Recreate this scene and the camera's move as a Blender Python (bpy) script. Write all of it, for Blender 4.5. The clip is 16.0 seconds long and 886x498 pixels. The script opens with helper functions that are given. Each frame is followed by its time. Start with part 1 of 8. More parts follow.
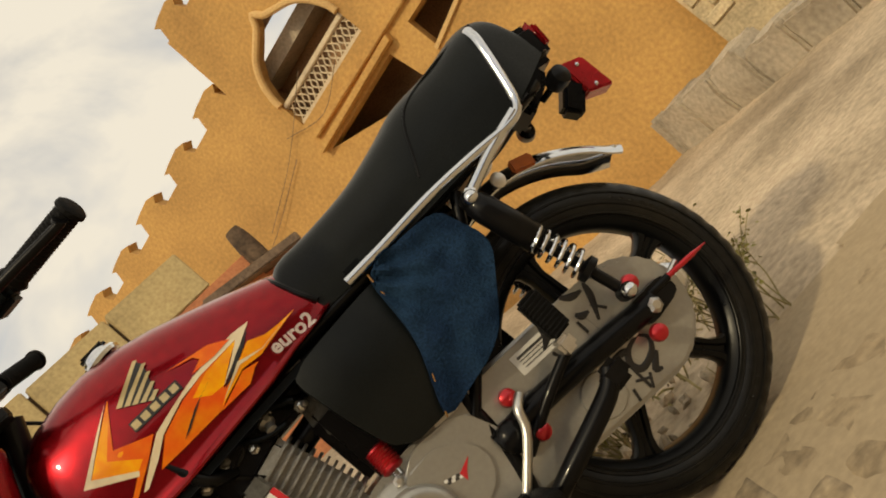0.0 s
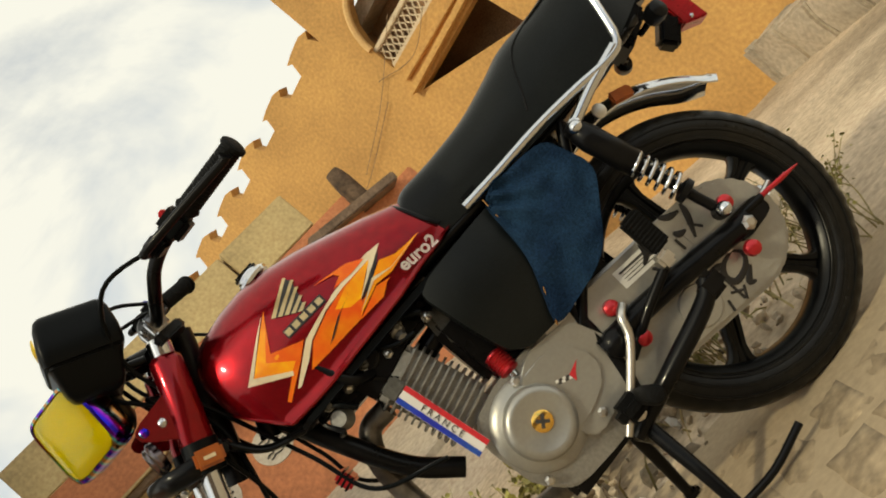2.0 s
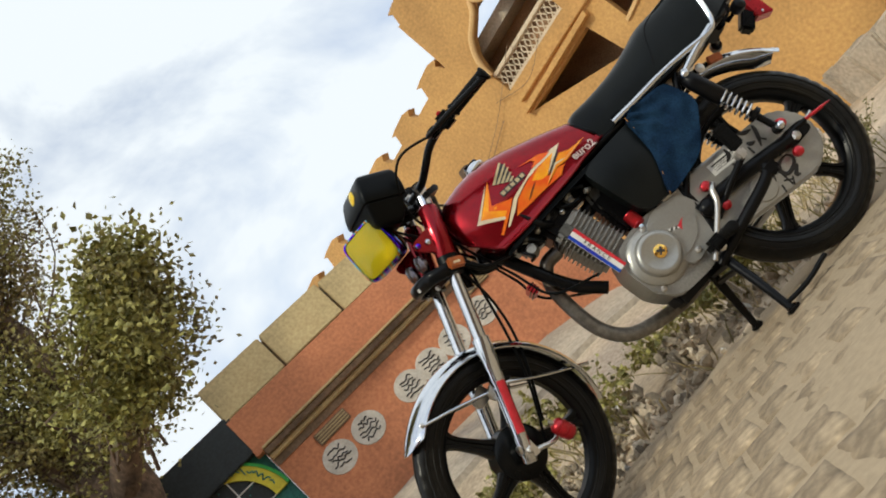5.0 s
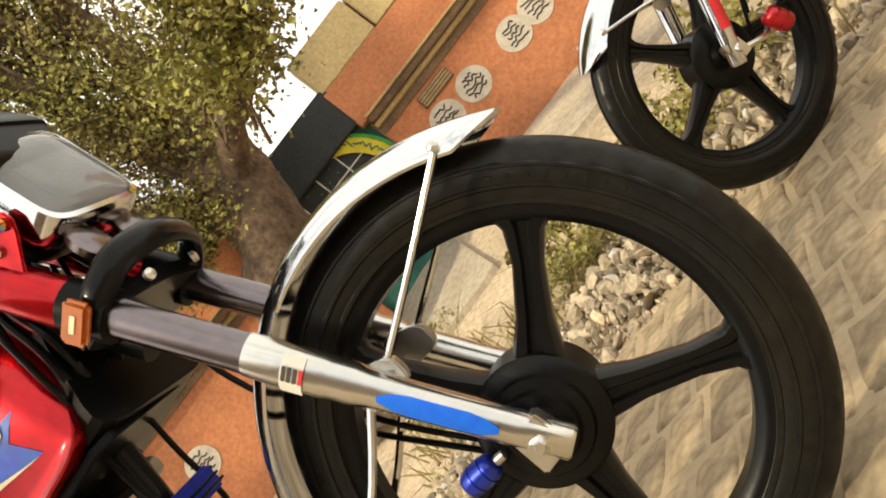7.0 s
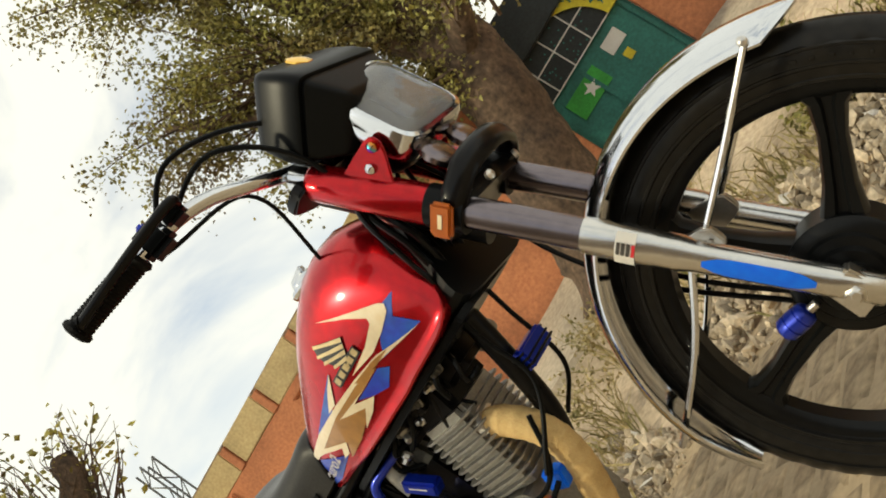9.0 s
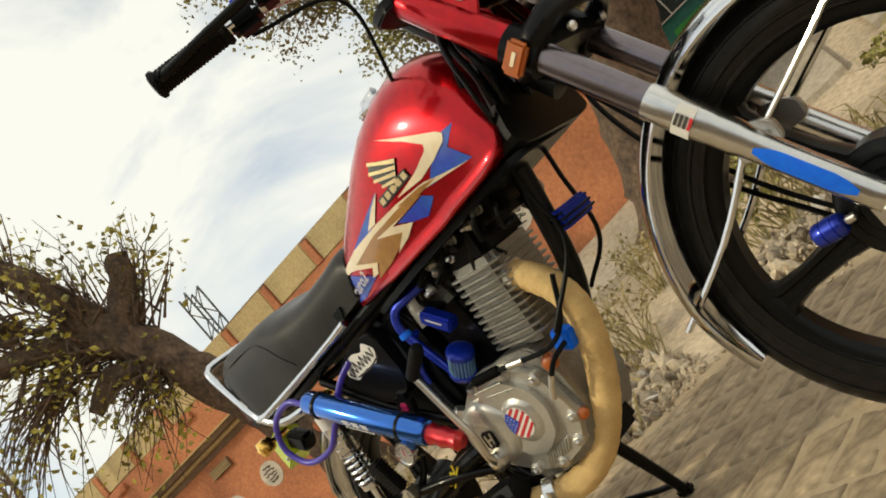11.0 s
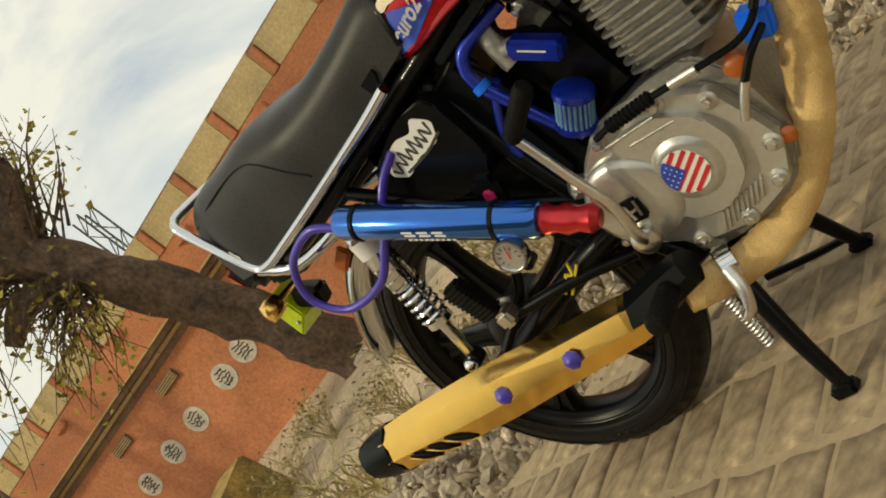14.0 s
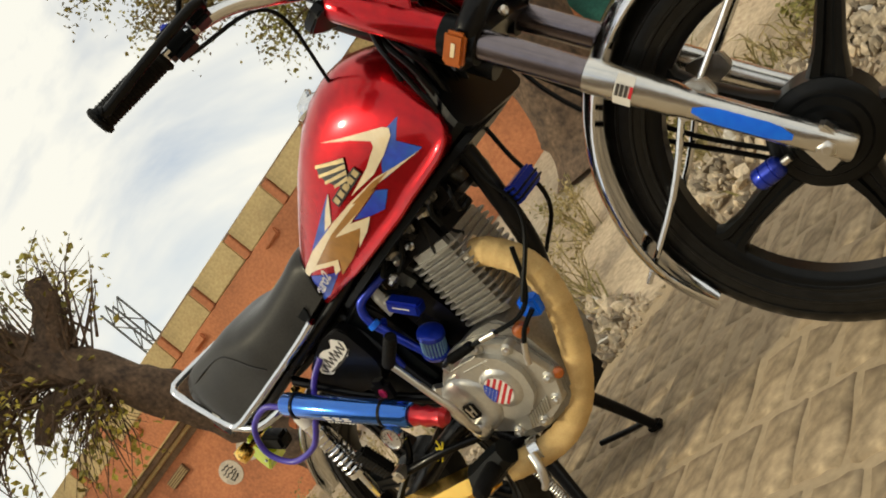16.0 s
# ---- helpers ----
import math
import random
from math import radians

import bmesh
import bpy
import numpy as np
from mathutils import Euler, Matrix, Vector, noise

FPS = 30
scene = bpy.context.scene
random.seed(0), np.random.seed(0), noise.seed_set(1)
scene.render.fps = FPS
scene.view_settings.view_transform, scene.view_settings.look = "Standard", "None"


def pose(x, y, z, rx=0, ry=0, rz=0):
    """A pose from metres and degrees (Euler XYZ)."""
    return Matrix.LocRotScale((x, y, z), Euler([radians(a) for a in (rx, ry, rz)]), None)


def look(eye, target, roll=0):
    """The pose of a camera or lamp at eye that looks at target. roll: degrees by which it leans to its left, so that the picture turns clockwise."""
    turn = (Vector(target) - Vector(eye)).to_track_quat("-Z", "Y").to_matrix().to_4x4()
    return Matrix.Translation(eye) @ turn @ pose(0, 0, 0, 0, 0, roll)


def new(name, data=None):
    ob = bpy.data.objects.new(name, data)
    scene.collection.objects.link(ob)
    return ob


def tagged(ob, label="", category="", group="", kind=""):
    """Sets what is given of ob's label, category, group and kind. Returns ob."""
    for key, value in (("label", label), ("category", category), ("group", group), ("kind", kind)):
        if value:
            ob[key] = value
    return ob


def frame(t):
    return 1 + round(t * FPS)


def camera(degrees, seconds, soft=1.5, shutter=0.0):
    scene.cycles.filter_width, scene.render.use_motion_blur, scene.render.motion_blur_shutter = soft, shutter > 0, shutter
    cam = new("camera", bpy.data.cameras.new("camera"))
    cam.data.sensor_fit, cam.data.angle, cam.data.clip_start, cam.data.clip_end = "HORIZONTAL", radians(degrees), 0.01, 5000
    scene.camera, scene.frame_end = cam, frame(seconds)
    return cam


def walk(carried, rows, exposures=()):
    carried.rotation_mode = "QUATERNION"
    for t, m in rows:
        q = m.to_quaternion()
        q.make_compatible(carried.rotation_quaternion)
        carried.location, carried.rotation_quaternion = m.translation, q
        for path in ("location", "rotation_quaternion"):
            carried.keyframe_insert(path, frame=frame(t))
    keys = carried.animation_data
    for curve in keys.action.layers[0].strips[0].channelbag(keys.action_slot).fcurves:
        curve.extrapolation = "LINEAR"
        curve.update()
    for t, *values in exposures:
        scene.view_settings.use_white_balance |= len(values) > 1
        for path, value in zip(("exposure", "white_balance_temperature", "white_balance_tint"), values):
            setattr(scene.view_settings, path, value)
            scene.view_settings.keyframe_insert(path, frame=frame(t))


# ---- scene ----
cam = camera(56.0, 16.0, soft=1.9)
PATH = [
    (0, (0.150, 0.846, 0.530), (-0.165, 2.818, 0.649), -50.26),
    (0.5, (0.120, 0.946, 0.581), (-0.237, 2.914, 0.615), -50.07),
    (1, (0.119, 0.929, 0.587), (-0.305, 2.882, 0.655), -50.03),
    (1.5, (0.120, 0.847, 0.575), (-0.365, 2.784, 0.694), -50.56),
    (2, (0.130, 0.689, 0.537), (-0.415, 2.604, 0.723), -50.87),
    (2.5, (0.127, 0.518, 0.501), (-0.446, 2.422, 0.716), -51.12),
    (3, (0.105, 0.381, 0.473), (-0.505, 2.271, 0.706), -50.89),
    (3.2, (0.103, 0.325, 0.461), (-0.530, 2.206, 0.705), -50.69),
    (5.3, (-0.119, -0.369, 0.329), (-0.690, 1.503, 0.743), -47.97),
    (5.5, (-0.172, -0.408, 0.328), (-0.817, 1.456, 0.656), -46.19),
    (6, (-0.493, -0.060, 0.396), (-1.306, 1.759, 0.573), -46.46),
    (6.5, (-0.513, -0.033, 0.430), (-1.517, 1.695, 0.483), -49.20),
    (7, (-0.472, -0.035, 0.471), (-1.668, 1.568, 0.512), -52.71),
    (7.5, (-0.511, 0.016, 0.494), (-1.884, 1.470, 0.508), -57.01),
    (8, (-0.487, 0.001, 0.551), (-1.986, 1.323, 0.627), -61.60),
    (8.5, (-0.424, -0.086, 0.591), (-2.001, 1.136, 0.741), -62.60),
    (8.7, (-0.387, -0.150, 0.599), (-1.968, 1.060, 0.797), -60.51),
    (10.8, (-0.363, -0.255, 0.515), (-2.093, 0.720, 0.753), -42.76),
    (11, (-0.384, -0.265, 0.505), (-2.124, 0.698, 0.722), -42.43),
    (11.5, (-0.402, -0.315, 0.465), (-2.142, 0.656, 0.638), -41.29),
    (12, (-0.501, -0.321, 0.454), (-2.233, 0.675, 0.546), -41.70),
    (12.5, (-0.787, -0.296, 0.480), (-2.518, 0.705, 0.436), -44.05),
    (13, (-0.875, -0.315, 0.547), (-2.642, 0.619, 0.474), -48.89),
    (13.5, (-0.938, -0.322, 0.592), (-2.705, 0.603, 0.444), -51.56),
    (14, (-0.979, -0.318, 0.599), (-2.744, 0.609, 0.445), -52.27),
    (14.5, (-1.108, -0.267, 0.607), (-2.850, 0.697, 0.413), -52.54),
    (15, (-0.869, -0.269, 0.596), (-2.659, 0.612, 0.448), -52.02),
    (15.5, (-0.381, -0.355, 0.577), (-2.184, 0.509, 0.551), -50.79),
    (16, (-0.357, -0.307, 0.582), (-2.070, 0.725, 0.595), -51.16),
]
EXPOSURE = [(0.0, -0.67, 7250, 10), (0.5, -0.63, 7500, 12), (1.0, -0.58, 7250, 9), (2.0, -0.47, 6600, 5), (3.0, -0.43, 6000, 5), (5.5, -0.42, 5600, 9), (6.0, -0.13, 6600, 9), (6.5, 0.15, 6850, 11), (7.0, 0.28, 6750, 9), (7.5, 0.27, 6450, 6), (8.0, 0.00, 6450, 5), (8.7, -0.25, 6450, 5), (10.8, -0.40, 6400, 6), (12.0, -0.48, 6250, 4), (13.0, -0.48, 6500, 3), (14.0, -0.56, 6650, 3), (14.5, -0.62, 6700, 8), (15.5, -0.40, 6200, 3), (16.0, -0.43, 6500, 7)]
walk(cam, [(t, look(eye, target, roll)) for t, eye, target, roll in PATH], EXPOSURE)

from mathutils.bvhtree import BVHTree

# ---- world, sun ----
SUN_FROM = Vector((-0.35, -1.0, 0.85)).normalized()
world = bpy.data.worlds.new("sky")
scene.world = world
world.use_nodes = True
wn, wl = world.node_tree.nodes, world.node_tree.links
sky = wn.new("ShaderNodeTexSky")
sky.sky_type, sky.sun_disc = "NISHITA", False
sky.sun_elevation = math.asin(SUN_FROM.z)
sky.sun_rotation = math.atan2(SUN_FROM.x, SUN_FROM.y)
sky.air_density, sky.dust_density = 1.0, 1.5
coord = wn.new("ShaderNodeTexCoord")
cloud = wn.new("ShaderNodeTexNoise")
cloud.inputs["Scale"].default_value, cloud.inputs["Detail"].default_value, cloud.inputs["Roughness"].default_value = 2.3, 7.0, 0.55
cloud.inputs["Distortion"].default_value = 0.6
stretch = wn.new("ShaderNodeMapping")
stretch.inputs["Scale"].default_value = (1.0, 1.0, 1.7)
stretch.inputs["Location"].default_value = (0.35, 1.4, 0.2)
ramp = wn.new("ShaderNodeValToRGB")
ramp.color_ramp.elements[0].color = (0.16, 0.16, 0.16, 1)
ramp.color_ramp.elements[0].position, ramp.color_ramp.elements[1].position = 0.28, 0.50
skyscale = wn.new("ShaderNodeVectorMath")
skyscale.operation = "SCALE"
skyscale.inputs["Scale"].default_value = 0.21
mixsky = wn.new("ShaderNodeMix")
mixsky.data_type = "RGBA"
mixsky.inputs[7].default_value = (1.34, 1.29, 1.16, 1)
wl.new(coord.outputs["Generated"], stretch.inputs["Vector"])
wl.new(stretch.outputs["Vector"], cloud.inputs["Vector"])
wl.new(cloud.outputs["Fac"], ramp.inputs["Fac"])
wl.new(sky.outputs["Color"], skyscale.inputs[0])
wl.new(ramp.outputs["Color"], mixsky.inputs[0])
wl.new(skyscale.outputs["Vector"], mixsky.inputs[6])
wl.new(mixsky.outputs[2], wn["Background"].inputs["Color"])
wn["Background"].inputs["Strength"].default_value = 1.0
sun = new("sun", bpy.data.lights.new("sun", "SUN"))
sun.data.energy, sun.data.angle, sun.data.color = 2.4, radians(3), (1.0, 0.87, 0.60)
sun.matrix_world = look(SUN_FROM * 10, (0, 0, 0))


# ---- materials ----
def material(name, colour, rough=0.5, metal=0.0, coat=0.0, vary=0.15, scale=8.0, bump=0.0, bump_scale=60.0, second=None, amount=0.5, random_piece=0.0, shine=0.5, island=0.0):
    """A Principled surface: two scales of variation, an optional second colour in patches, fine relief."""
    m = bpy.data.materials.new(name)
    m.use_nodes = True
    n, l = m.node_tree.nodes, m.node_tree.links
    p = n["Principled BSDF"]
    p.inputs["Roughness"].default_value, p.inputs["Metallic"].default_value = rough, metal
    p.inputs["Coat Weight"].default_value, p.inputs["Coat Roughness"].default_value = coat, 0.06
    p.inputs["Specular IOR Level"].default_value = shine
    tc = n.new("ShaderNodeTexCoord")
    big, small = n.new("ShaderNodeTexNoise"), n.new("ShaderNodeTexNoise")
    big.inputs["Scale"].default_value, big.inputs["Detail"].default_value = scale, 4
    small.inputs["Scale"].default_value, small.inputs["Detail"].default_value = bump_scale, 5
    for q in (big, small):
        l.new(tc.outputs["Object"], q.inputs["Vector"])
    r = n.new("ShaderNodeValToRGB")
    dark = [c * (1 - vary) for c in colour]
    light = [min(1, c * (1 + vary)) for c in colour]
    if second:
        dark = list(second)
    r.color_ramp.elements[0].position, r.color_ramp.elements[1].position = 0.5 - 0.25 * amount - 0.1, 0.62
    r.color_ramp.elements[0].color, r.color_ramp.elements[1].color = (*dark, 1), (*light, 1)
    l.new(big.outputs["Fac"], r.inputs["Fac"])
    fine = n.new("ShaderNodeMix")
    fine.data_type, fine.blend_type = "RGBA", "OVERLAY"
    fine.inputs[0].default_value = min(1.0, vary * 2.5)
    l.new(r.outputs["Color"], fine.inputs[6])
    l.new(small.outputs["Fac"], fine.inputs[7])
    out = fine.outputs[2]
    if random_piece or island:
        info, hsv = n.new("ShaderNodeNewGeometry" if island else "ShaderNodeObjectInfo"), n.new("ShaderNodeHueSaturation")
        span = n.new("ShaderNodeMapRange")
        span.inputs[3].default_value, span.inputs[4].default_value = 1 - random_piece - island, 1 + random_piece + island
        l.new(info.outputs["Random Per Island" if island else "Random"], span.inputs[0])
        l.new(span.outputs[0], hsv.inputs["Value"])
        l.new(out, hsv.inputs["Color"])
        out = hsv.outputs["Color"]
    l.new(out, p.inputs["Base Color"])
    spread = n.new("ShaderNodeMapRange")
    spread.inputs[3].default_value, spread.inputs[4].default_value = max(0.02, rough - 0.1), min(1, rough + 0.1)
    l.new(big.outputs["Fac"], spread.inputs[0])
    l.new(spread.outputs[0], p.inputs["Roughness"])
    if bump:
        b = n.new("ShaderNodeBump")
        b.inputs["Strength"].default_value, b.inputs["Distance"].default_value = bump, 0.004
        l.new(small.outputs["Fac"], b.inputs["Height"])
        l.new(b.outputs["Normal"], p.inputs["Normal"])
    return m


# slight blue in the chrome's colour stands in for a bluer sky reflection
CHROME = material("chrome", (0.66, 0.68, 0.71), 0.08, 1.0, vary=0.04)
DARK_CHROME = material("smoked_chrome", (0.19, 0.165, 0.175), 0.24, 1.0, vary=0.06)
SLIDER = material("polished_fork_alloy", (0.62, 0.61, 0.58), 0.22, 1.0, vary=0.06)
STEEL = material("brushed_steel", (0.62, 0.60, 0.56), 0.32, 1.0, vary=0.1, bump=0.1, bump_scale=200)
ALLOY = material("cast_aluminium", (0.30, 0.29, 0.265), 0.45, 0.75, vary=0.12, bump=0.25, bump_scale=160)
DARK_CAST = material("dark_cast_metal", (0.09, 0.088, 0.08), 0.45, 0.5, vary=0.2, bump=0.3, bump_scale=150)
SILVER = material("silver_engine_paint", (0.36, 0.35, 0.32), 0.34, 0.6, coat=0.3, vary=0.045, bump=0.05, bump_scale=120)
CLUTCH = material("bright_cast_cover_paint", (0.50, 0.485, 0.44), 0.30, 0.65, coat=0.35, vary=0.06, bump=0.06, bump_scale=120)
RED = material("dark_red_metallic_paint", (0.27, 0.003, 0.009), 0.25, 0.8, coat=0.45, vary=0.10, scale=3, shine=0.3)
BRIGHT_RED = material("bright_red_metallic_paint", (0.44, 0.004, 0.010), 0.25, 0.8, coat=0.45, vary=0.10, scale=3, shine=0.3)
ANOD_RED = material("red_anodised_metal", (0.45, 0.012, 0.02), 0.3, 0.6, coat=0.5)
ANOD_BLUE = material("blue_anodised_metal", (0.005, 0.026, 0.38), 0.3, 0.5, coat=0.5)
CAN_BLUE = material("polished_blue_canister", (0.035, 0.15, 0.55), 0.14, 0.9, coat=0.5, vary=0.05)
SKY_BLUE = material("bright_blue_plastic", (0.0, 0.13, 0.78), 0.4)
PURPLE = material("violet_blue_hose", (0.05, 0.03, 0.36), 0.35, coat=0.3)
GOLD = material("polished_gold", (0.92, 0.58, 0.14), 0.14, 1.0, vary=0.05)
YELLOW = material("yellow_plastic", (0.75, 0.52, 0.02), 0.3, coat=0.5)
RUBBER = material("tyre_rubber", (0.0065, 0.0064, 0.0062), 0.32, vary=0.3, bump=0.06, bump_scale=90, second=(0.012, 0.0105, 0.008), amount=0.3, shine=0.2)
RIM = material("black_alloy_wheel_enamel", (0.0035, 0.0038, 0.004), 0.30, vary=0.2, bump=0.05, bump_scale=120, shine=0.18)
LAMP_DISH = material("silvered_lamp_reflector", (0.80, 0.78, 0.74), 0.16, 1.0, vary=0.1)
BADGE = material("aged_gold_badge", (0.52, 0.40, 0.20), 0.3, 0.6, coat=0.4, vary=0.15)
SOOT = material("burnt_dark_steel", (0.17, 0.16, 0.145), 0.42, 0.8, vary=0.3, bump=0.2, second=(0.07, 0.05, 0.035), amount=0.3)
PALE_BLUE = material("pale_blue_gauze", (0.16, 0.32, 0.52), 0.5, 0.3, vary=0.15)
GRIP = material("grip_rubber", (0.005, 0.005, 0.005), 0.6, vary=0.2, bump=0.5, bump_scale=250, shine=0.1)
BLACK = material("black_enamel", (0.004, 0.004, 0.0045), 0.3, coat=0.15, vary=0.2, shine=0.1)
PLASTIC = material("black_plastic", (0.0028, 0.0036, 0.0042), 0.34, vary=0.2, bump=0.02, bump_scale=300, shine=0.12)
VINYL = material("black_vinyl", (0.0045, 0.0058, 0.0058), 0.34, vary=0.25, bump=0.10, bump_scale=320, shine=0.2)
GREY_VINYL = material("grey_black_vinyl", (0.034, 0.033, 0.031), 0.36, vary=0.2, bump=0.07, bump_scale=320, shine=0.1)
DENIM = material("blue_denim", (0.0045, 0.0135, 0.034), 0.85, vary=0.45, scale=11, bump=0.8, bump_scale=260, second=(0.014, 0.040, 0.085), amount=0.30, shine=0.1)
WRAP = material("beige_heat_wrap", (0.70, 0.49, 0.21), 0.85, vary=0.14, scale=12, bump=0.6, bump_scale=420, second=(0.55, 0.36, 0.14), amount=0.2)
ORANGE = material("orange_reflector", (0.36, 0.085, 0.008), 0.3, coat=0.25)
LIME = material("fluorescent_lime_acrylic", (0.50, 0.62, 0.02), 0.2, coat=0.8)
WHITE = material("white_vinyl_sticker", (0.78, 0.76, 0.72), 0.4, vary=0.05)
CREAM = material("cream_gold_decal", (0.72, 0.60, 0.40), 0.35, coat=0.6, vary=0.15)
BRONZE = material("bronze_decal", (0.32, 0.15, 0.028), 0.35, coat=0.6)
DECAL_YELLOW = material("yellow_orange_decal", (0.85, 0.34, 0.004), 0.4, coat=0.25, shine=0.2, vary=0.2, scale=10, second=(0.75, 0.12, 0.01), amount=0.5)
DECAL_ORANGE = material("orange_decal", (0.70, 0.09, 0.005), 0.4, coat=0.25, shine=0.2, vary=0.2, scale=10, second=(0.80, 0.24, 0.006), amount=0.3)
DECAL_BLUE = material("blue_decal", (0.012, 0.022, 0.36), 0.35, coat=0.5, vary=0.2, scale=14, second=(0.01, 0.08, 0.42), amount=0.1)
DECAL_BLACK = material("black_decal", (0.012, 0.011, 0.011), 0.4)
DECAL_RED = material("red_print", (0.55, 0.02, 0.03), 0.4)
PAPER = material("printed_label", (0.70, 0.68, 0.63), 0.5, vary=0.08)
PINK = material("dark_pink_print", (0.5, 0.02, 0.12), 0.4)


def glass(name, colour, rough=0.03, see=1.0, bend=1.25):
    m = bpy.data.materials.new(name)
    m.use_nodes = True
    p = m.node_tree.nodes["Principled BSDF"]
    p.inputs["Base Color"].default_value = (*colour, 1)
    p.inputs["Roughness"].default_value, p.inputs["Transmission Weight"].default_value, p.inputs["IOR"].default_value = rough, see, bend
    return m


CLEAR = glass("clear_lamp_glass", (0.55, 0.56, 0.58), 0.03, 0.72, 1.5)
AMBER_GLASS = glass("yellow_tinted_glass", (0.98, 0.84, 0.004), 0.05, 0.70, 1.4)
YELLOW_DISH = material("yellow_lit_reflector", (0.92, 0.78, 0.03), 0.25, 0.7, vary=0.1)
RED_LENS = glass("red_lens", (0.35, 0.01, 0.015), 0.1, 0.4)

# rainbow titanium, from the angle of the surface
RAINBOW = material("burnt_titanium", (0.25, 0.05, 0.6), 0.15, 1.0)


def banded(m, colours, scale, axis="X"):
    n, l = m.node_tree.nodes, m.node_tree.links
    tc, w, r = n.new("ShaderNodeTexCoord"), n.new("ShaderNodeTexWave"), n.new("ShaderNodeValToRGB")
    w.bands_direction = axis
    w.inputs["Scale"].default_value, w.inputs["Distortion"].default_value = scale, 1.5
    l.new(tc.outputs["Object"], w.inputs["Vector"])
    l.new(w.outputs["Fac"], r.inputs["Fac"])
    while len(r.color_ramp.elements) < len(colours):
        r.color_ramp.elements.new(0.5)
    for k, c in enumerate(colours):
        r.color_ramp.elements[k].position = k / (len(colours) - 1)
        r.color_ramp.elements[k].color = (*c, 1)
    l.new(r.outputs["Color"], n["Principled BSDF"].inputs["Base Color"])
    return m


banded(RAINBOW, [(0.02, 0.02, 0.6), (0.35, 0.02, 0.55), (0.05, 0.5, 0.6), (0.6, 0.25, 0.05)], 9)

PAVER = material("worn_paving_block", (0.315, 0.240, 0.150), 0.9, vary=0.24, scale=11, bump=0.7, bump_scale=45, second=(0.195, 0.143, 0.086), amount=0.45, random_piece=0.16)
PAVER_ISLAND = material("worn_paving_block_far", (0.315, 0.240, 0.150), 0.9, vary=0.24, scale=11, bump=0.7, bump_scale=45, second=(0.195, 0.143, 0.086), amount=0.45, island=0.16)
PAVE_DEG, PAVER_L, PAVER_W = 11.0, 0.10, 0.20
SAND = material("sandy_joint_soil", (0.35, 0.27, 0.172), 0.95, vary=0.10, scale=5, bump=0.35, bump_scale=60, second=(0.39, 0.30, 0.19), amount=0.3)
EARTH = material("dusty_earth", (0.47, 0.375, 0.265), 0.95, vary=0.25, scale=1.6, bump=0.8, bump_scale=40, second=(0.27, 0.21, 0.14), amount=0.45)
STONE_ISLAND = material("loose_rubble_stone", (0.37, 0.305, 0.22), 0.9, vary=0.3, scale=9, bump=0.5, bump_scale=60, island=0.5)
LITTER = material("pale_litter", (0.60, 0.57, 0.52), 0.7, vary=0.2, island=0.4)
WEED_LEAF = material("weed_leaf", (0.25, 0.23, 0.06), 0.6, vary=0.4, scale=6, island=0.35)
WEED_STEM = material("weed_stem", (0.30, 0.25, 0.11), 0.8, vary=0.3)
PLASTER = material("ochre_plaster", (0.50, 0.285, 0.092), 0.9, vary=0.18, scale=1.1, bump=0.35, bump_scale=30, second=(0.40, 0.22, 0.070), amount=0.6)
PLASTER_PALE = material("pale_ochre_trim", (0.62, 0.40, 0.17), 0.9, vary=0.15, scale=2, bump=0.2)
FAR_PLASTER = material("weathered_brown_plaster", (0.20, 0.145, 0.095), 0.9, vary=0.25, scale=0.8, bump=0.4, bump_scale=20, second=(0.12, 0.085, 0.055), amount=0.5)
# the room's shade is put into this darker brown
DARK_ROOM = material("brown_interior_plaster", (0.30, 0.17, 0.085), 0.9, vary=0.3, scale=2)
LATTICE = material("cream_painted_lattice", (0.62, 0.50, 0.34), 0.8, vary=0.1)
BRICK_RED = material("terracotta_wall_paint", (0.52, 0.205, 0.095), 0.9, vary=0.2, scale=2.2, bump=0.35, bump_scale=45, second=(0.42, 0.16, 0.075), amount=0.5)
PANEL = material("ochre_concrete_panel", (0.52, 0.40, 0.20), 0.9, vary=0.18, scale=2.5, bump=0.3, bump_scale=50, second=(0.43, 0.33, 0.17), amount=0.5)
BAND = material("weathered_brown_band", (0.20, 0.135, 0.085), 0.9, vary=0.3, scale=5, bump=0.3)
CREAM_BRICK = material("pale_weathered_brick", (0.50, 0.40, 0.25), 0.9, vary=0.25, scale=4, bump=0.5, bump_scale=40, random_piece=0.2)
CEMENT = material("cement_ramp", (0.40, 0.34, 0.26), 0.9, vary=0.2, scale=2.5, bump=0.5, bump_scale=35)
DISC = material("whitewashed_disc", (0.62, 0.56, 0.47), 0.85, vary=0.15, scale=9)
INK = material("black_lettering", (0.05, 0.045, 0.04), 0.8)
GATE_BLACK = material("black_painted_gate", (0.018, 0.022, 0.022), 0.6, vary=0.3, scale=4)
GATE_GREEN = material("teal_painted_board", (0.03, 0.16, 0.13), 0.6, vary=0.2, scale=4)
LEAF_GREEN = material("bright_green_paint", (0.05, 0.34, 0.05), 0.6)
SIGN_OCHRE = material("faded_ochre_paint", (0.30, 0.20, 0.05), 0.8, vary=0.35, scale=9, bump=0.3, second=(0.13, 0.085, 0.03), amount=0.5)
SIGN_YELLOW = material("yellow_sign_paint", (0.66, 0.55, 0.03), 0.6, vary=0.15)
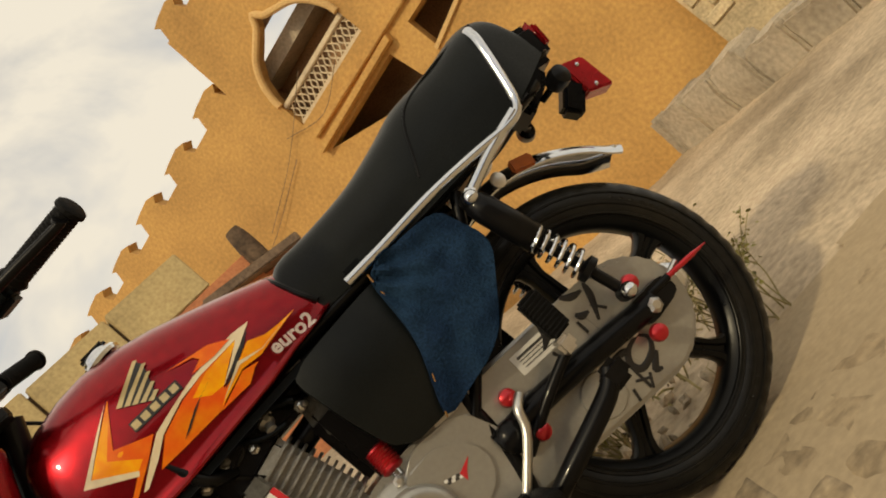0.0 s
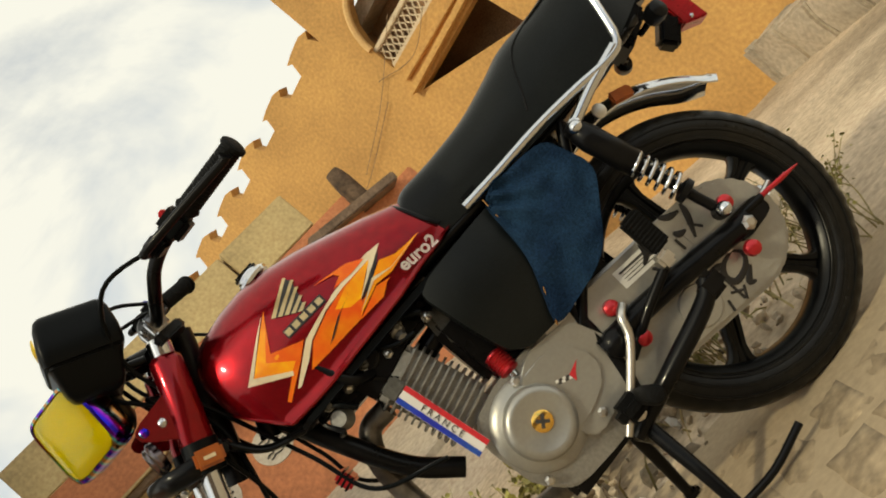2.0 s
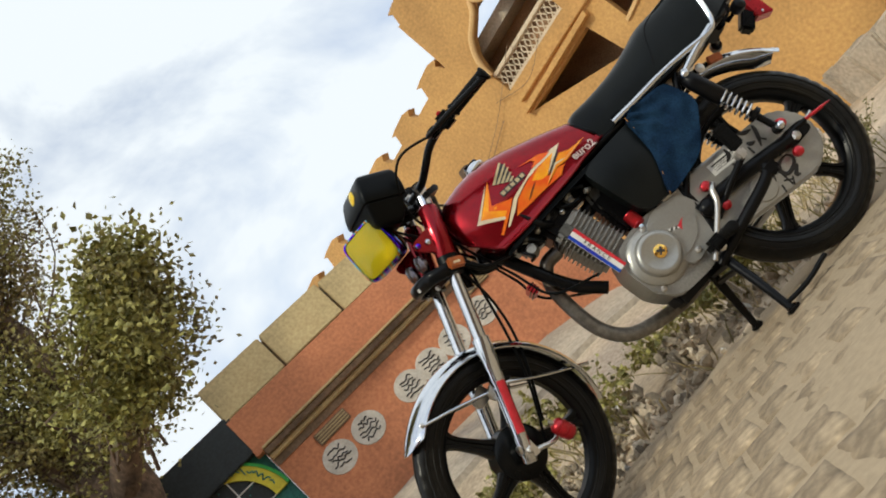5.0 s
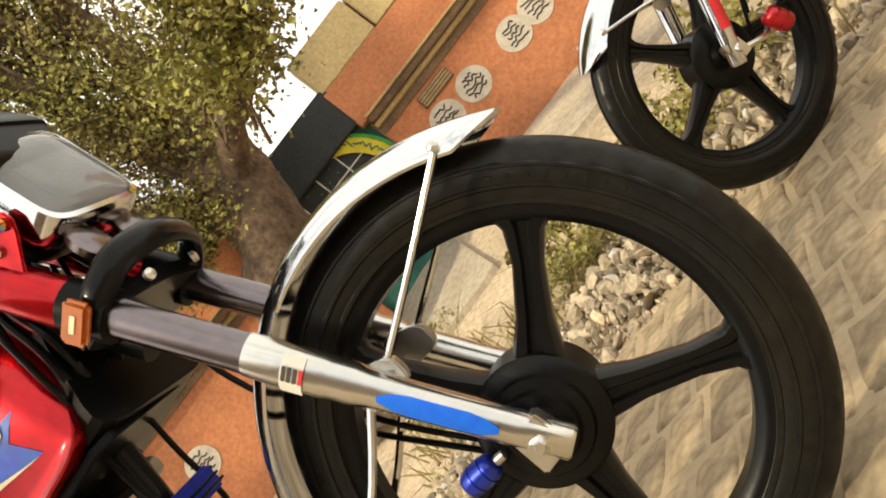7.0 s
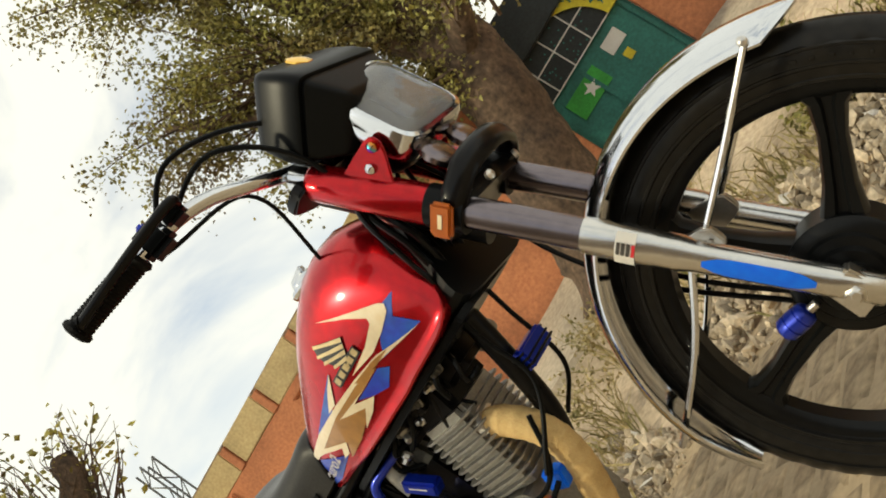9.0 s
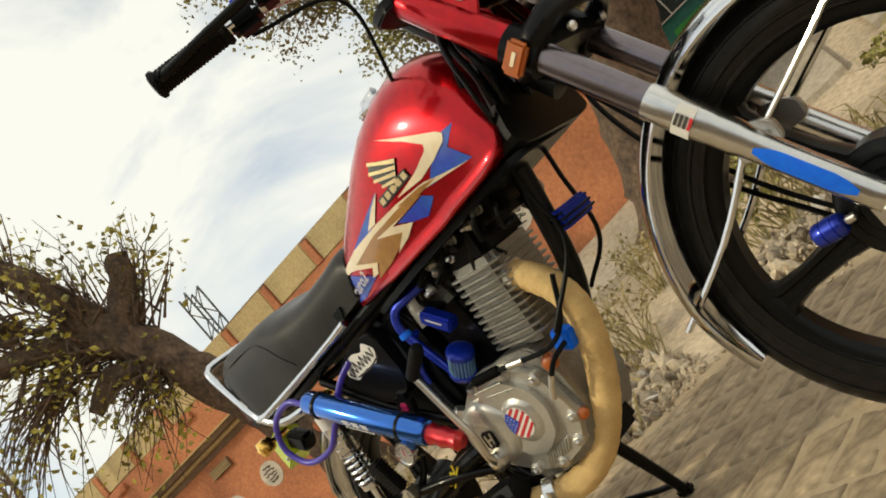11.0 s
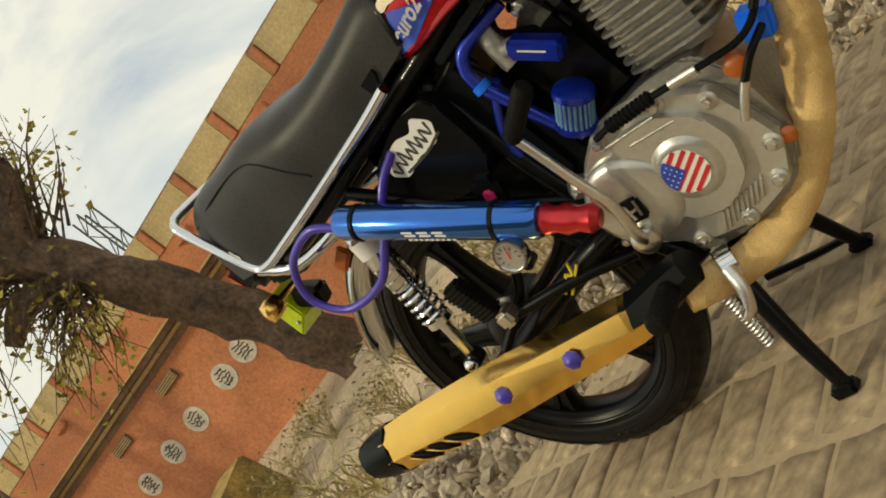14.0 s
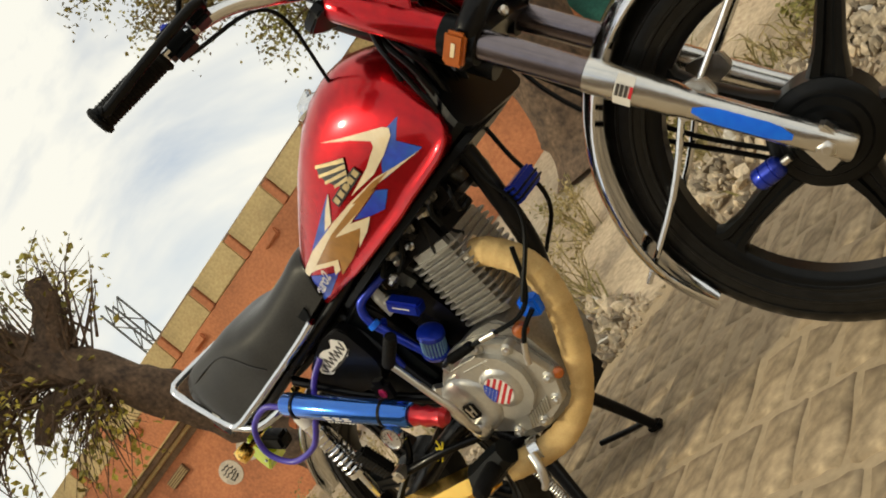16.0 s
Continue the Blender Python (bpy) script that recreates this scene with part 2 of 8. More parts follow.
BARK = material("rough_bark", (0.100, 0.066, 0.042), 0.95, vary=0.4, scale=12, bump=1.0, bump_scale=40, second=(0.045, 0.030, 0.021), amount=0.5)
LEAF = material("dusty_green_leaf", (0.195, 0.185, 0.045), 0.65, vary=0.5, scale=1.8, second=(0.150, 0.088, 0.042), amount=0.6, island=0.5)
LEAF_YELLOW = material("yellowing_leaf", (0.34, 0.29, 0.04), 0.6, vary=0.4, scale=2.5, second=(0.10, 0.10, 0.03), amount=0.5, island=0.45)
DRY = material("dry_grass", (0.34, 0.27, 0.13), 0.9, vary=0.4, scale=5, second=(0.16, 0.15, 0.05), amount=0.4, island=0.3)
RUST = material("rusty_steel", (0.16, 0.11, 0.075), 0.8, vary=0.3)


# ---- mesh helpers ----
def part(name, bm, mat, parent=None, label="", smooth=True):
    me = bpy.data.meshes.new(name)
    bmesh.ops.recalc_face_normals(bm, faces=bm.faces)
    bm.to_mesh(me)
    bm.free()
    me.materials.append(mat)
    if smooth:
        me.polygons.foreach_set("use_smooth", [True] * len(me.polygons))
        me.set_sharp_from_angle(angle=radians(38))
    ob = new(name, me)
    if parent:
        ob.parent = parent
    if label:
        tagged(ob, label)
    return ob


def curve_points(pts, n=6):
    """Catmull-Rom through the points."""
    P = [Vector(p) for p in pts]
    if len(P) < 3:
        return P
    P = [P[0] * 2 - P[1]] + P + [P[-1] * 2 - P[-2]]
    out = []
    for i in range(1, len(P) - 2):
        a, b, c, d = P[i - 1 : i + 3]
        for k in range(n):
            t = k / n
            out.append(0.5 * ((2 * b) + (c - a) * t + (2 * a - 5 * b + 4 * c - d) * t * t + (3 * b - a - 3 * c + d) * t**3))
    out.append(P[-2])
    return out


def tube(pts, r, seg=10, smooth=0, bm=None, closed=False):
    """A pipe along the points; r may be one radius or a function of 0..1."""
    bm = bm or bmesh.new()
    P = curve_points(pts, smooth) if smooth else [Vector(p) for p in pts]
    radius = r if callable(r) else (lambda u: r)
    up, rings = None, []
    for i, p in enumerate(P):
        d = (P[min(i + 1, len(P) - 1)] - P[max(i - 1, 0)]).normalized()
        if closed:
            d = (P[(i + 1) % len(P)] - P[i - 1]).normalized()
        if up is None:
            up = d.orthogonal().normalized()
        up = (up - d * up.dot(d)).normalized()
        side = d.cross(up)
        rr = radius(i / max(1, len(P) - 1))
        rings.append([bm.verts.new(p + rr * (math.cos(a) * up + math.sin(a) * side)) for a in (2 * math.pi * k / seg for k in range(seg))])
    last = len(rings) if closed else len(rings) - 1
    for i in range(last):
        a, b = rings[i], rings[(i + 1) % len(rings)]
        for k in range(seg):
            bm.faces.new((a[k], a[(k + 1) % seg], b[(k + 1) % seg], b[k]))
    if not closed:
        bm.faces.new(rings[0][::-1])
        bm.faces.new(rings[-1])
    return bm


def lathe(profile, at, axis=(0, 1, 0), seg=32, bm=None, closed=False):
    """Turns (along, radius) pairs about an axis through a point."""
    bm = bm or bmesh.new()
    axis, at = Vector(axis).normalized(), Vector(at)
    u = axis.orthogonal().normalized()
    v = axis.cross(u)
    rings = [[bm.verts.new(at + axis * a + r * (math.cos(t) * u + math.sin(t) * v)) for t in (2 * math.pi * k / seg for k in range(seg))] for a, r in profile]
    for i in range(len(rings) if closed else len(rings) - 1):
        p, q = rings[i], rings[(i + 1) % len(rings)]
        for k in range(seg):
            bm.faces.new((p[k], p[(k + 1) % seg], q[(k + 1) % seg], q[k]))
    if not closed:
        for ring in (rings[0], rings[-1]):
            bm.faces.new(ring)
    return bm


def block(at, size, turn=None, bevel=0.004, bm=None, seg=2):
    """A box with rounded edges."""
    bm = bm or bmesh.new()
    made = bmesh.ops.create_cube(bm, size=1)["verts"]
    bmesh.ops.scale(bm, vec=size, verts=made)
    if bevel:
        edges = list({e for v in made for e in v.link_edges})
        made = list({v for f in bmesh.ops.bevel(bm, geom=edges, offset=bevel, segments=seg, affect="EDGES")["faces"] for v in f.verts} | {v for v in made if v.is_valid})
    m = Matrix.Translation(at) @ (turn.to_4x4() if turn else Matrix())
    bmesh.ops.transform(bm, matrix=m, verts=made)
    return bm


def plate(pts, y0, y1, bevel=0.003, bm=None, plane="xz"):
    """A flat outline given thickness, with rounded edges."""
    bm = bm or bmesh.new()
    put3 = (lambda a, b, c: (a, c, b)) if plane == "xz" else (lambda a, b, c: (a, b, c)) if plane == "xy" else (lambda a, b, c: (c, a, b))
    lo = [bm.verts.new(put3(a, b, y0)) for a, b in pts]
    hi = [bm.verts.new(put3(a, b, y1)) for a, b in pts]
    bm.faces.new(lo[::-1])
    bm.faces.new(hi)
    n = len(pts)
    for k in range(n):
        bm.faces.new((lo[k], lo[(k + 1) % n], hi[(k + 1) % n], hi[k]))
    if bevel:
        edges = [e for e in {e for v in lo + hi for e in v.link_edges}]
        bmesh.ops.bevel(bm, geom=edges, offset=bevel, segments=2, affect="EDGES", clamp_overlap=True)
    return bm


def turn_to(direction, up=(0, 0, 1)):
    """The rotation whose X runs along a direction."""
    x = Vector(direction).normalized()
    y = Vector(up).cross(x).normalized()
    return Matrix((x, y, x.cross(y))).transposed()


def rounded(pts, n=3):
    """An outline with softened corners."""
    out, count = [], len(pts)
    for k in range(count):
        a, b, c = (Vector((*pts[(k + d) % count], 0)) for d in (-1, 0, 1))
        p, q = b.lerp(a, 0.25), b.lerp(c, 0.25)
        for i in range(n + 1):
            t = i / n
            out.append(tuple(((1 - t) ** 2 * p + 2 * t * (1 - t) * b + t * t * q)[:2]))
    return out


def wrapped(pts, tree, side, lift=0.0015, step=0.012):
    """An outline in the x-z plane laid on the side of a surface."""
    bm = bmesh.new()
    f = bm.faces.new([bm.verts.new((x, 0, z)) for x, z in pts])
    f.normal_update()
    bmesh.ops.triangulate(bm, faces=[f])
    for _ in range(3):
        longer = [e for e in bm.edges if e.calc_length() > step * 2]
        if not longer:
            break
        bmesh.ops.subdivide_edges(bm, edges=longer, cuts=1)
        bmesh.ops.triangulate(bm, faces=[f for f in bm.faces if len(f.verts) > 3])
    lay(bm, tree, side, lift)
    return bm


def lay(bm, tree, side, lift):
    lost = []
    for v in bm.verts:
        hit, normal, _, _ = tree.ray_cast(Vector((v.co.x, side * 0.6, v.co.z)), Vector((0, -side, 0)))
        if hit is None:
            lost.append(v)
        else:
            v.co = hit + Vector((0, side, 0)) * lift
    bmesh.ops.delete(bm, geom=lost, context="VERTS")


def words(body, size, at, right, up, mat, parent, shear=0.0, thick=0.0006, name="lettering", tree=None, side=1, bold=0.0):
    """Letters of the built-in font as a mesh."""
    c = bpy.data.curves.new(name, "FONT")
    c.offset = bold
    c.body, c.size, c.shear, c.extrude, c.align_x, c.align_y = body, size, shear, thick, "CENTER", "CENTER"
    tmp = bpy.data.objects.new(name, c)
    scene.collection.objects.link(tmp)
    me = bpy.data.meshes.new_from_object(tmp.evaluated_get(bpy.context.evaluated_depsgraph_get()))
    bpy.data.objects.remove(tmp)
    right, up = Vector(right).normalized(), Vector(up).normalized()
    m = Matrix((right, up, right.cross(up))).transposed().to_4x4()
    m.translation = at
    me.transform(m)
    bm = bmesh.new()
    bm.from_mesh(me)
    if tree:
        lay(bm, tree, side, 0.0085)
    return part(name, bm, mat, parent, smooth=False)


# ---- motorcycles: x ahead from the front axle, y to the rider's left, z up ----
FRONT, REAR = (0.0, 0.0, 0.29), (-1.16, 0.0, 0.29)


def fork_at(z):
    """Where the fork's line stands at a height."""
    return 0.012 - (z - 0.29) * 0.485


def wheel(bike, name, at, R, w, drum_side, first=90):
    """Tyre with tread, alloy rim, five cast spokes and a hub."""
    prof = [(-0.62 * w, R - 0.072), (-0.92 * w, R - 0.060), (-w, R - 0.042), (-0.93 * w, R - 0.022), (-0.72 * w, R - 0.008), (-0.38 * w, R - 0.001), (-0.10 * w, R), (-0.07 * w, R - 0.004), (0.07 * w, R - 0.004), (0.10 * w, R)]
    prof += [(-a, r) for a, r in prof[5::-1]]
    bm = lathe(prof, at, seg=144, closed=True)
    c = Vector(at)
    for v in bm.verts:
        d = v.co - c
        r = math.hypot(d.x, d.z)
        ang = math.atan2(d.z, d.x)
        k = int((ang + math.pi) / (2 * math.pi) * 144 + 0.5)
        if R - 0.024 < r < R - 0.003 and abs(d.y) > 0.3 * w and k % 3 == (0 if d.y > 0 else 1):
            v.co -= Vector((d.x, d.y * 0.4, d.z)).normalized() * 0.0045
    tyre = part(name, bm, RUBBER, bike, "black tubeless tyre with worn block tread")
    for s in (1, -1):
        part("sidewall_line", lathe([(s * 0.94 * w, R - 0.050), (s * 1.035 * w, R - 0.048), (s * 1.04 * w, R - 0.045), (s * 0.95 * w, R - 0.043)], at, seg=96, closed=True), RUBBER, tyre)
        part("sidewall_ridge", lathe([(s * 0.90 * w, R - 0.0290), (s * 1.005 * w, R - 0.0275), (s * 0.995 * w, R - 0.0245), (s * 0.88 * w, R - 0.0225)], at, seg=96, closed=True), RUBBER, tyre)
        part("bead_ridge", lathe([(s * 0.78 * w, R - 0.0670), (s * 0.93 * w, R - 0.0655), (s * 0.95 * w, R - 0.0615), (s * 0.88 * w, R - 0.0590)], at, seg=96, closed=True), RUBBER, tyre)
    rnd_t = random.Random(int(R * 1000))
    for s in (1, -1):
        for start in (20, 140, 245):
            for k in range(rnd_t.randint(6, 9)):
                an = radians(start + 4.2 * k)
                e_r, e_t = Vector((math.cos(an), 0, math.sin(an))), Vector((-math.sin(an), 0, math.cos(an)))
                turn = Matrix((e_t, (0, 1, 0), e_r)).transposed()
                part("raised_letter", block(c + e_r * (R - 0.037) + Vector((0, s * 0.995 * w, 0)), (rnd_t.uniform(0.003, 0.008), 0.0012, 0.0050), turn, 0.0006, seg=1), RUBBER, tyre)
    rim = [(-0.72 * w, R - 0.064), (-0.74 * w, R - 0.071), (-0.60 * w, R - 0.080), (-0.42 * w, R - 0.086), (0.42 * w, R - 0.086), (0.60 * w, R - 0.080), (0.74 * w, R - 0.071), (0.72 * w, R - 0.064)]
    part("rim", lathe(rim, at, seg=96, closed=True), RIM, tyre, "matt black alloy rim")
    hub = [(-0.055, 0.018), (-0.055, 0.028), (-0.040, 0.034), (-0.038, 0.066), (-0.030, 0.076), (0.030, 0.076), (0.036, 0.070), (0.038, 0.058), (0.043, 0.055), (0.045, 0.044), (0.052, 0.040), (0.054, 0.028), (0.062, 0.024), (0.062, 0.014)]
    part("hub", lathe([(a * drum_side, r) for a, r in hub], at, seg=48), RIM, tyre, "black drum brake hub")
    for k in range(5):
        a0 = radians(first + 72 * k)
        d, t = Vector((math.cos(a0), 0, math.sin(a0))), Vector((-math.sin(a0), 0, math.cos(a0)))
        bm = bmesh.new()
        rows = []
        for r, hw, hy in ((0.060, 0.030, 0.026), (0.11, 0.020, 0.020), (0.17, 0.017, 0.017), (R - 0.095, 0.022, 0.018), (R - 0.083, 0.034, 0.018)):
            prof2 = [(-hw, 0.45), (-hw * 0.8, 1), (-hw * 0.35, 1), (-hw * 0.2, 0.72), (hw * 0.2, 0.72), (hw * 0.35, 1), (hw * 0.8, 1), (hw, 0.45)]
            ring = [bm.verts.new(c + d * r + t * u + Vector((0, hy * q, 0))) for u, q in prof2] + [bm.verts.new(c + d * r + t * u - Vector((0, hy * q, 0))) for u, q in prof2[::-1]]
            rows.append(ring)
        for a, b in zip(rows, rows[1:]):
            for i in range(16):
                bm.faces.new((a[i], a[(i + 1) % 16], b[(i + 1) % 16], b[i]))
        bm.faces.new(rows[0])
        bm.faces.new(rows[-1])
        part("spoke", bm, RIM, tyre)
    part("axle", tube([c + Vector((0, -0.105, 0)), c + Vector((0, 0.105, 0))], 0.0085, 12), STEEL, tyre, "zinc-plated axle")
    return tyre


def fender(bike, name, at, r, a0, a1, half, mat, label, drop=0.022, point=0.0, flick=0.0):
    """A curved mudguard with rolled edges, from one angle to another round an axle."""
    bm, c, rings = bmesh.new(), Vector(at), []
    steps = 40
    for i in range(steps + 1):
        u = i / steps
        a = radians(a0 + (a1 - a0) * u)
        d = Vector((math.cos(a), 0, math.sin(a)))
        taper = min(1.0, 0.62 + 3.2 * min(u, 1 - u))
        sharp = min(1.0, 0.10 + u / point) if point else 1.0
        taper = 1.0 if point and u < 0.5 else taper
        taper *= sharp ** 0.6
        lift = flick * max(0.0, 1 - 8 * min(u, 1 - u)) ** 2 if (u < 0.5) == (point > 0) else 0.0
        outer = [(half * taper * math.sin(q), lift - drop * sharp * (1 - math.cos(q)) / 0.9) for q in (-1.45, -1.15, -0.8, -0.4, 0, 0.4, 0.8, 1.15, 1.45)]
        ring = [bm.verts.new(c + d * (r + h) + Vector((0, y, 0))) for y, h in outer]
        ring += [bm.verts.new(c + d * (r + h - 0.003) + Vector((0, y * 0.97, 0))) for y, h in outer[::-1]]
        rings.append(ring)
    n = len(rings[0])
    for p, q in zip(rings, rings[1:]):
        for k in range(n):
            bm.faces.new((p[k], p[(k + 1) % n], q[(k + 1) % n], q[k]))
    bm.faces.new(rings[0])
    bm.faces.new(rings[-1])
    return part(name, bm, mat, bike, label)


TANK = [  # x, bottom, top, half width low, half width high
    (-0.334, 0.792, 0.838, 0.040, 0.036), (-0.339, 0.762, 0.864, 0.066, 0.058), (-0.355, 0.734, 0.886, 0.084, 0.074), (-0.385, 0.687, 0.905, 0.099, 0.086), (-0.398, 0.672, 0.909, 0.104, 0.090), (-0.45, 0.667, 0.917, 0.110, 0.098),
    (-0.50, 0.665, 0.918, 0.117, 0.105), (-0.56, 0.667, 0.908, 0.121, 0.106), (-0.62, 0.669, 0.889, 0.120, 0.102), (-0.68, 0.672, 0.864, 0.116, 0.096), (-0.74, 0.680, 0.838, 0.110, 0.088),
    (-0.79, 0.683, 0.815, 0.104, 0.080), (-0.825, 0.688, 0.798, 0.097, 0.072), (-0.842, 0.698, 0.783, 0.085, 0.062), (-0.848, 0.720, 0.765, 0.050, 0.045)]


TANK_FRONT = [(-0.312, 0.712, 0.808, 0.084, 0.034), (-0.317, 0.690, 0.828, 0.100, 0.046), (-0.327, 0.677, 0.846, 0.111, 0.058), (-0.342, 0.671, 0.864, 0.116, 0.070), (-0.365, 0.668, 0.884, 0.118, 0.080), (-0.400, 0.667, 0.904, 0.119, 0.090), (-0.45, 0.667, 0.917, 0.120, 0.099)]
# half of the tank's section: share of the width, share of the height
TANK_SIDE = [(0.0, 0.0), (0.5, 0.0), (0.90, 0.0), (0.975, 0.006), (0.99, 0.020), (0.968, 0.036), (0.940, 0.060), (0.956, 0.16), (0.985, 0.29), (1.0, 0.42), (0.985, 0.54), (0.95, 0.64), (0.89, 0.73), (0.79, 0.82), (0.63, 0.90), (0.36, 0.97), (0.0, 1.0)]


def tank(bike, paint, label, style):
    bm, rings = bmesh.new(), []
    for x, zb, zt, wl_, wh in TANK if style == "red" else TANK_FRONT + TANK[6:]:
        half = [(f * (wl_ + (wh - wl_) * h), zb + (zt - zb) * h) for f, h in TANK_SIDE]
        ring = [(y, z) for y, z in half] + [(-y, z) for y, z in half[-2:0:-1]]
        rings.append([bm.verts.new((x, y, z)) for y, z in ring])
    for p, q in zip(rings, rings[1:]):
        for k in range(32):
            bm.faces.new((p[k], p[(k + 1) % 32], q[(k + 1) % 32], q[k]))
    bm.faces.new(rings[0])
    bm.faces.new(rings[-1])
    bmesh.ops.subdivide_edges(bm, edges=bm.edges[:], cuts=1, use_grid_fill=True, smooth=0.35)
    bmesh.ops.recalc_face_normals(bm, faces=bm.faces)
    tree = BVHTree.FromBMesh(bm)
    ob = part("fuel_tank", bm, paint, bike, label)
    ob.data.polygons.foreach_set("use_smooth", [True] * len(ob.data.polygons))
    if style == "blue":
        # black cover added to darken the red of the tank's lower front
        shroud = rounded([(-0.100, 0.662), (0.126, 0.650), (0.126, 0.720), (0.075, 0.812), (0.020, 0.826), (-0.030, 0.812)], 4)
        bm = bmesh.new()
        near, far = ([bm.verts.new((x, y, z)) for y, z in shroud] for x in (-0.345, -0.296))
        for k in range(len(shroud)):
            bm.faces.new((near[k], near[(k + 1) % len(shroud)], far[(k + 1) % len(shroud)], far[k]))
        bm.faces.new(near)
        bm.faces.new(far)
        bmesh.ops.recalc_face_normals(bm, faces=bm.faces)
        part("head_shroud", bm, PLASTIC, bike, "added black cover darkening the tank's lower front", smooth=False)
    f = -0.400 if style == "red" else -0.312
    # added black sheet, stands in for the shade on the tank's underside
    under = [(f, 0.070), (f - 0.020, 0.094), (-0.47, 0.103), (-0.62, 0.105), (-0.74, 0.094), (-0.82, 0.078)]
    part("tunnel_panel", plate([*under, *((x, -y) for x, y in reversed(under))], 0.652, 0.6645, 0.002, plane="xy"), PLASTIC, bike, "added black sheet for the shade under the tank")
    cap = lathe([(0, 0.036), (0.006, 0.038), (0.012, 0.034), (0.014, 0.026), (0.020, 0.024), (0.024, 0.018), (0.025, 0.004)], (-0.535, 0, 0.906), (0.15, 0, 1), 32)
    cap = part("filler_cap", cap, CHROME, ob, "chrome fuel filler cap")
    part("cap_handle", block((-0.535, 0, 0.932), (0.05, 0.014, 0.014), bevel=0.004), CHROME, cap)
    return ob, tree


def seat(bike, cover, piping, style):
    """A long stepped seat: a rounded upper and a pan below."""
    top = [(-0.80, 0.792), (-0.83, 0.806), (-0.90, 0.803), (-1.00, 0.806), (-1.09, 0.822), (-1.16, 0.838), (-1.26, 0.840), (-1.36, 0.852), (-1.405, 0.838), (-1.42, 0.80)]
    if style == "blue":
        top = [(x, z + 0.022 * max(0, min(1, (-1.05 - x) / 0.2))) for x, z in top]
    low = 0.706 if style == "blue" else 0.690
    bm, rings = bmesh.new(), []
    P = curve_points([(x, 0, z) for x, z in top], 4)
    for p in P:
        u = (p.x + 0.80) / -0.62
        half = 0.088 + 0.045 * min(1, max(0, u * 2.2)) - 0.03 * max(0, u - 0.85) / 0.15
        zb = low - (0.012 if style == "blue" else 0.026) * math.sin(math.pi * min(1, u * 0.9)) + (0.02 * max(0, u - 0.8) / 0.2)
        zb = min(zb, p.z - 0.01)
        ring = []
        for k in range(20):
            a = math.pi * k / 19
            cs, sn = math.cos(a), math.sin(a)
            ring.append(bm.verts.new((p.x, half * math.copysign(abs(cs) ** 0.5, cs), zb + (p.z - zb) * sn**0.55)))
        rings.append(ring)
    for p, q in zip(rings, rings[1:]):
        for k in range(20):
            bm.faces.new((p[k], p[(k + 1) % 20], q[(k + 1) % 20], q[k]))
    bm.faces.new(rings[0])
    bm.faces.new(rings[-1])
    bmesh.ops.recalc_face_normals(bm, faces=bm.faces)
    tree = BVHTree.FromBMesh(bm)
    ob = part("seat", bm, cover, bike, "long black vinyl seat with a raised pillion end")
    pan = [(x, z + low - 0.706 - (0 if style == "blue" or x > -0.9 else 0.012)) for x, z in ((-0.87, 0.712), (-0.89, 0.690), (-1.10, 0.682), (-1.30, 0.690), (-1.40, 0.715), (-1.40, 0.728), (-0.87, 0.728))]
    part("seat_pan", plate(pan, -0.105, 0.105, 0.006), PLASTIC, ob)
    for s in (1, -1):
        seam = []
        for x, z in ((-1.075, 0.712), (-1.10, 0.745), (-1.13, 0.785), (-1.165, 0.812), (-1.22, 0.825), (-1.30, 0.832), (-1.38, 0.834)):
            hit = tree.ray_cast(Vector((x, s * 0.5, z)), Vector((0, -s, 0)))[0]
            if hit:
                seam.append(hit + Vector((0, s * 0.0005, 0)))
        part("seam", tube(seam, 0.0022, 6, 4), piping, ob, "stitched seam piping")
        edge = [(-0.795, s * 0.04, 0.800), (-0.80, s * 0.075, 0.775), (-0.808, s * 0.09, 0.74), (-0.82, s * 0.094, 0.708)]
        part("front_piping", tube(edge, 0.005, 8, 4), BLACK, ob)
    return ob, tree


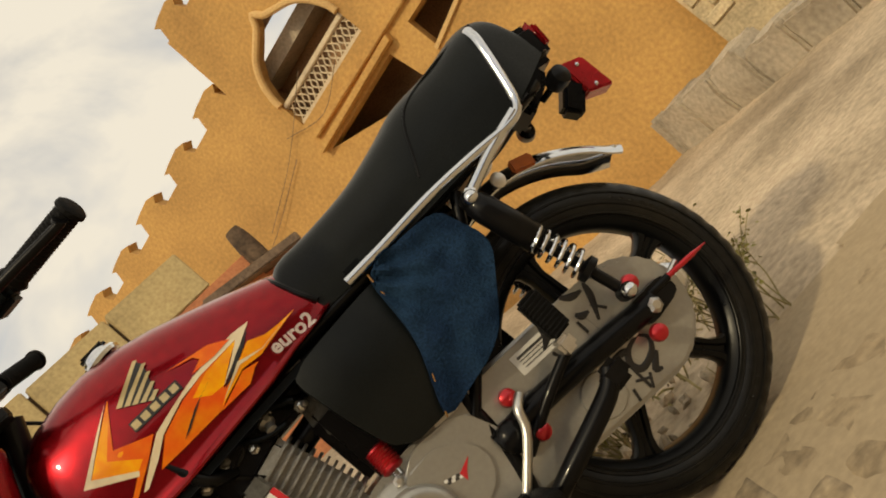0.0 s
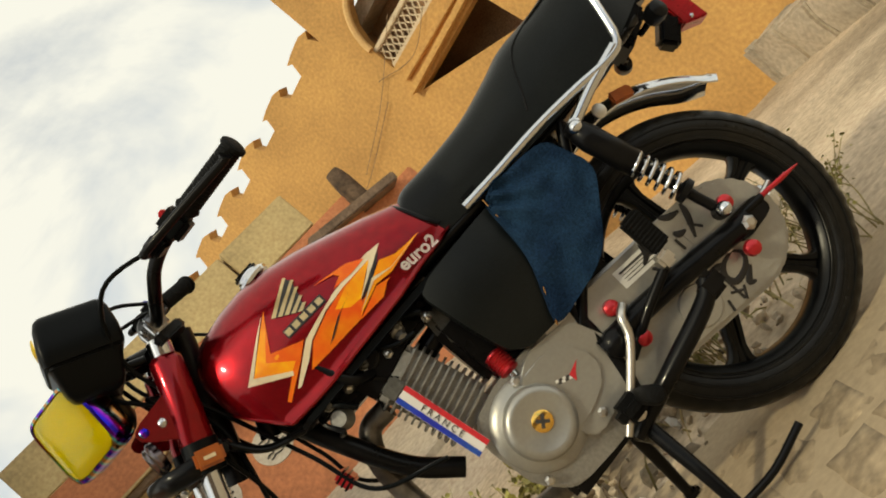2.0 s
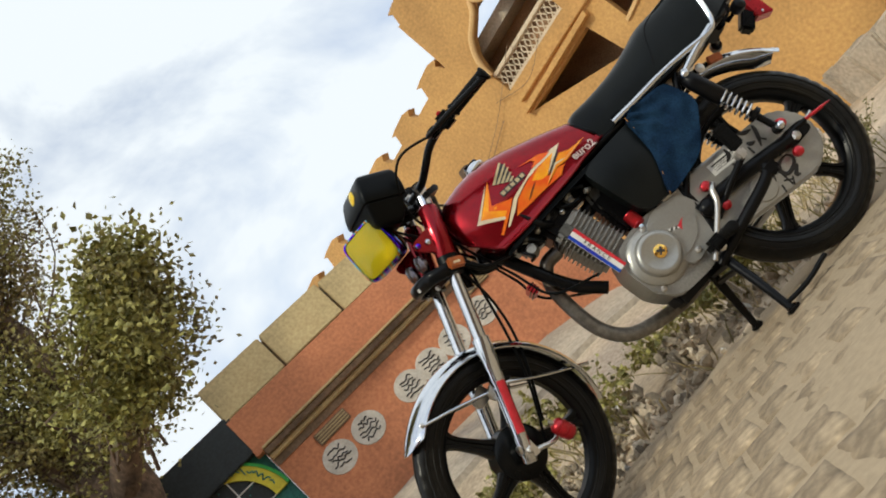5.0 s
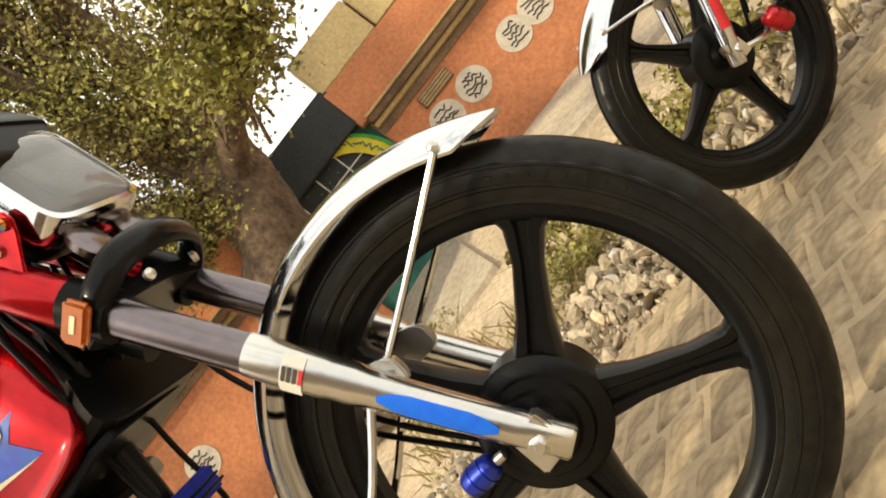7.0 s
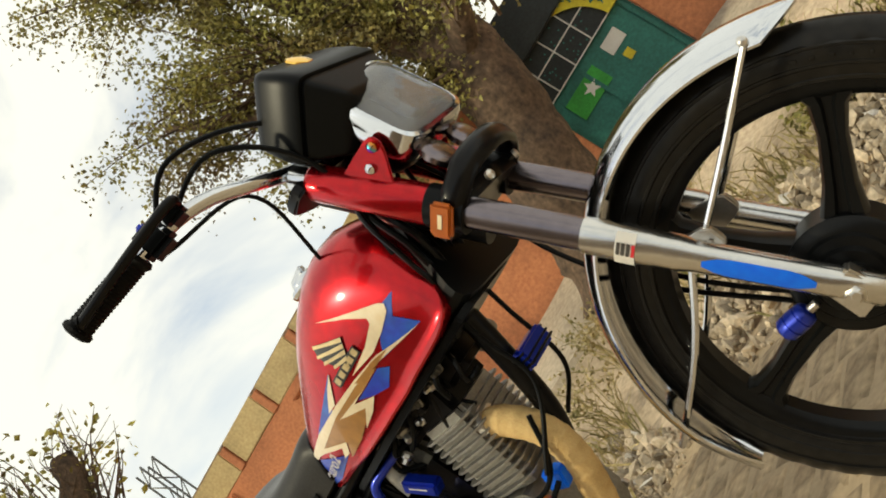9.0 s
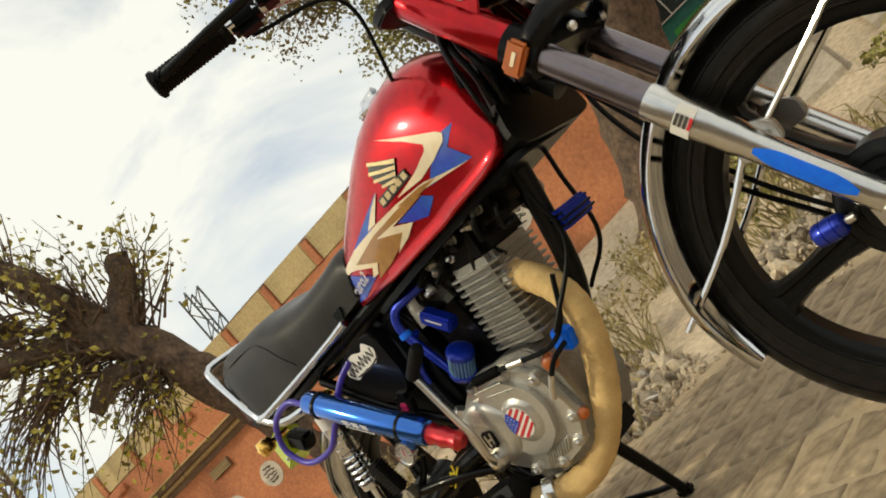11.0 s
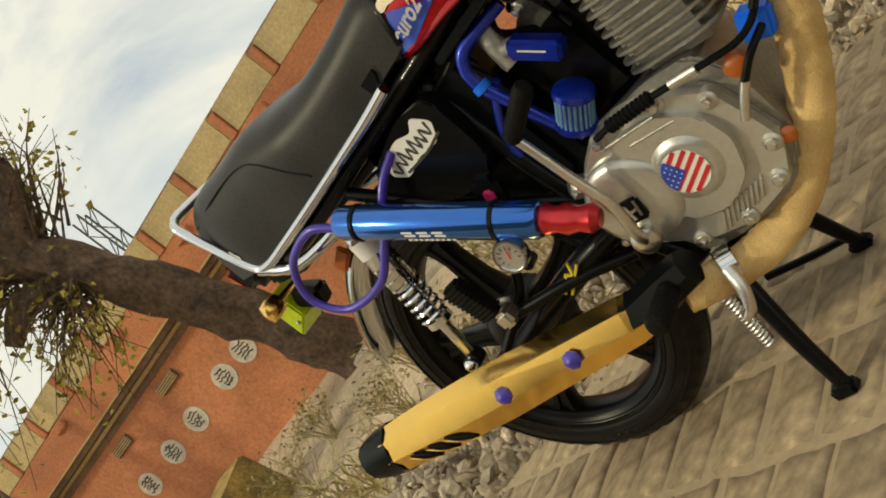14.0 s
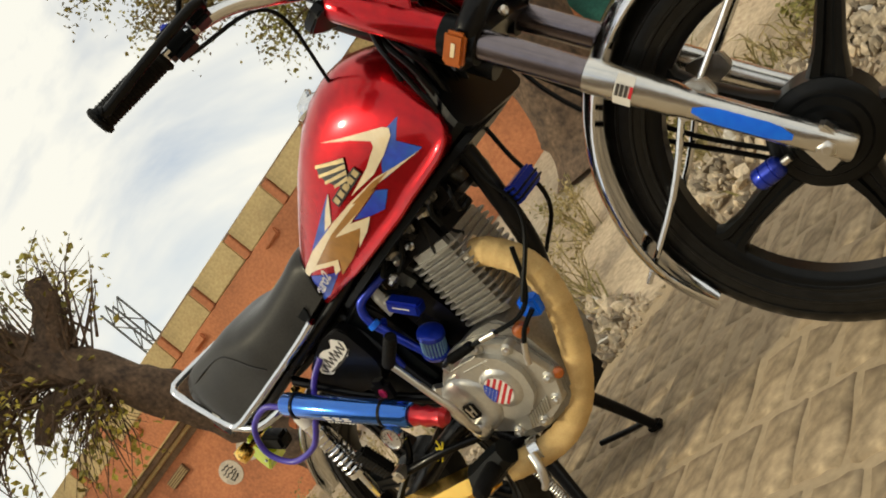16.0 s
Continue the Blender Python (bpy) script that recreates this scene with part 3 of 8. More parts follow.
def handlebars(bike, style):
    """Bars, grips, switch boxes, levers and the top yoke."""
    bars = []
    half = [(-0.335, 0.03, 0.955), (-0.336, 0.09, 0.960), (-0.345, 0.15, 0.978), (-0.368, 0.205, 1.003), (-0.415, 0.268, 1.016), (-0.535, 0.375, 1.024)]
    pts = [(x, -y, z) for x, y, z in half[::-1]] + half
    bar = part("handlebar", tube(pts, 0.0115, 12, 5), BLACK if style == "red" else CHROME, bike, "black tubular handlebar" if style == "red" else "chromed tubular handlebar")
    for s in (1, -1):
        a, b = Vector((-0.440, s * 0.290, 1.018)), Vector((-0.538, s * 0.378, 1.024))
        d = (b - a).normalized()
        prof = [(0, 0.018), (0.006, 0.021), (0.012, 0.0175)]
        L = (b - a).length
        for k in range(18):
            q = 0.014 + (L - 0.026) * k / 18
            prof += [(q, 0.0168), (q + 0.003, 0.0182)]
        prof += [(L - 0.010, 0.017), (L - 0.006, 0.0215), (L, 0.021), (L + 0.003, 0.016)]
        part("grip", lathe(prof, a, d, 24), GRIP, bar, "ribbed black rubber grip")
        sw = part("switch_box", block(a - d * 0.028, (0.05, 0.036, 0.045), turn_to(d), 0.008), PLASTIC, bar, "black switch housing")
        part("switch", block(a - d * 0.03 + Vector((0, 0, 0.025)), (0.014, 0.012, 0.012), turn_to(d), 0.003), ANOD_RED if s > 0 else ANOD_BLUE, sw)
        perch = a - d * 0.062 + Vector((0.014, 0, 0.0))
        part("lever_perch", block(perch, (0.034, 0.034, 0.03), turn_to(d), 0.006), PLASTIC, bar)
        lever = [perch + Vector((0.02, 0, 0)), perch + d * 0.03 + Vector((0.045, 0, 0)), a + d * 0.06 + Vector((0.05, 0, -0.004)), b + Vector((0.035, 0, -0.008)), b + d * 0.012 + Vector((0.035, 0, -0.006))]
        part("lever", tube(lever, lambda u: 0.0075 if u < 0.93 else 0.0105, 10, 5), BLACK, bar, "black hand lever")
    yoke = plate(rounded([(-0.36, -0.11), (-0.36, 0.11), (-0.30, 0.12), (-0.285, 0.07), (-0.275, 0.0), (-0.285, -0.07), (-0.30, -0.12)]), 0.926, 0.944, 0.004, plane="xy")
    part("top_yoke", yoke, BLACK, bike)
    for s in (1, -1):
        part("bar_clamp", block((-0.335, s * 0.045, 0.957), (0.036, 0.024, 0.04), bevel=0.006), CHROME, bar)


def fork(bike, paint, style):
    for s in (1, -1):
        y = s * 0.082
        leg = lambda z: Vector((fork_at(z), y, z))
        d = (leg(0.9) - leg(0.3)).normalized()
        slider = lathe([(-0.030, 0.017), (-0.026, 0.019), (0.03, 0.0195), (0.10, 0.0195), (0.185, 0.0205), (0.20, 0.0235), (0.226, 0.0235), (0.232, 0.0248), (0.30, 0.0248), (0.318, 0.024), (0.32, 0.017)], leg(0.29), d, 28)
        low = part("fork_slider", slider, SLIDER if style == "blue" else CHROME, bike, "polished alloy lower fork leg")
        foot = plate([(-0.016, 0.264), (0.032, 0.268), (0.026, 0.316), (-0.014, 0.318)], y - 0.013, y + 0.013, 0.003)
        part("axle_lug", foot, STEEL, low)
        part("axle_nut", lathe([(0, 0.0115), (0.007, 0.0115), (0.009, 0.008), (0.013, 0.006)], (0.008, y + s * 0.012, 0.29), (0, s, 0), 6), STEEL, low, "hexagonal axle nut")
        part("fork_tube", tube([leg(0.55), leg(0.76)], 0.0225 if style == "blue" else 0.0185, 24), DARK_CHROME if style == "blue" else CHROME, bike, "dark chromed fork tube")
        part("fork_shroud", lathe([(0, 0.027), (0.004, 0.0295), (0.20, 0.0285), (0.206, 0.026), (0.212, 0.020)], leg(0.745), d, 28), paint, bike, "painted red fork cover with lamp bracket")
        part("fork_cap", lathe([(0, 0.021), (0.03, 0.021), (0.034, 0.017), (0.036, 0.004)], leg(0.932), d, 20), CHROME, bike)
        # lamp bracket
        ear = [(fork_at(0.80) + 0.010, 0.812), (fork_at(0.80) + 0.052, 0.850), (fork_at(0.80) + 0.062, 0.864), (fork_at(0.80) + 0.060, 0.878), (fork_at(0.80) + 0.046, 0.884), (fork_at(0.90) + 0.014, 0.893)]
        ear = part("lamp_bracket", plate(ear, y + s * 0.006, y + s * 0.012, 0.002), paint, bike)
        for q, mat in (((fork_at(0.80) + 0.049, 0.868), RAINBOW), ((fork_at(0.80) + 0.018, 0.858), CHROME)):
            part("bolt", lathe([(0, 0.008), (0.005, 0.008), (0.008, 0.005), (0.009, 0.002)], (q[0], y + s * 0.012, q[1]), (0, s, 0), 12), mat, ear)
        refl = part("side_reflector", block((fork_at(0.738) - 0.002, y + s * 0.036, 0.735), (0.050, 0.014, 0.032), Matrix.Rotation(radians(26), 3, "Y").inverted(), 0.005), ORANGE, bike, "orange side reflector")
        part("reflector_sticker", block((fork_at(0.738) - 0.002, y + s * 0.0438, 0.735), (0.020, 0.0012, 0.006), Matrix.Rotation(radians(26), 3, "Y").inverted(), 0), CREAM, refl)
        # fender stays
        br = leg(0.45) + Vector((0.0, -s * 0.008, 0))
        lug = part("stay_bracket", plate(rounded([(br.x - 0.035, 0.435), (br.x + 0.030, 0.430), (br.x + 0.034, 0.462), (br.x - 0.020, 0.485)]), y - s * 0.02 - 0.008, y - s * 0.02 + 0.008, 0.003), STEEL, bike)
        part("bolt", lathe([(0, 0.007), (0.006, 0.007), (0.008, 0.003)], (br.x + 0.016, y - s * 0.010, 0.447), (0, s, 0), 10), STEEL, lug)
        gx, gz = (0.150, 0.530) if style == "red" else (0.168, 0.545)
        part("front_stay", tube([(br.x + 0.01, y - s * 0.02, 0.455), (0.06, s * 0.066, 0.500), (gx, s * 0.067, gz)], 0.0043, 8, 4), CHROME, lug, "chromed mudguard stay")
        part("rear_stay", tube([(br.x - 0.02, y - s * 0.02, 0.452), (-0.20, s * 0.055, 0.375), (-0.322 if style == "red" else -0.340, s * 0.047, 0.305)], 0.0052, 8, 4), CHROME, lug, "chromed mudguard stay")
        part("top_stay", tube([(br.x - 0.02, y - s * 0.02, 0.470), (-0.112 if style == "red" else -0.125, s * 0.055, 0.570)], 0.006, 8), CHROME, lug)
        part("stay_bolt", lathe([(0, 0.0065), (0.003, 0.0065), (0.005, 0.004), (0.006, 0.001)], (gx + 0.003, s * 0.064, gz + 0.004), (0.15, s, 0.25), 12), STEEL, bike)
    # lower yoke with a moulded cover
    yoke_before = {ob.name for ob in bpy.data.objects}
    c = fork_at(0.735)
    arch_line = [(c + 0.010, -0.100, 0.738), (c + 0.036, -0.096, 0.742), (c + 0.066, -0.070, 0.748), (c + 0.082, 0.0, 0.750), (c + 0.066, 0.070, 0.748), (c + 0.036, 0.096, 0.742), (c + 0.010, 0.100, 0.738)]
    bm = tube(arch_line, 0.0115, 14, 6)
    for v in bm.verts:
        v.co.z = 0.742 + (v.co.z - 0.742) * 1.7
    yoke = part("lower_yoke_cover", bm, BLACK, bike, "moulded black arched fork cover")
    part("yoke_plate", plate(rounded([(c - 0.05, -0.105), (c - 0.055, 0.105), (c + 0.028, 0.105), (c + 0.045, 0.0), (c + 0.028, -0.105)]), 0.716, 0.738, 0.006, plane="xy"), BLACK, yoke)
    for s in (1, -1):
        part("yoke_clamp", tube([Vector((fork_at(0.715), s * 0.082, 0.715)), Vector((fork_at(0.765), s * 0.082, 0.765))], 0.031, 20), PLASTIC, yoke)
        part("yoke_bolt", lathe([(0, 0.007), (0.006, 0.007), (0.008, 0.003)], (c + 0.055, s * 0.048, 0.722), (0.6, s * 0.3, -0.2), 10), STEEL, yoke)
    if style == "red":
        for k in range(3):
            part("name_bar", block((c + 0.0905 - 0.010 * k, 0.022 + 0.018 * k, 0.752), (0.004, 0.013, 0.011), Matrix.Rotation(radians(25 * k), 3, "Z"), 0.001), PAPER, yoke)
    part("steering_stem", tube([(fork_at(0.70) - 0.055, 0, 0.69), (fork_at(0.95) - 0.055, 0, 0.955)], 0.026, 20), BLACK, bike)
    for s in (1, -1):
        part("horn_disc", lathe([(0, 0.010), (0.004, 0.028), (0.014, 0.030), (0.018, 0.024), (0.020, 0.006)], (c + 0.03, s * 0.045, 0.795), (1, 0, 0.1), 24), DARK_CHROME, yoke)
    if style == "red":
        for ob in bpy.data.objects:
            if (ob.name not in yoke_before and ob.name != "steering_stem" or ob.name.startswith(("side_reflector", "reflector_sticker"))) and ob.type == "MESH":
                ob.data.transform(Matrix.Translation((-0.0145, 0, 0.03)))


def lamp_and_dials(bike, style):
    """Rectangular headlamp and the instrument box above it."""
    tilt = Matrix.Rotation(radians(LAMP_YAW[style]), 3, "Z") @ Matrix.Rotation(radians(-8), 3, "Y")
    c = Vector((-0.122, 0, 0.935)) if style == "red" else Vector((-0.160, 0, 0.898))
    big = 1.02 if style == "red" else 1.10
    shell = bmesh.new()
    rows = []
    for x, hw, hh in ((-0.092, 0.030, 0.028), (-0.080, 0.046, 0.044), (-0.055, 0.062, 0.060), (-0.036, 0.0695, 0.0675), (-0.030, 0.0700, 0.0680)):
        ring = [shell.verts.new(c + tilt @ Vector((x, big * hw * math.copysign(abs(math.cos(a)) ** 0.35, math.cos(a)), big * hh * math.copysign(abs(math.sin(a)) ** 0.35, math.sin(a))))) for a in (2 * math.pi * k / 40 for k in range(40))]
        rows.append(ring)
    for p, q in zip(rows, rows[1:]):
        for k in range(40):
            shell.faces.new((p[k], p[(k + 1) % 40], q[(k + 1) % 40], q[k]))
    shell.faces.new(rows[0])
    lamp = part("headlamp", shell, PLASTIC, bike, "rectangular headlamp in a black shell")

    def squarish(x, w, h, n=48, p=0.34):
        w, h = w * big, h * big
        return [c + tilt @ Vector((x, w * math.copysign(abs(math.cos(q)) ** p, math.cos(q)), h * math.copysign(abs(math.sin(q)) ** p, math.sin(q)))) for q in (2 * math.pi * k / n for k in range(n))]

    bm, rings = bmesh.new(), []
    for x, w, h in ((-0.034, 0.0705, 0.0685), (-0.024, 0.0735, 0.0715), (0.002, 0.0740, 0.0720), (0.011, 0.0715, 0.0695), (0.0135, 0.0665, 0.0645), (0.009, 0.0645, 0.0625), (-0.028, 0.064, 0.062)):
        rings.append([bm.verts.new(v) for v in squarish(x, w, h)])
    for p, q in zip(rings, rings[1:] + rings[:1]):
        for k in range(48):
            bm.faces.new((p[k], p[(k + 1) % 48], q[(k + 1) % 48], q[k]))
    part("lamp_rim", bm, CHROME if style == "blue" else RAINBOW, lamp, "polished headlamp rim")
    bm, rings = bmesh.new(), []
    for x, f in ((0.006, 1.0), (0.0125, 0.985), (0.0165, 0.90), (0.020, 0.72), (0.0225, 0.48), (0.0235, 0.22)):
        rings.append([bm.verts.new(v) for v in squarish(x, 0.0650 * f, 0.0630 * f, 48, 0.34 + 0.25 * (1 - f))])
    for p, q in zip(rings, rings[1:]):
        for k in range(48):
            bm.faces.new((p[k], p[(k + 1) % 48], q[(k + 1) % 48], q[k]))
    bm.faces.new(rings[-1])
    bm.faces.new(rings[0])
    part("lens", bm, CLEAR if style == "blue" else AMBER_GLASS, lamp, "clear glass lens" if style == "blue" else "yellow tinted glass lens")
    dish = lathe([(-0.07, 0.012), (-0.066, 0.030), (-0.04, 0.050), (-0.006, 0.061), (0.000, 0.063)], c, tilt @ Vector((1, 0, 0)), 32)
    bmesh.ops.delete(dish, geom=[f for f in dish.faces if len(f.verts) > 4][-1:], context="FACES_ONLY")
    for v in dish.verts:
        v.co.z = c.z + (v.co.z - c.z) * 0.97
    part("reflector", dish, LAMP_DISH if style == "blue" else YELLOW_DISH, lamp)
    part("bulb", lathe([(0, 0.006), (0.02, 0.008), (0.03, 0.005), (0.033, 0.001)], c + tilt @ Vector((-0.055, 0, 0)), tilt @ Vector((1, 0, 0)), 12), STEEL, lamp)
    # instruments
    tilt2 = Matrix.Rotation(radians(-25), 3, "Y")
    m = Vector((-0.222, 0, 1.029)) if style == "red" else Vector((-0.222, 0, 0.992))
    bm, rings = bmesh.new(), []
    for z, dx, dy in ((-0.094, 0.062, 0.130), (-0.090, 0.078, 0.148), (-0.078, 0.092, 0.166), (-0.036, 0.112, 0.196), (-0.032, 0.117, 0.200), (-0.031, 0.113, 0.196), (-0.027, 0.113, 0.196), (-0.026, 0.124, 0.210), (-0.020, 0.128, 0.214), (0.006, 0.128, 0.212), (0.040, 0.118, 0.200), (0.052, 0.110, 0.190), (0.058, 0.098, 0.176), (0.060, 0.080, 0.158)):
        dx, dy = dx * 1.04, dy * 1.04
        rings.append([bm.verts.new(m + tilt2 @ Vector((dx / 2 * math.copysign(abs(math.cos(a)) ** 0.16, math.cos(a)), dy / 2 * math.copysign(abs(math.sin(a)) ** 0.16, math.sin(a)), z))) for a in (2 * math.pi * (k + 0.5) / 56 for k in range(56))])
    for p, q in zip(rings, rings[1:]):
        for k in range(56):
            bm.faces.new((p[k], p[(k + 1) % 56], q[(k + 1) % 56], q[k]))
    bm.faces.new(rings[0])
    bm.faces.new(rings[-1])
    box = part("instrument_box", bm, PLASTIC, bike, "boxy black instrument cluster")
    part("dial_face", block(m + tilt2 @ Vector((0.0, 0, 0.0600)), (0.072, 0.150, 0.004), tilt2, 0.002), BLACK, box)
    part("badge", lathe([(0, 0.022), (0.003, 0.020), (0.005, 0.012), (0.006, 0.002)], m + tilt2 @ Vector((0.0645, -0.03 if style == "blue" else 0.03, 0.022)), tilt2 @ Vector((1, 0, 0)), 7), GOLD if style == "blue" else YELLOW, box, "gold crest sticker")
    part("mount", tube([(-0.25, 0, 0.95), (-0.30, 0, 0.935)], 0.02, 12), BLACK, box)
    for s in (1, -1):
        part("mount_arm", tube([(-0.21, s * 0.05, 0.965), (-0.275, s * 0.05, 0.935)], 0.008, 10), BLACK, box)


def frame_and_stand(bike):
    tubes = {
        "head_tube": [(-0.345, 0, 0.70), (-0.405, 0, 0.80), (-0.46, 0, 0.80)],
        "backbone": [(-0.40, 0, 0.80), (-0.62, 0, 0.72), (-0.86, 0, 0.66), (-1.10, 0, 0.65)],
        "down_tube": [(-0.372, 0, 0.735), (-0.415, 0, 0.60), (-0.462, 0, 0.48), (-0.525, 0, 0.40)],
    }
    for name, pts in tubes.items():
        part(name, tube(pts, 0.019, 16, 6), BLACK, bike, "black frame tube")
    part("sump_guard", block((-0.70, 0, 0.235), (0.18, 0.10, 0.05), bevel=0.012), BLACK, bike)
    for s in (1, -1):
        part("seat_tube", tube([(-0.88, s * 0.05, 0.66), (-0.86, s * 0.07, 0.48), (-0.83, s * 0.08, 0.32), (-0.80, s * 0.08, 0.24)], 0.015, 14, 6), BLACK, bike)
        part("seat_rail_tube", tube([(-0.70, s * 0.06, 0.685), (-1.0, s * 0.10, 0.675), (-1.26, s * 0.10, 0.672), (-1.36, s * 0.07, 0.68)], 0.013, 14, 6), BLACK, bike)
        part("frame_stay", tube([(-0.84, s * 0.08, 0.40), (-0.98, s * 0.095, 0.52), (-1.10, s * 0.10, 0.655)], 0.011, 12, 6), BLACK, bike)
        arm = part("swinging_arm", tube([(-0.83, s * 0.085, 0.345), (-0.95, s * 0.10, 0.335), (-1.17, s * 0.108, 0.292)], 0.0215, 16, 6), BLACK, bike, "black swinging arm")
        part("arm_end", plate(rounded([(-1.13, 0.270), (-1.13, 0.322), (-1.215, 0.312), (-1.215, 0.272)]), s * 0.098, s * 0.118, 0.003) if s > 0 else plate(rounded([(-1.13, 0.270), (-1.13, 0.322), (-1.215, 0.312), (-1.215, 0.272)]), -0.118, -0.098, 0.003), BLACK, arm)
        part("axle_nut", lathe([(0, 0.014), (0.010, 0.014), (0.016, 0.008)], (-1.16, s * 0.118, 0.29), (0, s, 0), 6), STEEL, arm)
        part("adjuster", tube([(-1.19, s * 0.11, 0.295), (-1.25, s * 0.11, 0.305)], 0.005, 8), STEEL, arm)
    # centre stand on both feet
    st = part("centre_stand", tube([(-0.775, -0.09, 0.205), (-0.775, 0.09, 0.205)], 0.012, 12), BLACK, bike, "black centre stand, lowered")
    part("stand_bridge", tube([(-0.773, -0.095, 0.175), (-0.773, 0.095, 0.175)], 0.009, 12), BLACK, st)
    for s in (1, -1):
        part("stand_leg", tube([(-0.775, s * 0.085, 0.215), (-0.768, s * 0.125, 0.10), (-0.760, s * 0.150, 0.012)], lambda u: 0.0145 - 0.004 * u, 12, 4), BLACK, st)
        part("stand_foot", block((-0.762, s * 0.152, 0.010), (0.038, 0.026, 0.020), None, 0.006), BLACK, st)
    part("stand_tab", tube([(-0.765, 0.150, 0.03), (-0.84, 0.165, 0.028), (-0.925, 0.165, 0.040)], 0.007, 10, 4), BLACK, st)
    coil = [Vector((-0.787 - 0.015 * u, -0.122 + 0.009 * math.cos(u * 2 * math.pi * 16), 0.200 - 0.10 * u)) + Vector((0.009 * math.sin(u * 2 * math.pi * 16), 0, 0)) for u in (k / 160 for k in range(161))]
    part("stand_spring", tube(coil, 0.0017, 5), STEEL, st, "steel return spring")


def shocks(bike, chrome_spring):
    for s in (1, -1):
        a, b = (Vector((-1.125, s * 0.128, 0.632)), Vector((-1.196, s * 0.128, 0.345))) if chrome_spring else (Vector((-1.095, s * 0.128, 0.628)), Vector((-1.145, s * 0.128, 0.340)))
        d = (b - a).normalized()
        L = (b - a).length
        body = part("shock_absorber", lathe([(0, 0.014), (0.01, 0.022), (0.03, 0.025), (L * 0.42, 0.025), (L * 0.45, 0.019)], a, d, 24), BLACK if not chrome_spring else CHROME, bike, "rear shock absorber with an exposed chrome spring")
        part("rod", tube([a + d * L * 0.4, b - d * 0.015], 0.010, 16), BLACK if not chrome_spring else CHROME, body)
        u0, u1, turns = (0.40, 0.72, 6) if not chrome_spring else (0.24, 0.66, 9)
        x = d.orthogonal().normalized()
        y = d.cross(x)
        pts = [a + d * L * (u0 + (u1 - u0) * k / (turns * 14)) + 0.0225 * (math.cos(2 * math.pi * k / 14) * x + math.sin(2 * math.pi * k / 14) * y) for k in range(turns * 14 + 1)]
        part("spring", tube(pts, 0.0038, 7), CHROME, body, "chromed coil spring")
        part("lower_cup", lathe([(0, 0.010), (0.004, 0.023), (0.016, 0.023), (0.02, 0.012)], a + d * L * u1, d, 24), CHROME if chrome_spring else BLACK, body)
        if chrome_spring:
            part("shock_label", lathe([(L * 0.10, 0.0255), (L * 0.20, 0.0255)], a, d, 24, closed=False), PAPER, body, "white printed band")
        for q in (a, b):
            part("mount_eye", lathe([(-0.012, 0.015), (0.012, 0.015)], q, (0, 1, 0), 20), BLACK, body)
            part("dome_nut", lathe([(0, 0.013), (0.008, 0.013), (0.014, 0.009), (0.017, 0.002)], q + Vector((0, s * 0.012, 0)), (0, s, 0), 12), CHROME, body, "chromed dome nut")


RAIL = {
    "red": [(-0.866, 0.117, 0.688), (-0.95, 0.121, 0.684), (-1.06, 0.126, 0.681), (-1.16, 0.130, 0.671), (-1.235, 0.132, 0.661), (-1.275, 0.132, 0.670), (-1.298, 0.130, 0.715), (-1.326, 0.124, 0.790), (-1.336, 0.112, 0.815), (-1.340, 0.085, 0.825)],
    "blue": [(-0.876, 0.117, 0.693), (-0.95, 0.121, 0.690), (-1.10, 0.127, 0.690), (-1.25, 0.131, 0.692), (-1.335, 0.132, 0.696), (-1.370, 0.130, 0.715), (-1.405, 0.126, 0.790), (-1.435, 0.120, 0.858), (-1.442, 0.108, 0.874), (-1.440, 0.080, 0.880)],
}


def seat_rail(bike, style):
    half = RAIL[style]
    back = half[4][0]
    pts = half + [(x, -y, z) for x, y, z in half[::-1]]
    rail = part("grab_rail", tube(pts, 0.0088, 12, 5), CHROME, bike, "chromed grab rail looping behind the seat")
    for s in (1, -1):
        part("rail_bracket", tube([(back - 0.03, s * 0.130, half[4][2] + 0.008), (back + 0.05, s * 0.128, 0.655), (-1.10, s * 0.125, 0.632)], lambda u: 0.011, 12, 4), CHROME, rail, "chromed rail bracket")
        part("bracket_bolt", lathe([(0, 0.012), (0.008, 0.012), (0.012, 0.006)], (-1.10, s * 0.136, 0.632), (0, s, 0), 8), CHROME, rail)


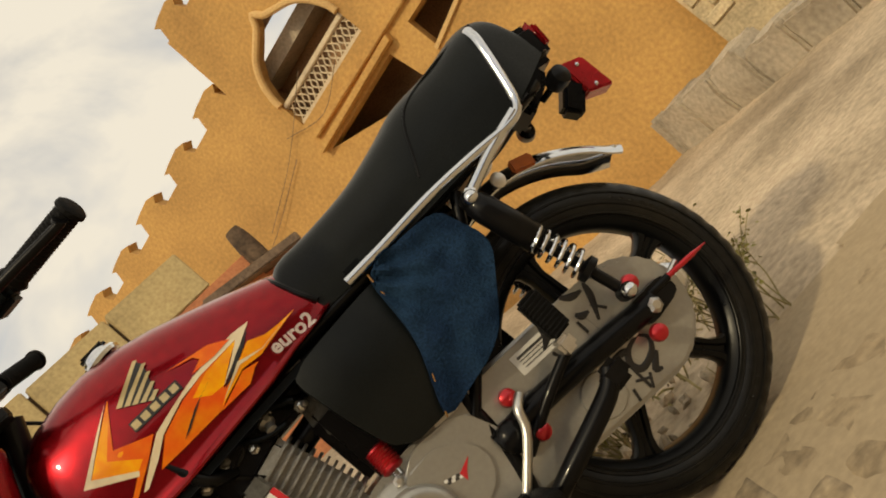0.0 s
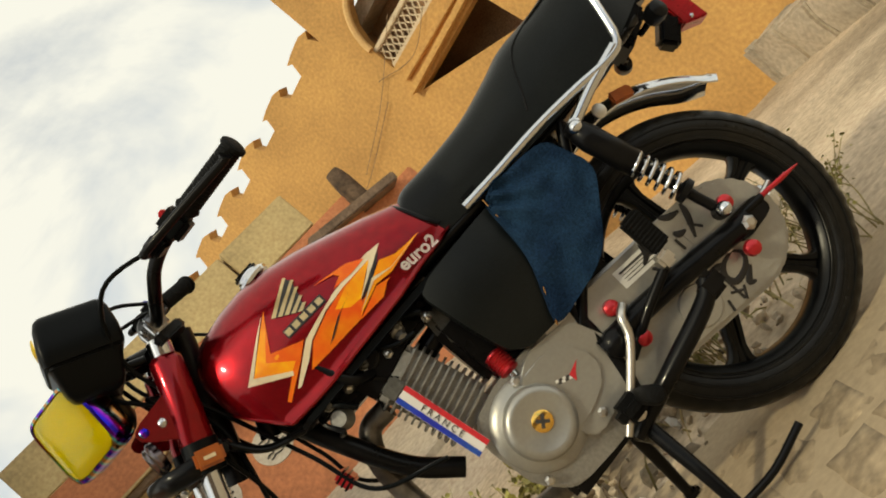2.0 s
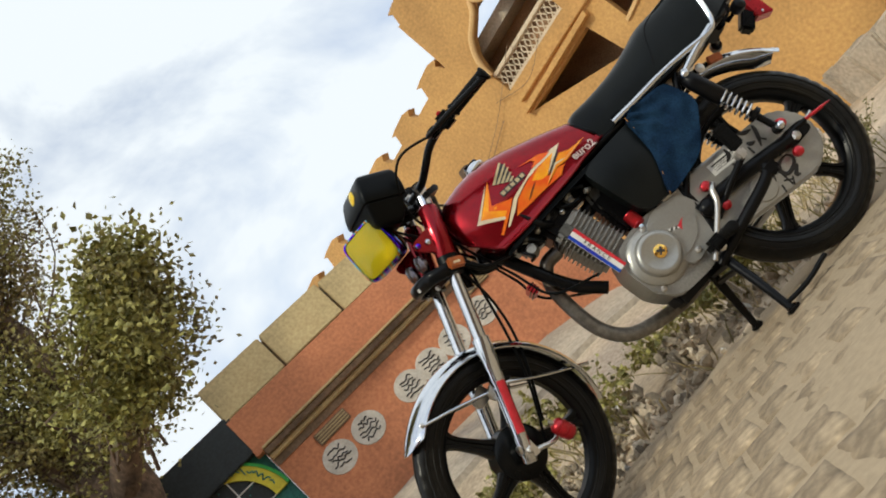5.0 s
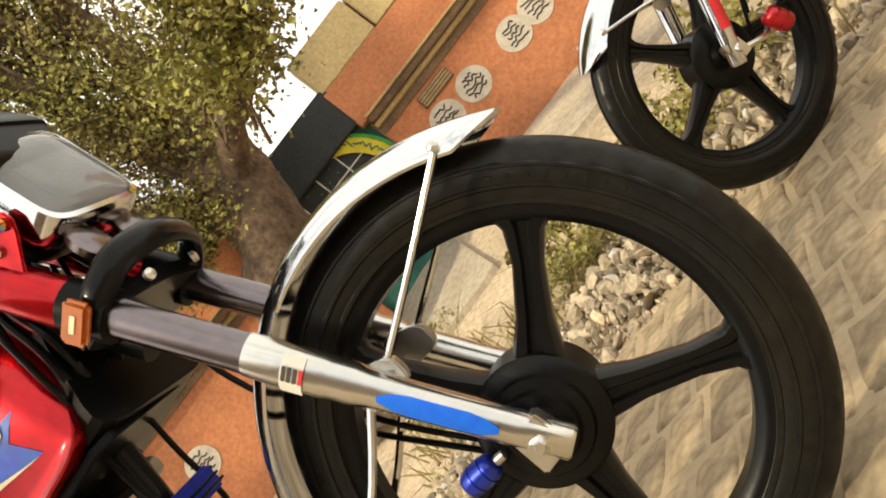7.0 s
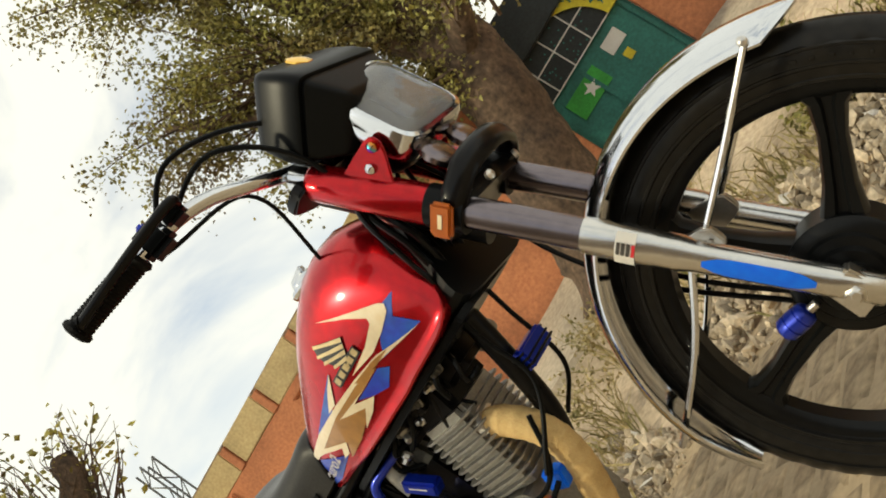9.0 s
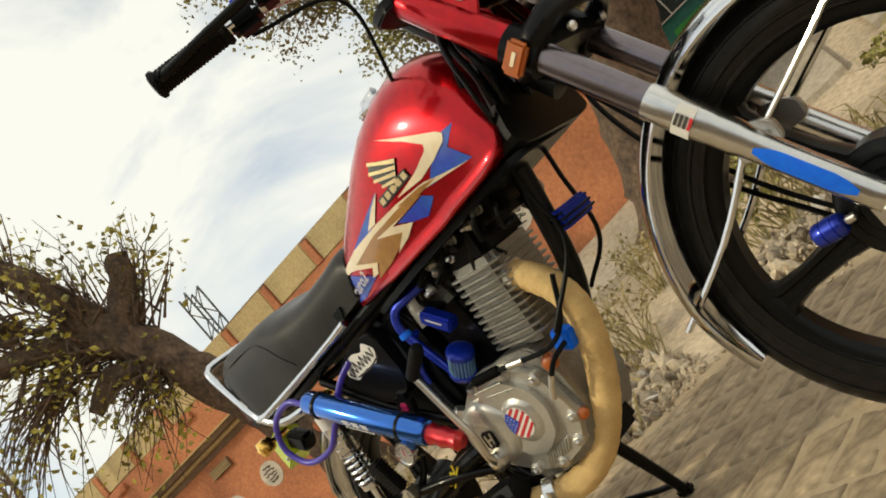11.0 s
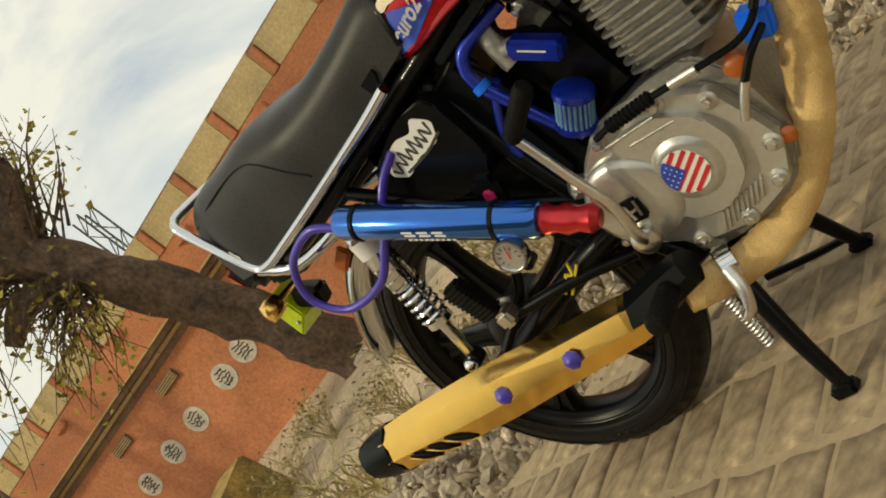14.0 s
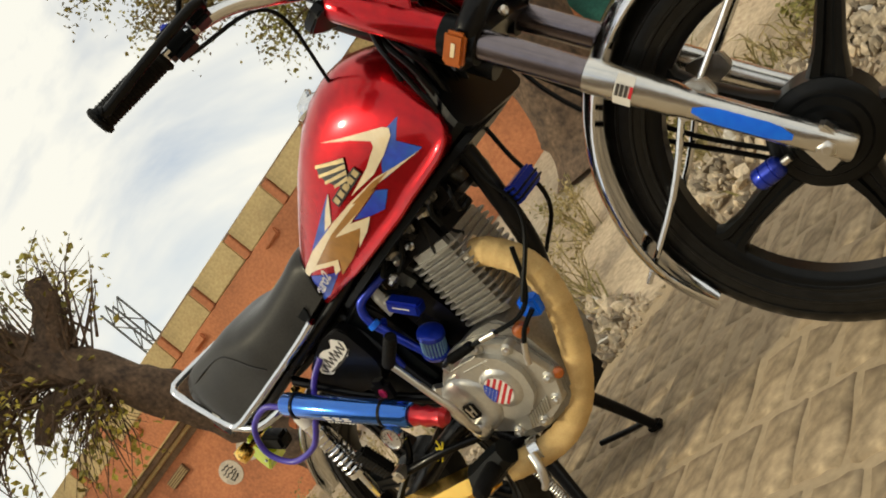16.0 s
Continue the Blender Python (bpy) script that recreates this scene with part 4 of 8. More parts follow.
def tail(bike, style):
    fender(bike, "rear_mudguard", REAR, 0.350 if style == "red" else 0.345, 60, 145 if style == "red" else 158, 0.062, CHROME, "chromed rear mudguard", 0.03, 0, 0.014)
    fender(bike, "inner_mudguard", REAR, 0.325, 28, 62, 0.055, PLASTIC, "black inner mudguard", 0.02)
    lamp = part("tail_lamp", block((-1.475, 0, 0.735), (0.075, 0.13, 0.085), Matrix.Rotation(radians(-12), 3, "Y"), 0.018, seg=3), BLACK, bike, "black and red tail lamp")
    part("tail_lens", block((-1.512, 0, 0.738), (0.03, 0.115, 0.07), Matrix.Rotation(radians(-12), 3, "Y"), 0.014, seg=3), RED_LENS, lamp, "dark red lens")
    part("lamp_base", block((-1.41, 0, 0.675), (0.10, 0.10, 0.035), Matrix.Rotation(radians(18), 3, "Y"), 0.008), BLACK, lamp)
    for s in (1, -1):
        pod = lathe([(0, 0.006), (0.045, 0.007), (0.050, 0.018), (0.070, 0.021), (0.085, 0.019), (0.090, 0.004)], (-1.40, s * 0.055, 0.65), (-0.25, s, 0), 20)
        part("indicator", pod, GOLD if style == "blue" else BLACK, bike)
    plate_mat = ANOD_RED if style == "red" else LIME
    brk = part("plate_bracket", block((-1.475, 0, 0.615), (0.07, 0.045, 0.045), Matrix.Rotation(radians(35), 3, "Y"), 0.008), BLACK, bike)
    tag = part("tail_tag", plate([(-1.50, 0.60), (-1.555, 0.575), (-1.555, 0.655), (-1.505, 0.675)], -0.036 if style == "blue" else -0.024, 0.036 if style == "blue" else 0.024, 0.004), plate_mat, brk, "bright acrylic tail tag")
    for dx, dz in ((-1.525, 0.60), (-1.53, 0.65)):
        for s in (1, -1):
            part("rivet", lathe([(0, 0.005), (0.003, 0.004), (0.004, 0.001)], (dx, s * (0.0365 if style == "blue" else 0.0245), dz), (0, s, 0), 10), CHROME, tag)
    for s in (1, -1):
        part("mudguard_reflector", block((-1.262, s * 0.064, 0.606), (0.05, 0.012, 0.026), Matrix.Rotation(radians(-20), 3, "Y"), 0.004), ORANGE, bike, "orange reflector on the mudguard")
        part("mudguard_bolt", lathe([(0, 0.015), (0.004, 0.015), (0.006, 0.006)], (-1.205, s * 0.062, 0.618), (0, s, 0), 16), STEEL, bike)
    part("tip_bolt", lathe([(0, 0.007), (0.004, 0.006), (0.006, 0.001)], (-1.432, 0.03, 0.500) if style == "red" else (-1.468, 0.03, 0.442), (-0.9, 0.3, 0.4), 10), STEEL, bike)


def engine(bike, style):
    """Crankcase, finned cylinder and head, covers, carburettor."""
    case = [(-0.86, 0.30), (-0.84, 0.40), (-0.76, 0.452), (-0.66, 0.455), (-0.59, 0.440), (-0.572, 0.38), (-0.578, 0.295), (-0.62, 0.235), (-0.74, 0.225), (-0.83, 0.25)]
    block_ = part("crankcase", plate(rounded(case), -0.075, 0.075, 0.012), ALLOY, bike, "cast alloy crankcase")
    lean = Matrix.Rotation(radians(12), 3, "Y")
    base = Vector((-0.605, 0, 0.445))
    axis = lean @ Vector((0, 0, 1))
    barrel = part("cylinder", block(base + axis * 0.085, (0.108, 0.125, 0.18), lean, 0.012), ALLOY, bike, "air-cooled finned cylinder")
    me = None
    for k in range(11):
        fin_bm = plate(rounded([(-0.066, -0.076), (0.066, -0.076), (0.066, 0.076), (-0.066, 0.076)], 4), -0.0021, 0.0021, 0.0008, plane="xy")
        if me is None:
            ob = part("cooling_fin", fin_bm, ALLOY, barrel)
            me = ob.data
        else:
            fin_bm.free()
            ob = new("cooling_fin", me)
            ob.parent = barrel
        ob.matrix_basis = Matrix.Translation(base + axis * (0.012 + 0.0135 * k)) @ lean.to_4x4()
    head = part("cylinder_head", block(base + axis * 0.190, (0.116, 0.13, 0.075), lean, 0.014), BLACK, bike)
    part("rocker_cover", block(base + axis * 0.243, (0.10, 0.085, 0.035), lean, 0.012), BLACK, head)
    for s in (1, -1):
        for dx in (-0.035, 0.035):
            part("head_bolt", lathe([(0, 0.009), (0.008, 0.009), (0.010, 0.005)], base + axis * 0.232 + lean @ Vector((dx, s * 0.05, 0)), axis, 6), STEEL, head)
        part("tappet_cap", lathe([(0, 0.024), (0.010, 0.024), (0.014, 0.016), (0.016, 0.004)], base + axis * 0.215 + lean @ Vector((0, s * 0.06, 0)), (0, s, 0.1), 24), BLACK, head)
    part("spark_plug_cap", tube([base + axis * 0.19 + Vector((0.02, 0.062, 0)), base + axis * 0.20 + Vector((0.05, 0.10, 0.01)), base + axis * 0.24 + Vector((0.06, 0.10, 0.03))], 0.010, 10, 4), BLACK, head)
    # left: generator and sprocket covers; right: clutch cover
    left = part("generator_cover", lathe([(0.0, 0.086), (0.010, 0.085), (0.016, 0.079), (0.019, 0.071), (0.021, 0.0655), (0.036, 0.0635), (0.0415, 0.0595), (0.044, 0.053), (0.0445, 0.048), (0.0435, 0.046), (0.0435, 0.002)], (-0.664, 0.072, 0.357), (0, 1, 0), 56), SILVER, bike, "round silver generator cover")
    spro = part("sprocket_cover", plate(rounded([(-0.70, 0.26), (-0.68, 0.42), (-0.74, 0.446), (-0.83, 0.43), (-0.855, 0.35), (-0.82, 0.28)], 5), 0.070, 0.092, 0.008), SILVER, bike, "silver sprocket cover")
    part("raised_panel", plate(rounded([(-0.690, 0.428), (-0.756, 0.424), (-0.795, 0.398), (-0.811, 0.357), (-0.792, 0.320), (-0.741, 0.302), (-0.680, 0.298)], 4), 0.088, 0.098, 0.007), SILVER, spro)
    clutch = [(-0.799, 0.428), (-0.748, 0.453), (-0.703, 0.453), (-0.650, 0.437), (-0.600, 0.398), (-0.592, 0.350), (-0.586, 0.300), (-0.620, 0.255), (-0.690, 0.240), (-0.750, 0.254), (-0.825, 0.305), (-0.840, 0.355), (-0.826, 0.402)]
    right = part("clutch_cover", plate(rounded(clutch, 4), -0.096, -0.070, 0.010), CLUTCH, bike, "cast silver clutch cover")
    part("cover_flange", plate(rounded([(-0.711 + (x + 0.711) * 1.045, 0.350 + (z - 0.350) * 1.06) for x, z in clutch], 4), -0.079, -0.070, 0.003), ALLOY, right)
    part("raised_body", plate(rounded([(-0.770, 0.412), (-0.716, 0.436), (-0.664, 0.424), (-0.624, 0.388), (-0.618, 0.344), (-0.640, 0.300), (-0.684, 0.278), (-0.740, 0.290)], 4), -0.1095, -0.092, 0.010), CLUTCH, right)
    part("cover_dome", lathe([(0, 0.066), (0.013, 0.065), (0.0185, 0.061), (0.0215, 0.054), (0.0230, 0.040), (0.0235, 0.002)], (-0.773, -0.096, 0.363), (0, -1, 0), 56), CLUTCH, right)
    part("cover_boss", lathe([(0, 0.048), (0.010, 0.046), (0.0165, 0.038), (0.018, 0.031), (0.018, 0.002)], (-0.684, -0.098, 0.350), (0, -1, 0), 44), CLUTCH, right)
    for p, q in (((-0.735, 0.436), (-0.662, 0.424)), ((-0.712, 0.418), (-0.648, 0.404))):
        part("cast_web", tube([(p[0], -0.109, p[1]), (q[0], -0.108, q[1])], 0.0022, 8), ALLOY, right)
    for x, z in ((-0.608, 0.392), (-0.655, 0.430), (-0.745, 0.444), (-0.831, 0.386), (-0.834, 0.326), (-0.760, 0.262), (-0.690, 0.249), (-0.625, 0.266), (-0.597, 0.305)):
        part("cover_lug", lathe([(0, 0.0125), (0.020, 0.0120), (0.023, 0.009), (0.0235, 0.001)], (x, -0.078, z), (0, -1, 0), 16), CLUTCH, right)
        part("cover_bolt", lathe([(0, 0.0072), (0.006, 0.0072), (0.0085, 0.005), (0.009, 0.001)], (x, -0.101, z), (0, -1, 0), 6), STEEL, right)
    for k in range(9):
        part("cast_rib", block((-0.718 + 0.0088 * k, -0.0975, 0.263 + 0.0010 * k), (0.0034, 0.006, 0.030), Matrix.Rotation(radians(38), 3, "Y"), 0.001, seg=1), CLUTCH, right)
    for x, z in ((-0.60, 0.285), (-0.745, 0.285), (-0.69, 0.432)):
        part("cover_bolt", lathe([(0, 0.009), (0.008, 0.009), (0.011, 0.005)], (x, 0.088, z), (0, 1, 0), 6), STEEL, left)
    # carburettor
    carb = part("carburettor", block((-0.70, 0.0, 0.585), (0.06, 0.07, 0.085), Matrix.Rotation(radians(-10), 3, "Y"), 0.012), DARK_CAST, bike, "dark cast carburettor")
    part("carb_top", lathe([(0, 0.024), (0.02, 0.024), (0.028, 0.012), (0.06, 0.010)], (-0.703, 0, 0.625), (-0.1, 0, 1), 24), PLASTIC, carb)
    part("float_bowl", lathe([(0, 0.028), (0.03, 0.026), (0.038, 0.016)], (-0.695, 0, 0.545), (0, 0, -1), 24), DARK_CAST, carb)
    # black box added only to darken the gap between cylinder and air box
    part("intake_box", block((-0.725, 0, 0.525), (0.12, 0.085, 0.15), None, 0.015), BLACK, carb)
    part("intake", tube([(-0.63, 0, 0.585), (-0.68, 0, 0.59)], 0.022, 20), BLACK, carb)
    part("airbox_boot", tube([(-0.73, 0, 0.585), (-0.79, 0, 0.575), (-0.83, 0, 0.57)], 0.027, 20, 3), PLASTIC, carb)
    part("air_box", block((-0.885, 0, 0.540), (0.17, 0.13, 0.24), None, 0.02), PLASTIC, bike)
    part("inner_guard", plate(rounded([(-0.80, 0.66), (-0.94, 0.66), (-0.97, 0.44), (-0.94, 0.36), (-0.85, 0.31), (-0.79, 0.40)]), -0.055, 0.055, 0.01), BLACK, bike)
    part("battery_tray", block((-1.02, 0, 0.60), (0.10, 0.14, 0.09), None, 0.012), BLACK, bike)
    for y in (0.03, -0.03):
        part("fuel_tap", block((-0.72, y * 1.5, 0.665), (0.03, 0.02, 0.03), None, 0.005), ALLOY, bike)
        part("fuel_hose", tube([(-0.72, y * 1.5, 0.655), (-0.735, y * 2, 0.62), (-0.71, y, 0.585)], 0.0055, 8, 5), PLASTIC, bike)
    part("ignition_coil", block((-0.45, 0.045, 0.655), (0.05, 0.03, 0.035), None, 0.006), BLACK, bike)
    part("crash_lug", lathe([(0, 0.020), (0.02, 0.022), (0.03, 0.016), (0.045, 0.014)], (-0.455, 0.03, 0.62), (0.1, 1, 0.1), 20), ALLOY, bike)
    for s in (1, -1):
        peg = part("footpeg", lathe([(0, 0.010), (0.01, 0.016), (0.085, 0.017), (0.092, 0.012), (0.094, 0.004)], (-0.80, s * 0.15, 0.262), (0, s, 0), 18), GRIP, bike, "black rubber footpeg")
        part("peg_arm", tube([(-0.80, s * 0.06, 0.235), (-0.80, s * 0.15, 0.262)], 0.012, 12), BLACK, peg)
        pil = Matrix.Rotation(radians(s * -8), 3, "X")
        px = -1.017 if style == "red" else -1.055
        peg2 = part("pillion_peg", block((px, s * 0.160, 0.424), (0.040, 0.024, 0.080), pil, 0.005), GRIP, bike, "folded ribbed pillion peg")
        for k in range(10):
            part("rib", block(Vector((px, s * 0.160, 0.424)) + pil @ Vector((0, 0, -0.0335 + 0.0074 * k)), (0.036, 0.0270, 0.0042), pil, 0.001, seg=1), GRIP, peg2)
        part("peg_hinge", block((px + 0.012, s * 0.150, 0.368), (0.03, 0.035, 0.028), None, 0.006), STEEL, peg2)
        part("peg_stay", tube([(-0.85, s * 0.09, 0.30), (-0.93, s * 0.12, 0.335), (px + 0.012, s * 0.14, 0.36)], 0.010, 10, 4), BLACK, peg2)


def brake_lock(bike, lock):
    """Anodised damper and arm by the front drum."""
    at = Vector((-0.104, 0.092, 0.255)) if lock is ANOD_RED else Vector((-0.080, -0.056, 0.308))
    axis = Vector((0.35, 0, 1)).normalized() if lock is ANOD_RED else Vector((1, 0, -0.1)).normalized()
    prof = [(-0.032, 0.010), (-0.030, 0.017), (-0.024, 0.022), (-0.010, 0.023), (-0.009, 0.021), (-0.006, 0.021), (-0.005, 0.023), (0.012, 0.023), (0.013, 0.021), (0.016, 0.021), (0.017, 0.0225), (0.026, 0.020), (0.031, 0.014), (0.032, 0.004)]
    if lock is ANOD_BLUE:
        prof = [(x * 0.72, r * 0.72) for x, r in prof]
    lk = part("disc_lock", lathe(prof, at, axis, 28), lock, bike, "bright anodised brake damper")
    part("lock_bolt", lathe([(0, 0.006), (0.012, 0.006), (0.014, 0.003)], at + axis * prof[-1][0], axis, 10), STEEL, lk)
    part("brake_arm", tube([(-0.02, 0.07, 0.27), (-0.07, 0.072, 0.25), (-0.10, 0.06, 0.255)], 0.007, 8, 4), STEEL, bike)


def cables(bike, clip, style):
    """Control cables from the bars to the engine and the front drum."""
    runs = [
        [(-0.43, 0.225, 1.045), (-0.30, 0.16, 1.07), (-0.25, 0.08, 0.96), (-0.33, 0.05, 0.78), (-0.37, 0.04, 0.62), (-0.40, 0.045, 0.50), (-0.52, 0.08, 0.44)],
        [(-0.43, -0.225, 1.045), (-0.30, -0.17, 1.05), (-0.26, -0.10, 0.93), (-0.34, -0.055, 0.76), (-0.375, -0.05, 0.62), (-0.39, -0.05, 0.52), (-0.50, -0.09, 0.43)],
        [(-0.44, -0.235, 1.05), (-0.34, -0.18, 1.10), (-0.24, -0.08, 1.0), (-0.24, 0.045, 0.80), (-0.25, 0.05, 0.62), (-0.20, 0.05, 0.46), (-0.10, 0.045, 0.30)],
        [(-0.20, 0.03, 0.95), (-0.28, 0.04, 0.80), (-0.235, 0.055, 0.62), (-0.16, 0.055, 0.42), (-0.06, 0.05, 0.26)],
        [(-0.44, -0.235, 1.03), (-0.36, -0.12, 1.0), (-0.42, -0.05, 0.90), (-0.55, -0.03, 0.70), (-0.69, -0.02, 0.66)],
        [(-0.35, 0.03, 0.82), (-0.44, 0.05, 0.70), (-0.50, 0.06, 0.64), (-0.56, 0.07, 0.66)],
    ]
    turn = steering(style)
    for k, pts in enumerate(runs):
        pts = [turn @ Vector(p) if p[0] > -0.33 or p[2] > 0.92 else p for p in pts]
        part("control_cable", tube(pts, 0.0042 if k < 4 else 0.0035, 8, 8), PLASTIC, bike, "black control cable")
    c = part("cable_clamp", block((-0.376, 0.0, 0.550), (0.024, 0.085, 0.034), Matrix.Rotation(radians(10), 3, "Y"), 0.004), clip, bike, "anodised cable clamp")
    for dz in (-0.012, 0.0, 0.012):
        part("clamp_groove", block((-0.376, 0.0, 0.550 + dz * 0.8), (0.027, 0.088, 0.004), Matrix.Rotation(radians(10), 3, "Y"), 0.001, seg=1), BLACK, c)
    harness = [[(-0.50, s * 0.03, 0.70), (-0.60, s * 0.05, 0.675), (-0.74, s * 0.055, 0.66), (-0.86, s * 0.06, 0.64), (-0.98, s * 0.07, 0.64)] for s in (1, -1)]
    for pts in harness:
        part("wiring_loom", tube(pts, 0.008, 8, 6), PLASTIC, bike)


def packed_under_tank(bike, s, seed):
    """Wiring, hoses and small fittings between the tank and the cylinder head."""
    rnd = random.Random(seed)
    for k in range(9):
        x = -0.44 - 0.030 * k
        a = Vector((x, s * rnd.uniform(0.02, 0.06), 0.672))
        b = a + Vector((rnd.uniform(-0.03, 0.01), s * rnd.uniform(0.015, 0.035), -rnd.uniform(0.035, 0.07)))
        c = b + Vector((rnd.uniform(-0.05, 0.03), -s * rnd.uniform(0.0, 0.03), -rnd.uniform(0.0, 0.04)))
        part("wiring_loom", tube([a, a.lerp(b, 0.5) + Vector((0.012, s * 0.008, 0)), b, c], rnd.uniform(0.003, 0.0065), 8, 5), PLASTIC if k % 3 else BLACK, bike)
    for k in range(6):
        p = Vector((-0.455 - 0.045 * k, s * rnd.uniform(0.055, 0.075), rnd.uniform(0.615, 0.655)))
        way = Vector((rnd.uniform(-0.6, 0.6), s, rnd.uniform(-0.4, 0.4)))
        f = part("fitting", lathe([(0, 0.005), (0.002, 0.009), (0.010, 0.009), (0.012, 0.006), (0.020, 0.0055), (0.021, 0.002)], p, way, 6 if k % 2 else 14), STEEL if k % 2 else DARK_CAST, bike)
        part("fitting_collar", lathe([(0, 0.0105), (0.003, 0.0105), (0.004, 0.008)], p, way, 12), ALLOY, f)
    for k in range(7):
        y = s * (0.085 - 0.022 * k)
        pts = [(-0.262, y * 0.5, 0.905), (-0.278 - 0.004 * k, y, 0.845), (-0.292 + 0.005 * (k % 3), y * 1.05, 0.770), (-0.330, y * 0.8, 0.690), (-0.400 - 0.01 * k, y * 0.7, 0.655)]
        part("wiring_loom", tube(pts, 0.0045 + 0.0012 * (k % 3), 8, 6), PLASTIC if k % 2 else BLACK, bike)
    part("connector", block((-0.56, s * 0.07, 0.648), (0.034, 0.018, 0.022), Matrix.Rotation(radians(18), 3, "Y"), 0.003), BLACK, bike)
    part("fuel_cock", lathe([(0, 0.008), (0.004, 0.014), (0.018, 0.014), (0.022, 0.009), (0.034, 0.009), (0.036, 0.003)], (-0.63, s * 0.06, 0.655), (0.1, s * 0.6, -0.8), 14), ALLOY, bike)
    part("backing_box", block((-0.57, 0, 0.645), (0.26, 0.085, 0.06), None, 0.012), BLACK, bike)


STEER = {"red": 22.0, "blue": 5.0}
AHEAD = {"red": (-0.012, 0, 0.0), "blue": (0.016, 0, 0.0)}
LAMP_YAW = {"red": 38.0, "blue": -9.0}


def steering(style):
    """The turn of the front end about the steering head, bars to the left."""
    head = Matrix.Translation((fork_at(0.29) - 0.055, 0, 0.29))
    return Matrix.Translation(AHEAD[style]) @ head @ Matrix.Rotation(radians(STEER[style]), 4, Vector((-0.485, 0, 1)).normalized()) @ head.inverted()


def steer_parts(before, style):
    """Turns all the meshes made since then with the steering."""
    m = steering(style)
    for ob in bpy.data.objects:
        if ob.name not in before and ob.type == "MESH":
            ob.data.transform(m)


def stretch_rear(before, k):
    """Lengthens or shortens what lies behind the seat's middle."""
    for ob in bpy.data.objects:
        if ob.name not in before and ob.type == "MESH":
            for v in ob.data.vertices:
                if v.co.x < -0.95:
                    v.co.x = -0.95 + (v.co.x + 0.95) * k


BAR_PARTS = ("handlebar", "grip", "switch", "lever", "bar_clamp")


def common(style, at, turn, label):
    bike = new("motorcycle")
    bike.matrix_world = pose(*at, 0, 0, 0, turn)
    tagged(bike, label, "motorcycle", "parked motorcycles")
    paint = RED if style == "red" else BRIGHT_RED
    wheel(bike, "rear_wheel", (-1.108, 0, 0.288) if style == "red" else (-1.175, 0, 0.294), 0.286 if style == "red" else 0.296, 0.043, 1)
    before = {ob.name for ob in bpy.data.objects}
    wheel(bike, "front_wheel", FRONT, 0.29 if style == "red" else 0.303, 0.033, -1, 126 if style == "red" else 116)
    fender(bike, "front_mudguard", FRONT, 0.308 if style == "red" else 0.331, 44 if style == "red" else 46, 196, 0.068, CHROME, "chromed front mudguard", 0.030, 0.05, 0.003)
    fork(bike, paint, style)
    upper = {ob.name for ob in bpy.data.objects}
    lamp_and_dials(bike, style)
    handlebars(bike, style)
    if style == "red":
        for ob in bpy.data.objects:
            if ob.name not in upper and ob.type == "MESH":
                ob.data.transform(Matrix.Translation((-0.008, 0, 0.032 if ob.name.startswith(BAR_PARTS) else 0.020)))
    else:
        for ob in bpy.data.objects:
            if ob.name not in upper and ob.type == "MESH" and ob.name.startswith(BAR_PARTS):
                ob.data.transform(Matrix.Translation((0.022, 0, 0.014)))
    brake_lock(bike, ANOD_RED if style == "red" else ANOD_BLUE)
    steer_parts(before, style)
    frame_and_stand(bike)
    shocks(bike, style == "blue")
    rear = {ob.name for ob in bpy.data.objects}
    tail(bike, style)
    stretch_rear(rear, 0.898 if style == "red" else 1.07)
    seat_rail(bike, style)
    engine(bike, style)
    packed_under_tank(bike, 1 if style == "red" else -1, 5)
    cables(bike, ANOD_RED if style == "red" else ANOD_BLUE, style)
    body, tree = tank(bike, paint, "deep red metallic fuel tank with flame graphics" if style == "red" else "bright red fuel tank with white and blue graphics", style)
    rear = {ob.name for ob in bpy.data.objects}
    saddle, seat_tree = seat(bike, VINYL if style == "red" else GREY_VINYL, BLACK, style)
    stretch_rear(rear, 0.955 if style == "red" else 1.09)
    return bike, body, tree, saddle, seat_tree


